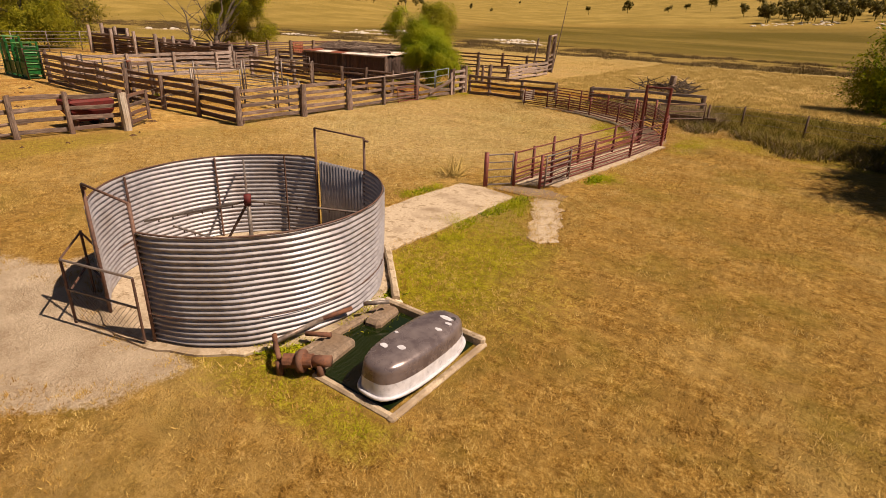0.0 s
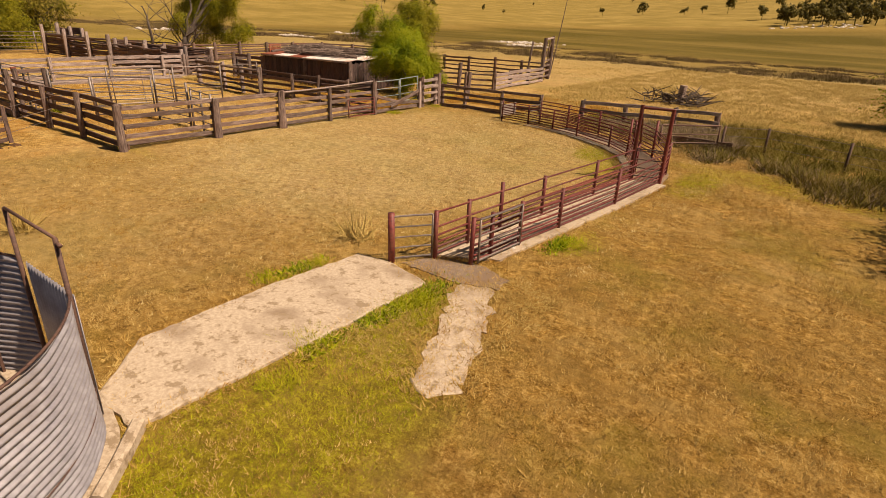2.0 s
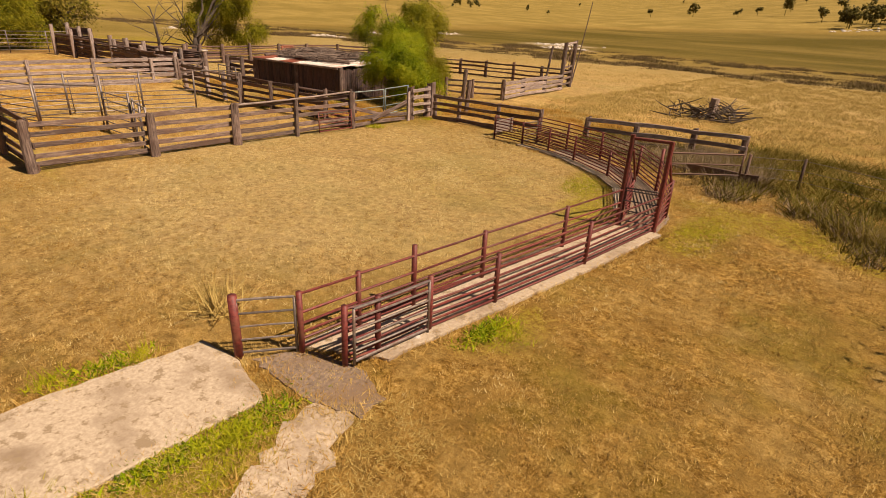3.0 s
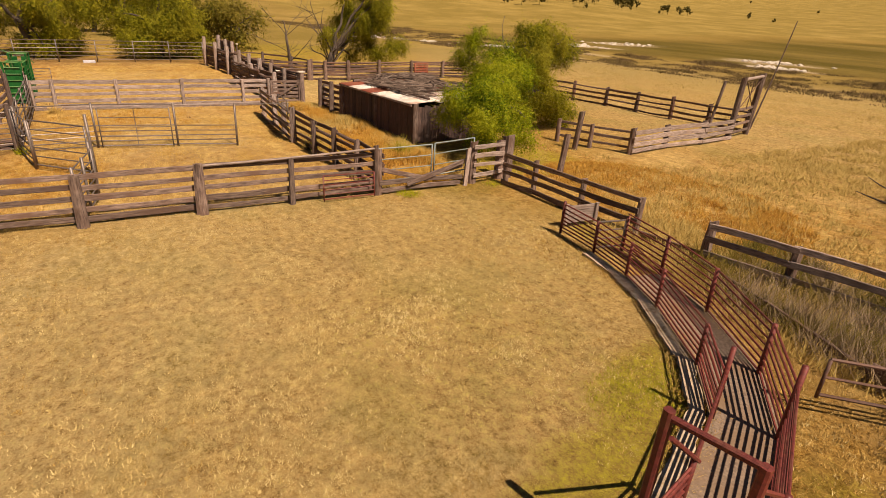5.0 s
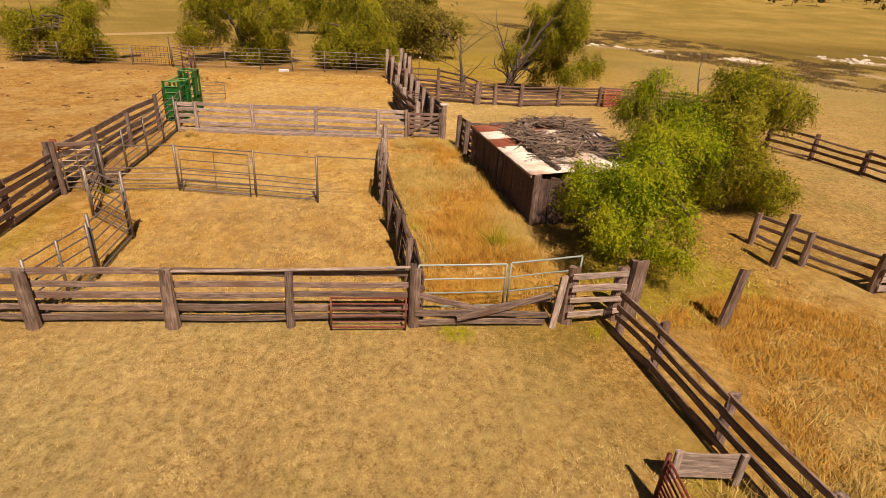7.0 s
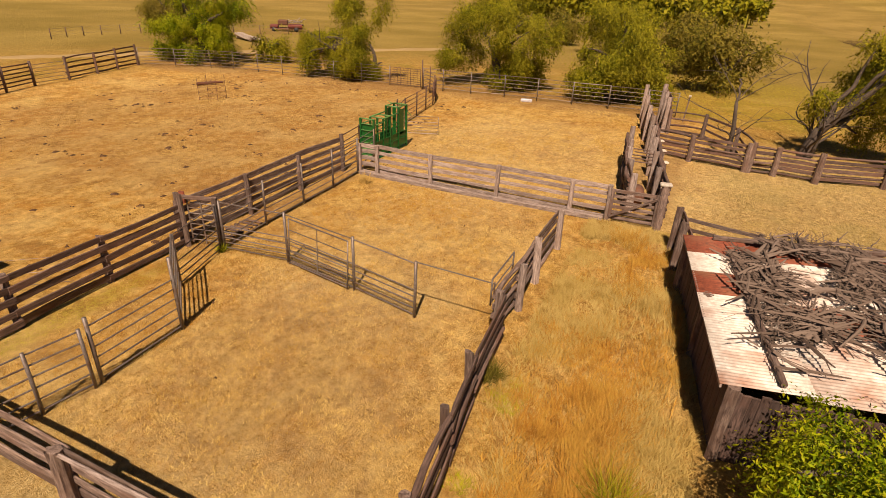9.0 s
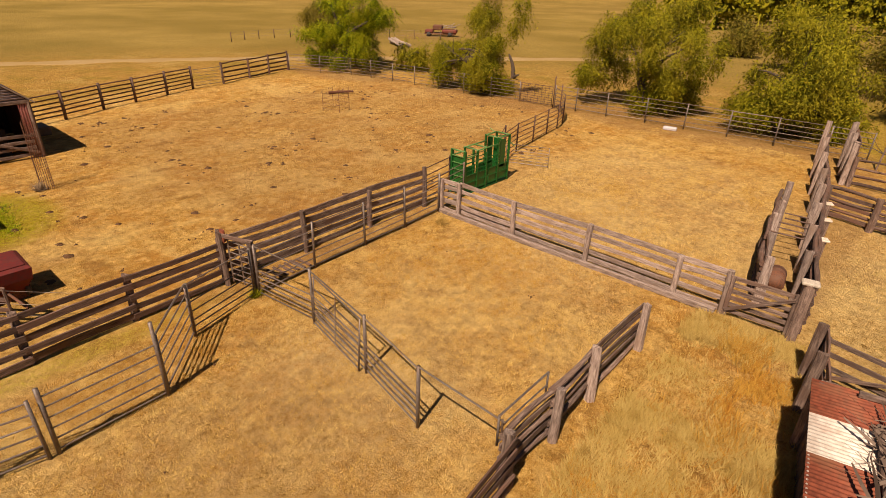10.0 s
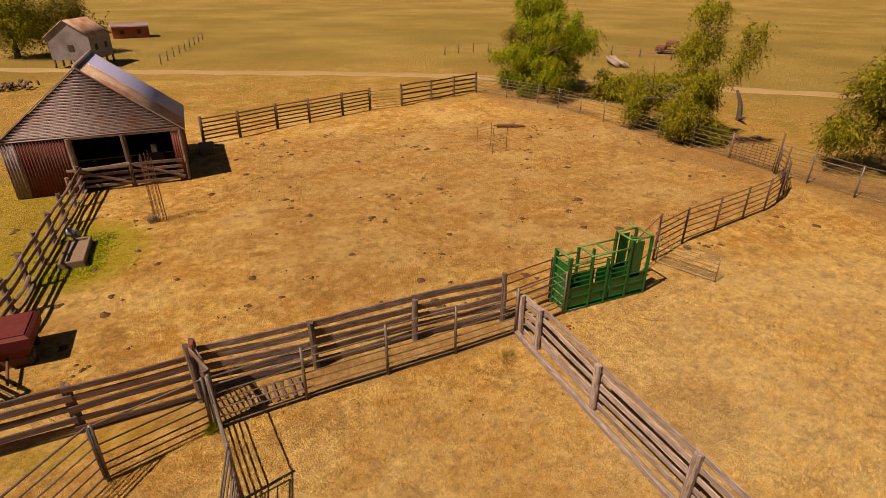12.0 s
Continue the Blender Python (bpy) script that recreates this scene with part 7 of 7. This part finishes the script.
# weed bushes
for i, (x, y, s, mt, lb) in enumerate(((-8.75, 14.6, 0.8, "grass_tall", "spindly dry bush on the paddock"), (-13.9, 10.3, 0.6, "grass_tall", "straw coloured weed bush on the paddock"), (-25.6, 1.6, 0.5, "twig", "dry weed inside the tree guard"), (-27.3, 15.75, 0.35, "leaf", "green vine on the race gate"), (-25.4, 25.6, 0.6, "weed", "green weed under the inner fence"), (-23.2, 28.6, 0.9, "leaf", "shrubby growth beside the hut"), (-35.2, 16.1, 0.5, "grass_gold", "golden tussock in the fence corner"), (-8.5, 30.9, 0.6, "twig", "dead thistle stalks behind the race"))):
    th = thing("weed_bush", (x, y, 0), lb, "bush", "weed bushes")
    rs = np.random.RandomState(50 + i)
    n = 110 if i == 0 else 260
    a, e = rs.uniform(0, 6.28, n), rs.uniform(0.25, 1.5, n)
    d = np.column_stack([np.cos(a) * np.cos(e), np.sin(a) * np.cos(e), np.sin(e)])
    ln = s * (0.5 + 0.7 * rs.rand(n))[:, None]
    sd = np.cross(d, rs.normal(size=(n, 3)))
    sd = sd / np.linalg.norm(sd, axis=1)[:, None] * 0.012
    o = np.array([x, y, 0.0]) + rs.normal(size=(n, 3)) * np.array([s * 0.15, s * 0.15, 0])
    v = np.stack([o - sd, o + sd, o + d * ln], 1).reshape(-1, 3)
    me = bpy.data.meshes.new("foliage")
    me.from_pydata(v.tolist(), [], np.arange(len(v)).reshape(-1, 3).tolist())
    me.materials.append(M[mt])
    hang("foliage", me, Matrix(), th)

# dung and clods on the yard
rg = random.Random(77)
v, f = [], []
for k in range(330):
    cx, cy = rg.uniform(-55, -20), rg.uniform(-10, 24.5)
    if (-27.8 < cx < -19.0 and cy < -2.6) or (cy > 13.5 and rg.random() < 0.8):
        continue
    big = rg.choice((0.05, 0.07, 0.1, 0.14, 0.2)) * (1.0 if cy < 13.5 else 0.5)
    for j in range(rg.choice((1, 1, 2, 3, 4))):
        x, y = cx + (rg.gauss(0, 1.6 * big) if j else 0), cy + (rg.gauss(0, 1.6 * big) if j else 0)
        sz = big * (1 if j == 0 else rg.uniform(0.25, 0.7))
        b0 = len(v)
        v.append((x, y, 0.045 + sz * 0.12))
        for q in range(9):
            r = sz * rg.uniform(0.6, 1.35)
            v.append((x + r * math.cos(q * 0.698), y + r * math.sin(q * 0.698), -0.01))
        f += [(b0, b0 + 1 + q, b0 + 1 + (q + 1) % 9) for q in range(9)]
tagged(new("dung_pats", mesh_of("dung_pats", v, f, M["dung"])), "dried dung and clods scattered over the yard", "dung", kind="stuff")

# ---- middle and far distance ----
th = thing("brush_heap", (-10.6, 43.5, 0), "heap of dead branches in long grass", "branches")
for k in range(90):
    a = rg.uniform(0, 6.28)
    p = (-10.6 + rg.uniform(-1.8, 1.8), 43.5 + rg.uniform(-1, 1), rg.uniform(0, 0.5))
    rod("branch", p, (p[0] + 1.3 * math.cos(a), p[1] + 1.3 * math.sin(a), p[2] + rg.uniform(-0.1, 0.8)), 0.045, M["bark"], th, sides=5, r2=0.012, bend=0.12, steps=3)
rod("stump", (-10.2, 43.6, 0), (-10.1, 43.6, 1.15), 0.22, M["grey_timber"], th, "pale stump", sides=8, rough=0.15, steps=3)


def rocks(name, spots, label):
    v, f = [], []
    for x, y, s in spots:
        bm = bmesh.new()
        bmesh.ops.create_icosphere(bm, subdivisions=1, radius=s)
        z = float(height(np.array(x), np.array(y)))
        b0 = len(v)
        for w in bm.verts:
            c = w.co * (1 + 0.35 * noise.noise(w.co * 2 + Vector((x, y, 0))))
            v.append((x + c.x, y + c.y, z + c.z * 0.55))
        f += [tuple(b0 + q.index for q in p.verts) for p in bm.faces]
        bm.free()
    tagged(new(name, mesh_of(name, v, f, M["stone"])), label, "rocks", kind="stuff")


rocks("creek_rocks", [(rg.gauss(cx, sx), rg.gauss(cy, sy), rg.uniform(0.2, 0.75)) for cx, cy, sx, sy, n in ((-61, 117, 2.2, 2.0, 40), (-72, 132, 3, 3, 40), (-108, 114, 4, 3, 40), (-105, 66, 2, 5, 30), (-97, 84, 2, 2, 20), (-120, 140, 4, 5, 40)) for _ in range(n)], "pale boulders along the creek bed")
rocks("hill_rocks", [(rg.uniform(-50, -12), rg.gauss(361, 7), rg.uniform(0.4, 1.3)) for _ in range(60)] + [(rg.uniform(4, 60), rg.gauss(350, 8), rg.uniform(0.4, 1.3)) for _ in range(60)], "pale rock outcrop under distant trees")


def cottage(at, turn, sx, sy, eave, ridge, stump, label, mats):
    th = thing("cottage", (*at, 0), label, "house", turn=turn)
    base = th.matrix_basis.copy()
    for ix in range(4):
        for iy in range(3):
            rod("stump", base @ Vector(((ix / 3 - 0.5) * sx * 0.95, (iy / 2 - 0.5) * sy * 0.95, -0.3)), base @ Vector(((ix / 3 - 0.5) * sx * 0.95, (iy / 2 - 0.5) * sy * 0.95, stump + 0.05)), 0.12, M["timber"], th)
    bm = bmesh.new()
    hw, hd = sx / 2, sy / 2
    pts = [(-hw, -hd, stump), (hw, -hd, stump), (hw, hd, stump), (-hw, hd, stump), (-hw, -hd, eave), (hw, -hd, eave), (hw, hd, eave), (-hw, hd, eave), (-hw, 0, ridge), (hw, 0, ridge)]
    vv = [bm.verts.new(p) for p in pts]
    for q in ((0, 1, 2, 3), (0, 4, 5, 1), (3, 2, 6, 7), (0, 3, 7, 8, 4), (1, 5, 9, 6, 2)):
        bm.faces.new([vv[i] for i in q])
    part("wall", bm, M[mats[0]], th, "", base)
    for s in (-1, 1):
        o = base @ Vector((-hw - 0.2, s * (hd + 0.3), eave - 0.12))
        w = base.to_3x3() @ Vector((sx + 0.4, 0, 0))
        h_ = base.to_3x3() @ Vector((0, -s * (hd + 0.3), ridge - eave + 0.2))
        sheet("roof", o, w, h_, 0.3, 0.03, M[mats[1]], th)
    for s in (-1, 1):
        block("window", (0.06, 0.6, 0.65), base @ Vector((s * (hw + 0.01), 0.1, (stump + eave) / 2 - 0.3)), M["dark_void"], th, "dark window opening", turn)
    for x in (-0.22, 0.24):
        for s in (-1, 1):
            wd = block("window", (0.6, 0.06, 0.65), base @ Vector((x * sx, s * (hd + 0.01), (stump + eave) / 2 - 0.3)), M["dark_void"], th, "dark window", turn)
            wd["label"] = "dark window opening"
    return th


cottage((-17.0, -51.0), 72, 5.2, 4.4, 3.4, 5.0, 0.9, "small grey cottage on stumps with rusty roof", ("pale_board", "roof_iron"))
cottage((-19.8, -83.0), 8, 5.4, 4.0, 1.9, 2.2, 0.0, "low rusty tin shed in the far paddock", ("rust_iron", "gable_iron"))
tree((-8.5, -60), 8.5, crown(90, 14, 4, 4, 2, 7, 1.1, 1.7), 14000, 0.28, "large green tree behind the cottage", "leaf", 0.3, 90, 0.4, 6, group="paddock trees")
tree((-13, -64), 8, crown(91, 14, 4, 4, 2, 6.6, 1.1, 1.7), 14000, 0.28, "green tree beside the cottage", "leaf_olive", 0.3, 91, 0.4, 6, group="paddock trees")
th = thing("firewood_heap", (-12.5, -36.5, 0), "stacked heap of split firewood", "firewood")
for k in range(46):
    x, y = -12.5 + rg.uniform(-2.4, 2.4), -36.5 + rg.uniform(-0.8, 0.8)
    rod("billet", (x, y, rg.uniform(0.1, 0.75)), (x + rg.uniform(-0.3, 0.3), y + rg.uniform(0.3, 0.8), rg.uniform(0.1, 0.75)), 0.1, M["timber"], th, sides=6)
# log pile and wrecked ute
th = thing("log_pile", (-76.5, -28, 0), "pile of pale logs beyond the fence", "logs")
for k in range(9):
    rod("log", (-77.5 + 0.2 * k, -30 + rg.uniform(-0.4, 0.4), 0.2 + 0.25 * (k % 3)), (-75.7 + 0.15 * k, -26 + rg.uniform(-0.5, 0.5), 0.25 + 0.2 * (k % 2)), 0.17, M["dead_wood"], th, sides=7, rough=0.1, steps=3, bend=0.1)
car = thing("wrecked_ute", (-90, -33.5, 0), "dark red wrecked utility loaded with branches", "vehicle", turn=35)
cb = car.matrix_basis.copy()
for nm, size, at, mt in (("cab", (1.7, 1.5, 0.75), (0.2, 0, 0.95), "rust"), ("bonnet", (1.7, 1.3, 0.5), (0, -1.4, 0.5), "shed_iron"), ("tray", (1.8, 2.4, 0.5), (0, 1.9, 0.55), "shed_iron"), ("chassis", (1.5, 5.0, 0.25), (0, 0.4, 0.3), "rust")):
    block(nm, size, cb @ Vector(at), M[mt], car, turn=35, bevel=0.12)
for x in (-0.85, 0.85):
    for y in (-1.4, 2.0):
        a, b = cb @ Vector((x - 0.1, y, 0.33)), cb @ Vector((x + 0.1, y, 0.33))
        rod("wheel", a, b, 0.34, M["rubber"], car, sides=14)
for k in range(18):
    p = cb @ Vector((rg.uniform(-0.9, 0.9), rg.uniform(0.6, 3.0), rg.uniform(1.1, 1.7)))
    rod("branch", p, p + Vector((rg.uniform(-1.6, 1.6), rg.uniform(-1.6, 1.6), rg.uniform(-0.1, 0.5))), 0.06, M["dead_wood"], car, sides=5)
th = thing("dead_stump", (-66, -2.0, 0), "split dead stump beside the boundary tree", "stump")
rod("trunk", (-66, -2.0, -0.1), (-65.6, -2.4, 2.2), 0.28, M["bark"], th, sides=8, r2=0.1, rough=0.2, steps=5, bend=0.2)
rod("root", (-65.8, -1.8, 0.2), (-64.9, -0.6, 0.6), 0.16, M["bark"], th, sides=7, r2=0.05, rough=0.2, steps=3)
th = thing("white_slab", (-57.4, 16.6, 0), "white block lying under the boundary panels", "block")
block("block", (0.35, 0.85, 0.22), (-57.2, 16.75, 0), M["white_enamel"], th, bevel=0.04, turn=8)
th = pipe_fence([(-25.0 - 0.7 * i, -48.0 - 3.2 * i) for i in range(9)], "distant wire fence with dark droppers", 1.2, 3, "steel", 0.01, 0.06, 0.4, post_mat="dark_timber")
th = pipe_fence([(-60.0 - 2.4 * i, -44.0 - 0.9 * i + 0.2 * i * i) for i in range(12)], "far paddock wire fence in dry grass", 1.2, 3, "steel", 0.01, 0.06, 0.4, post_mat="dark_timber")
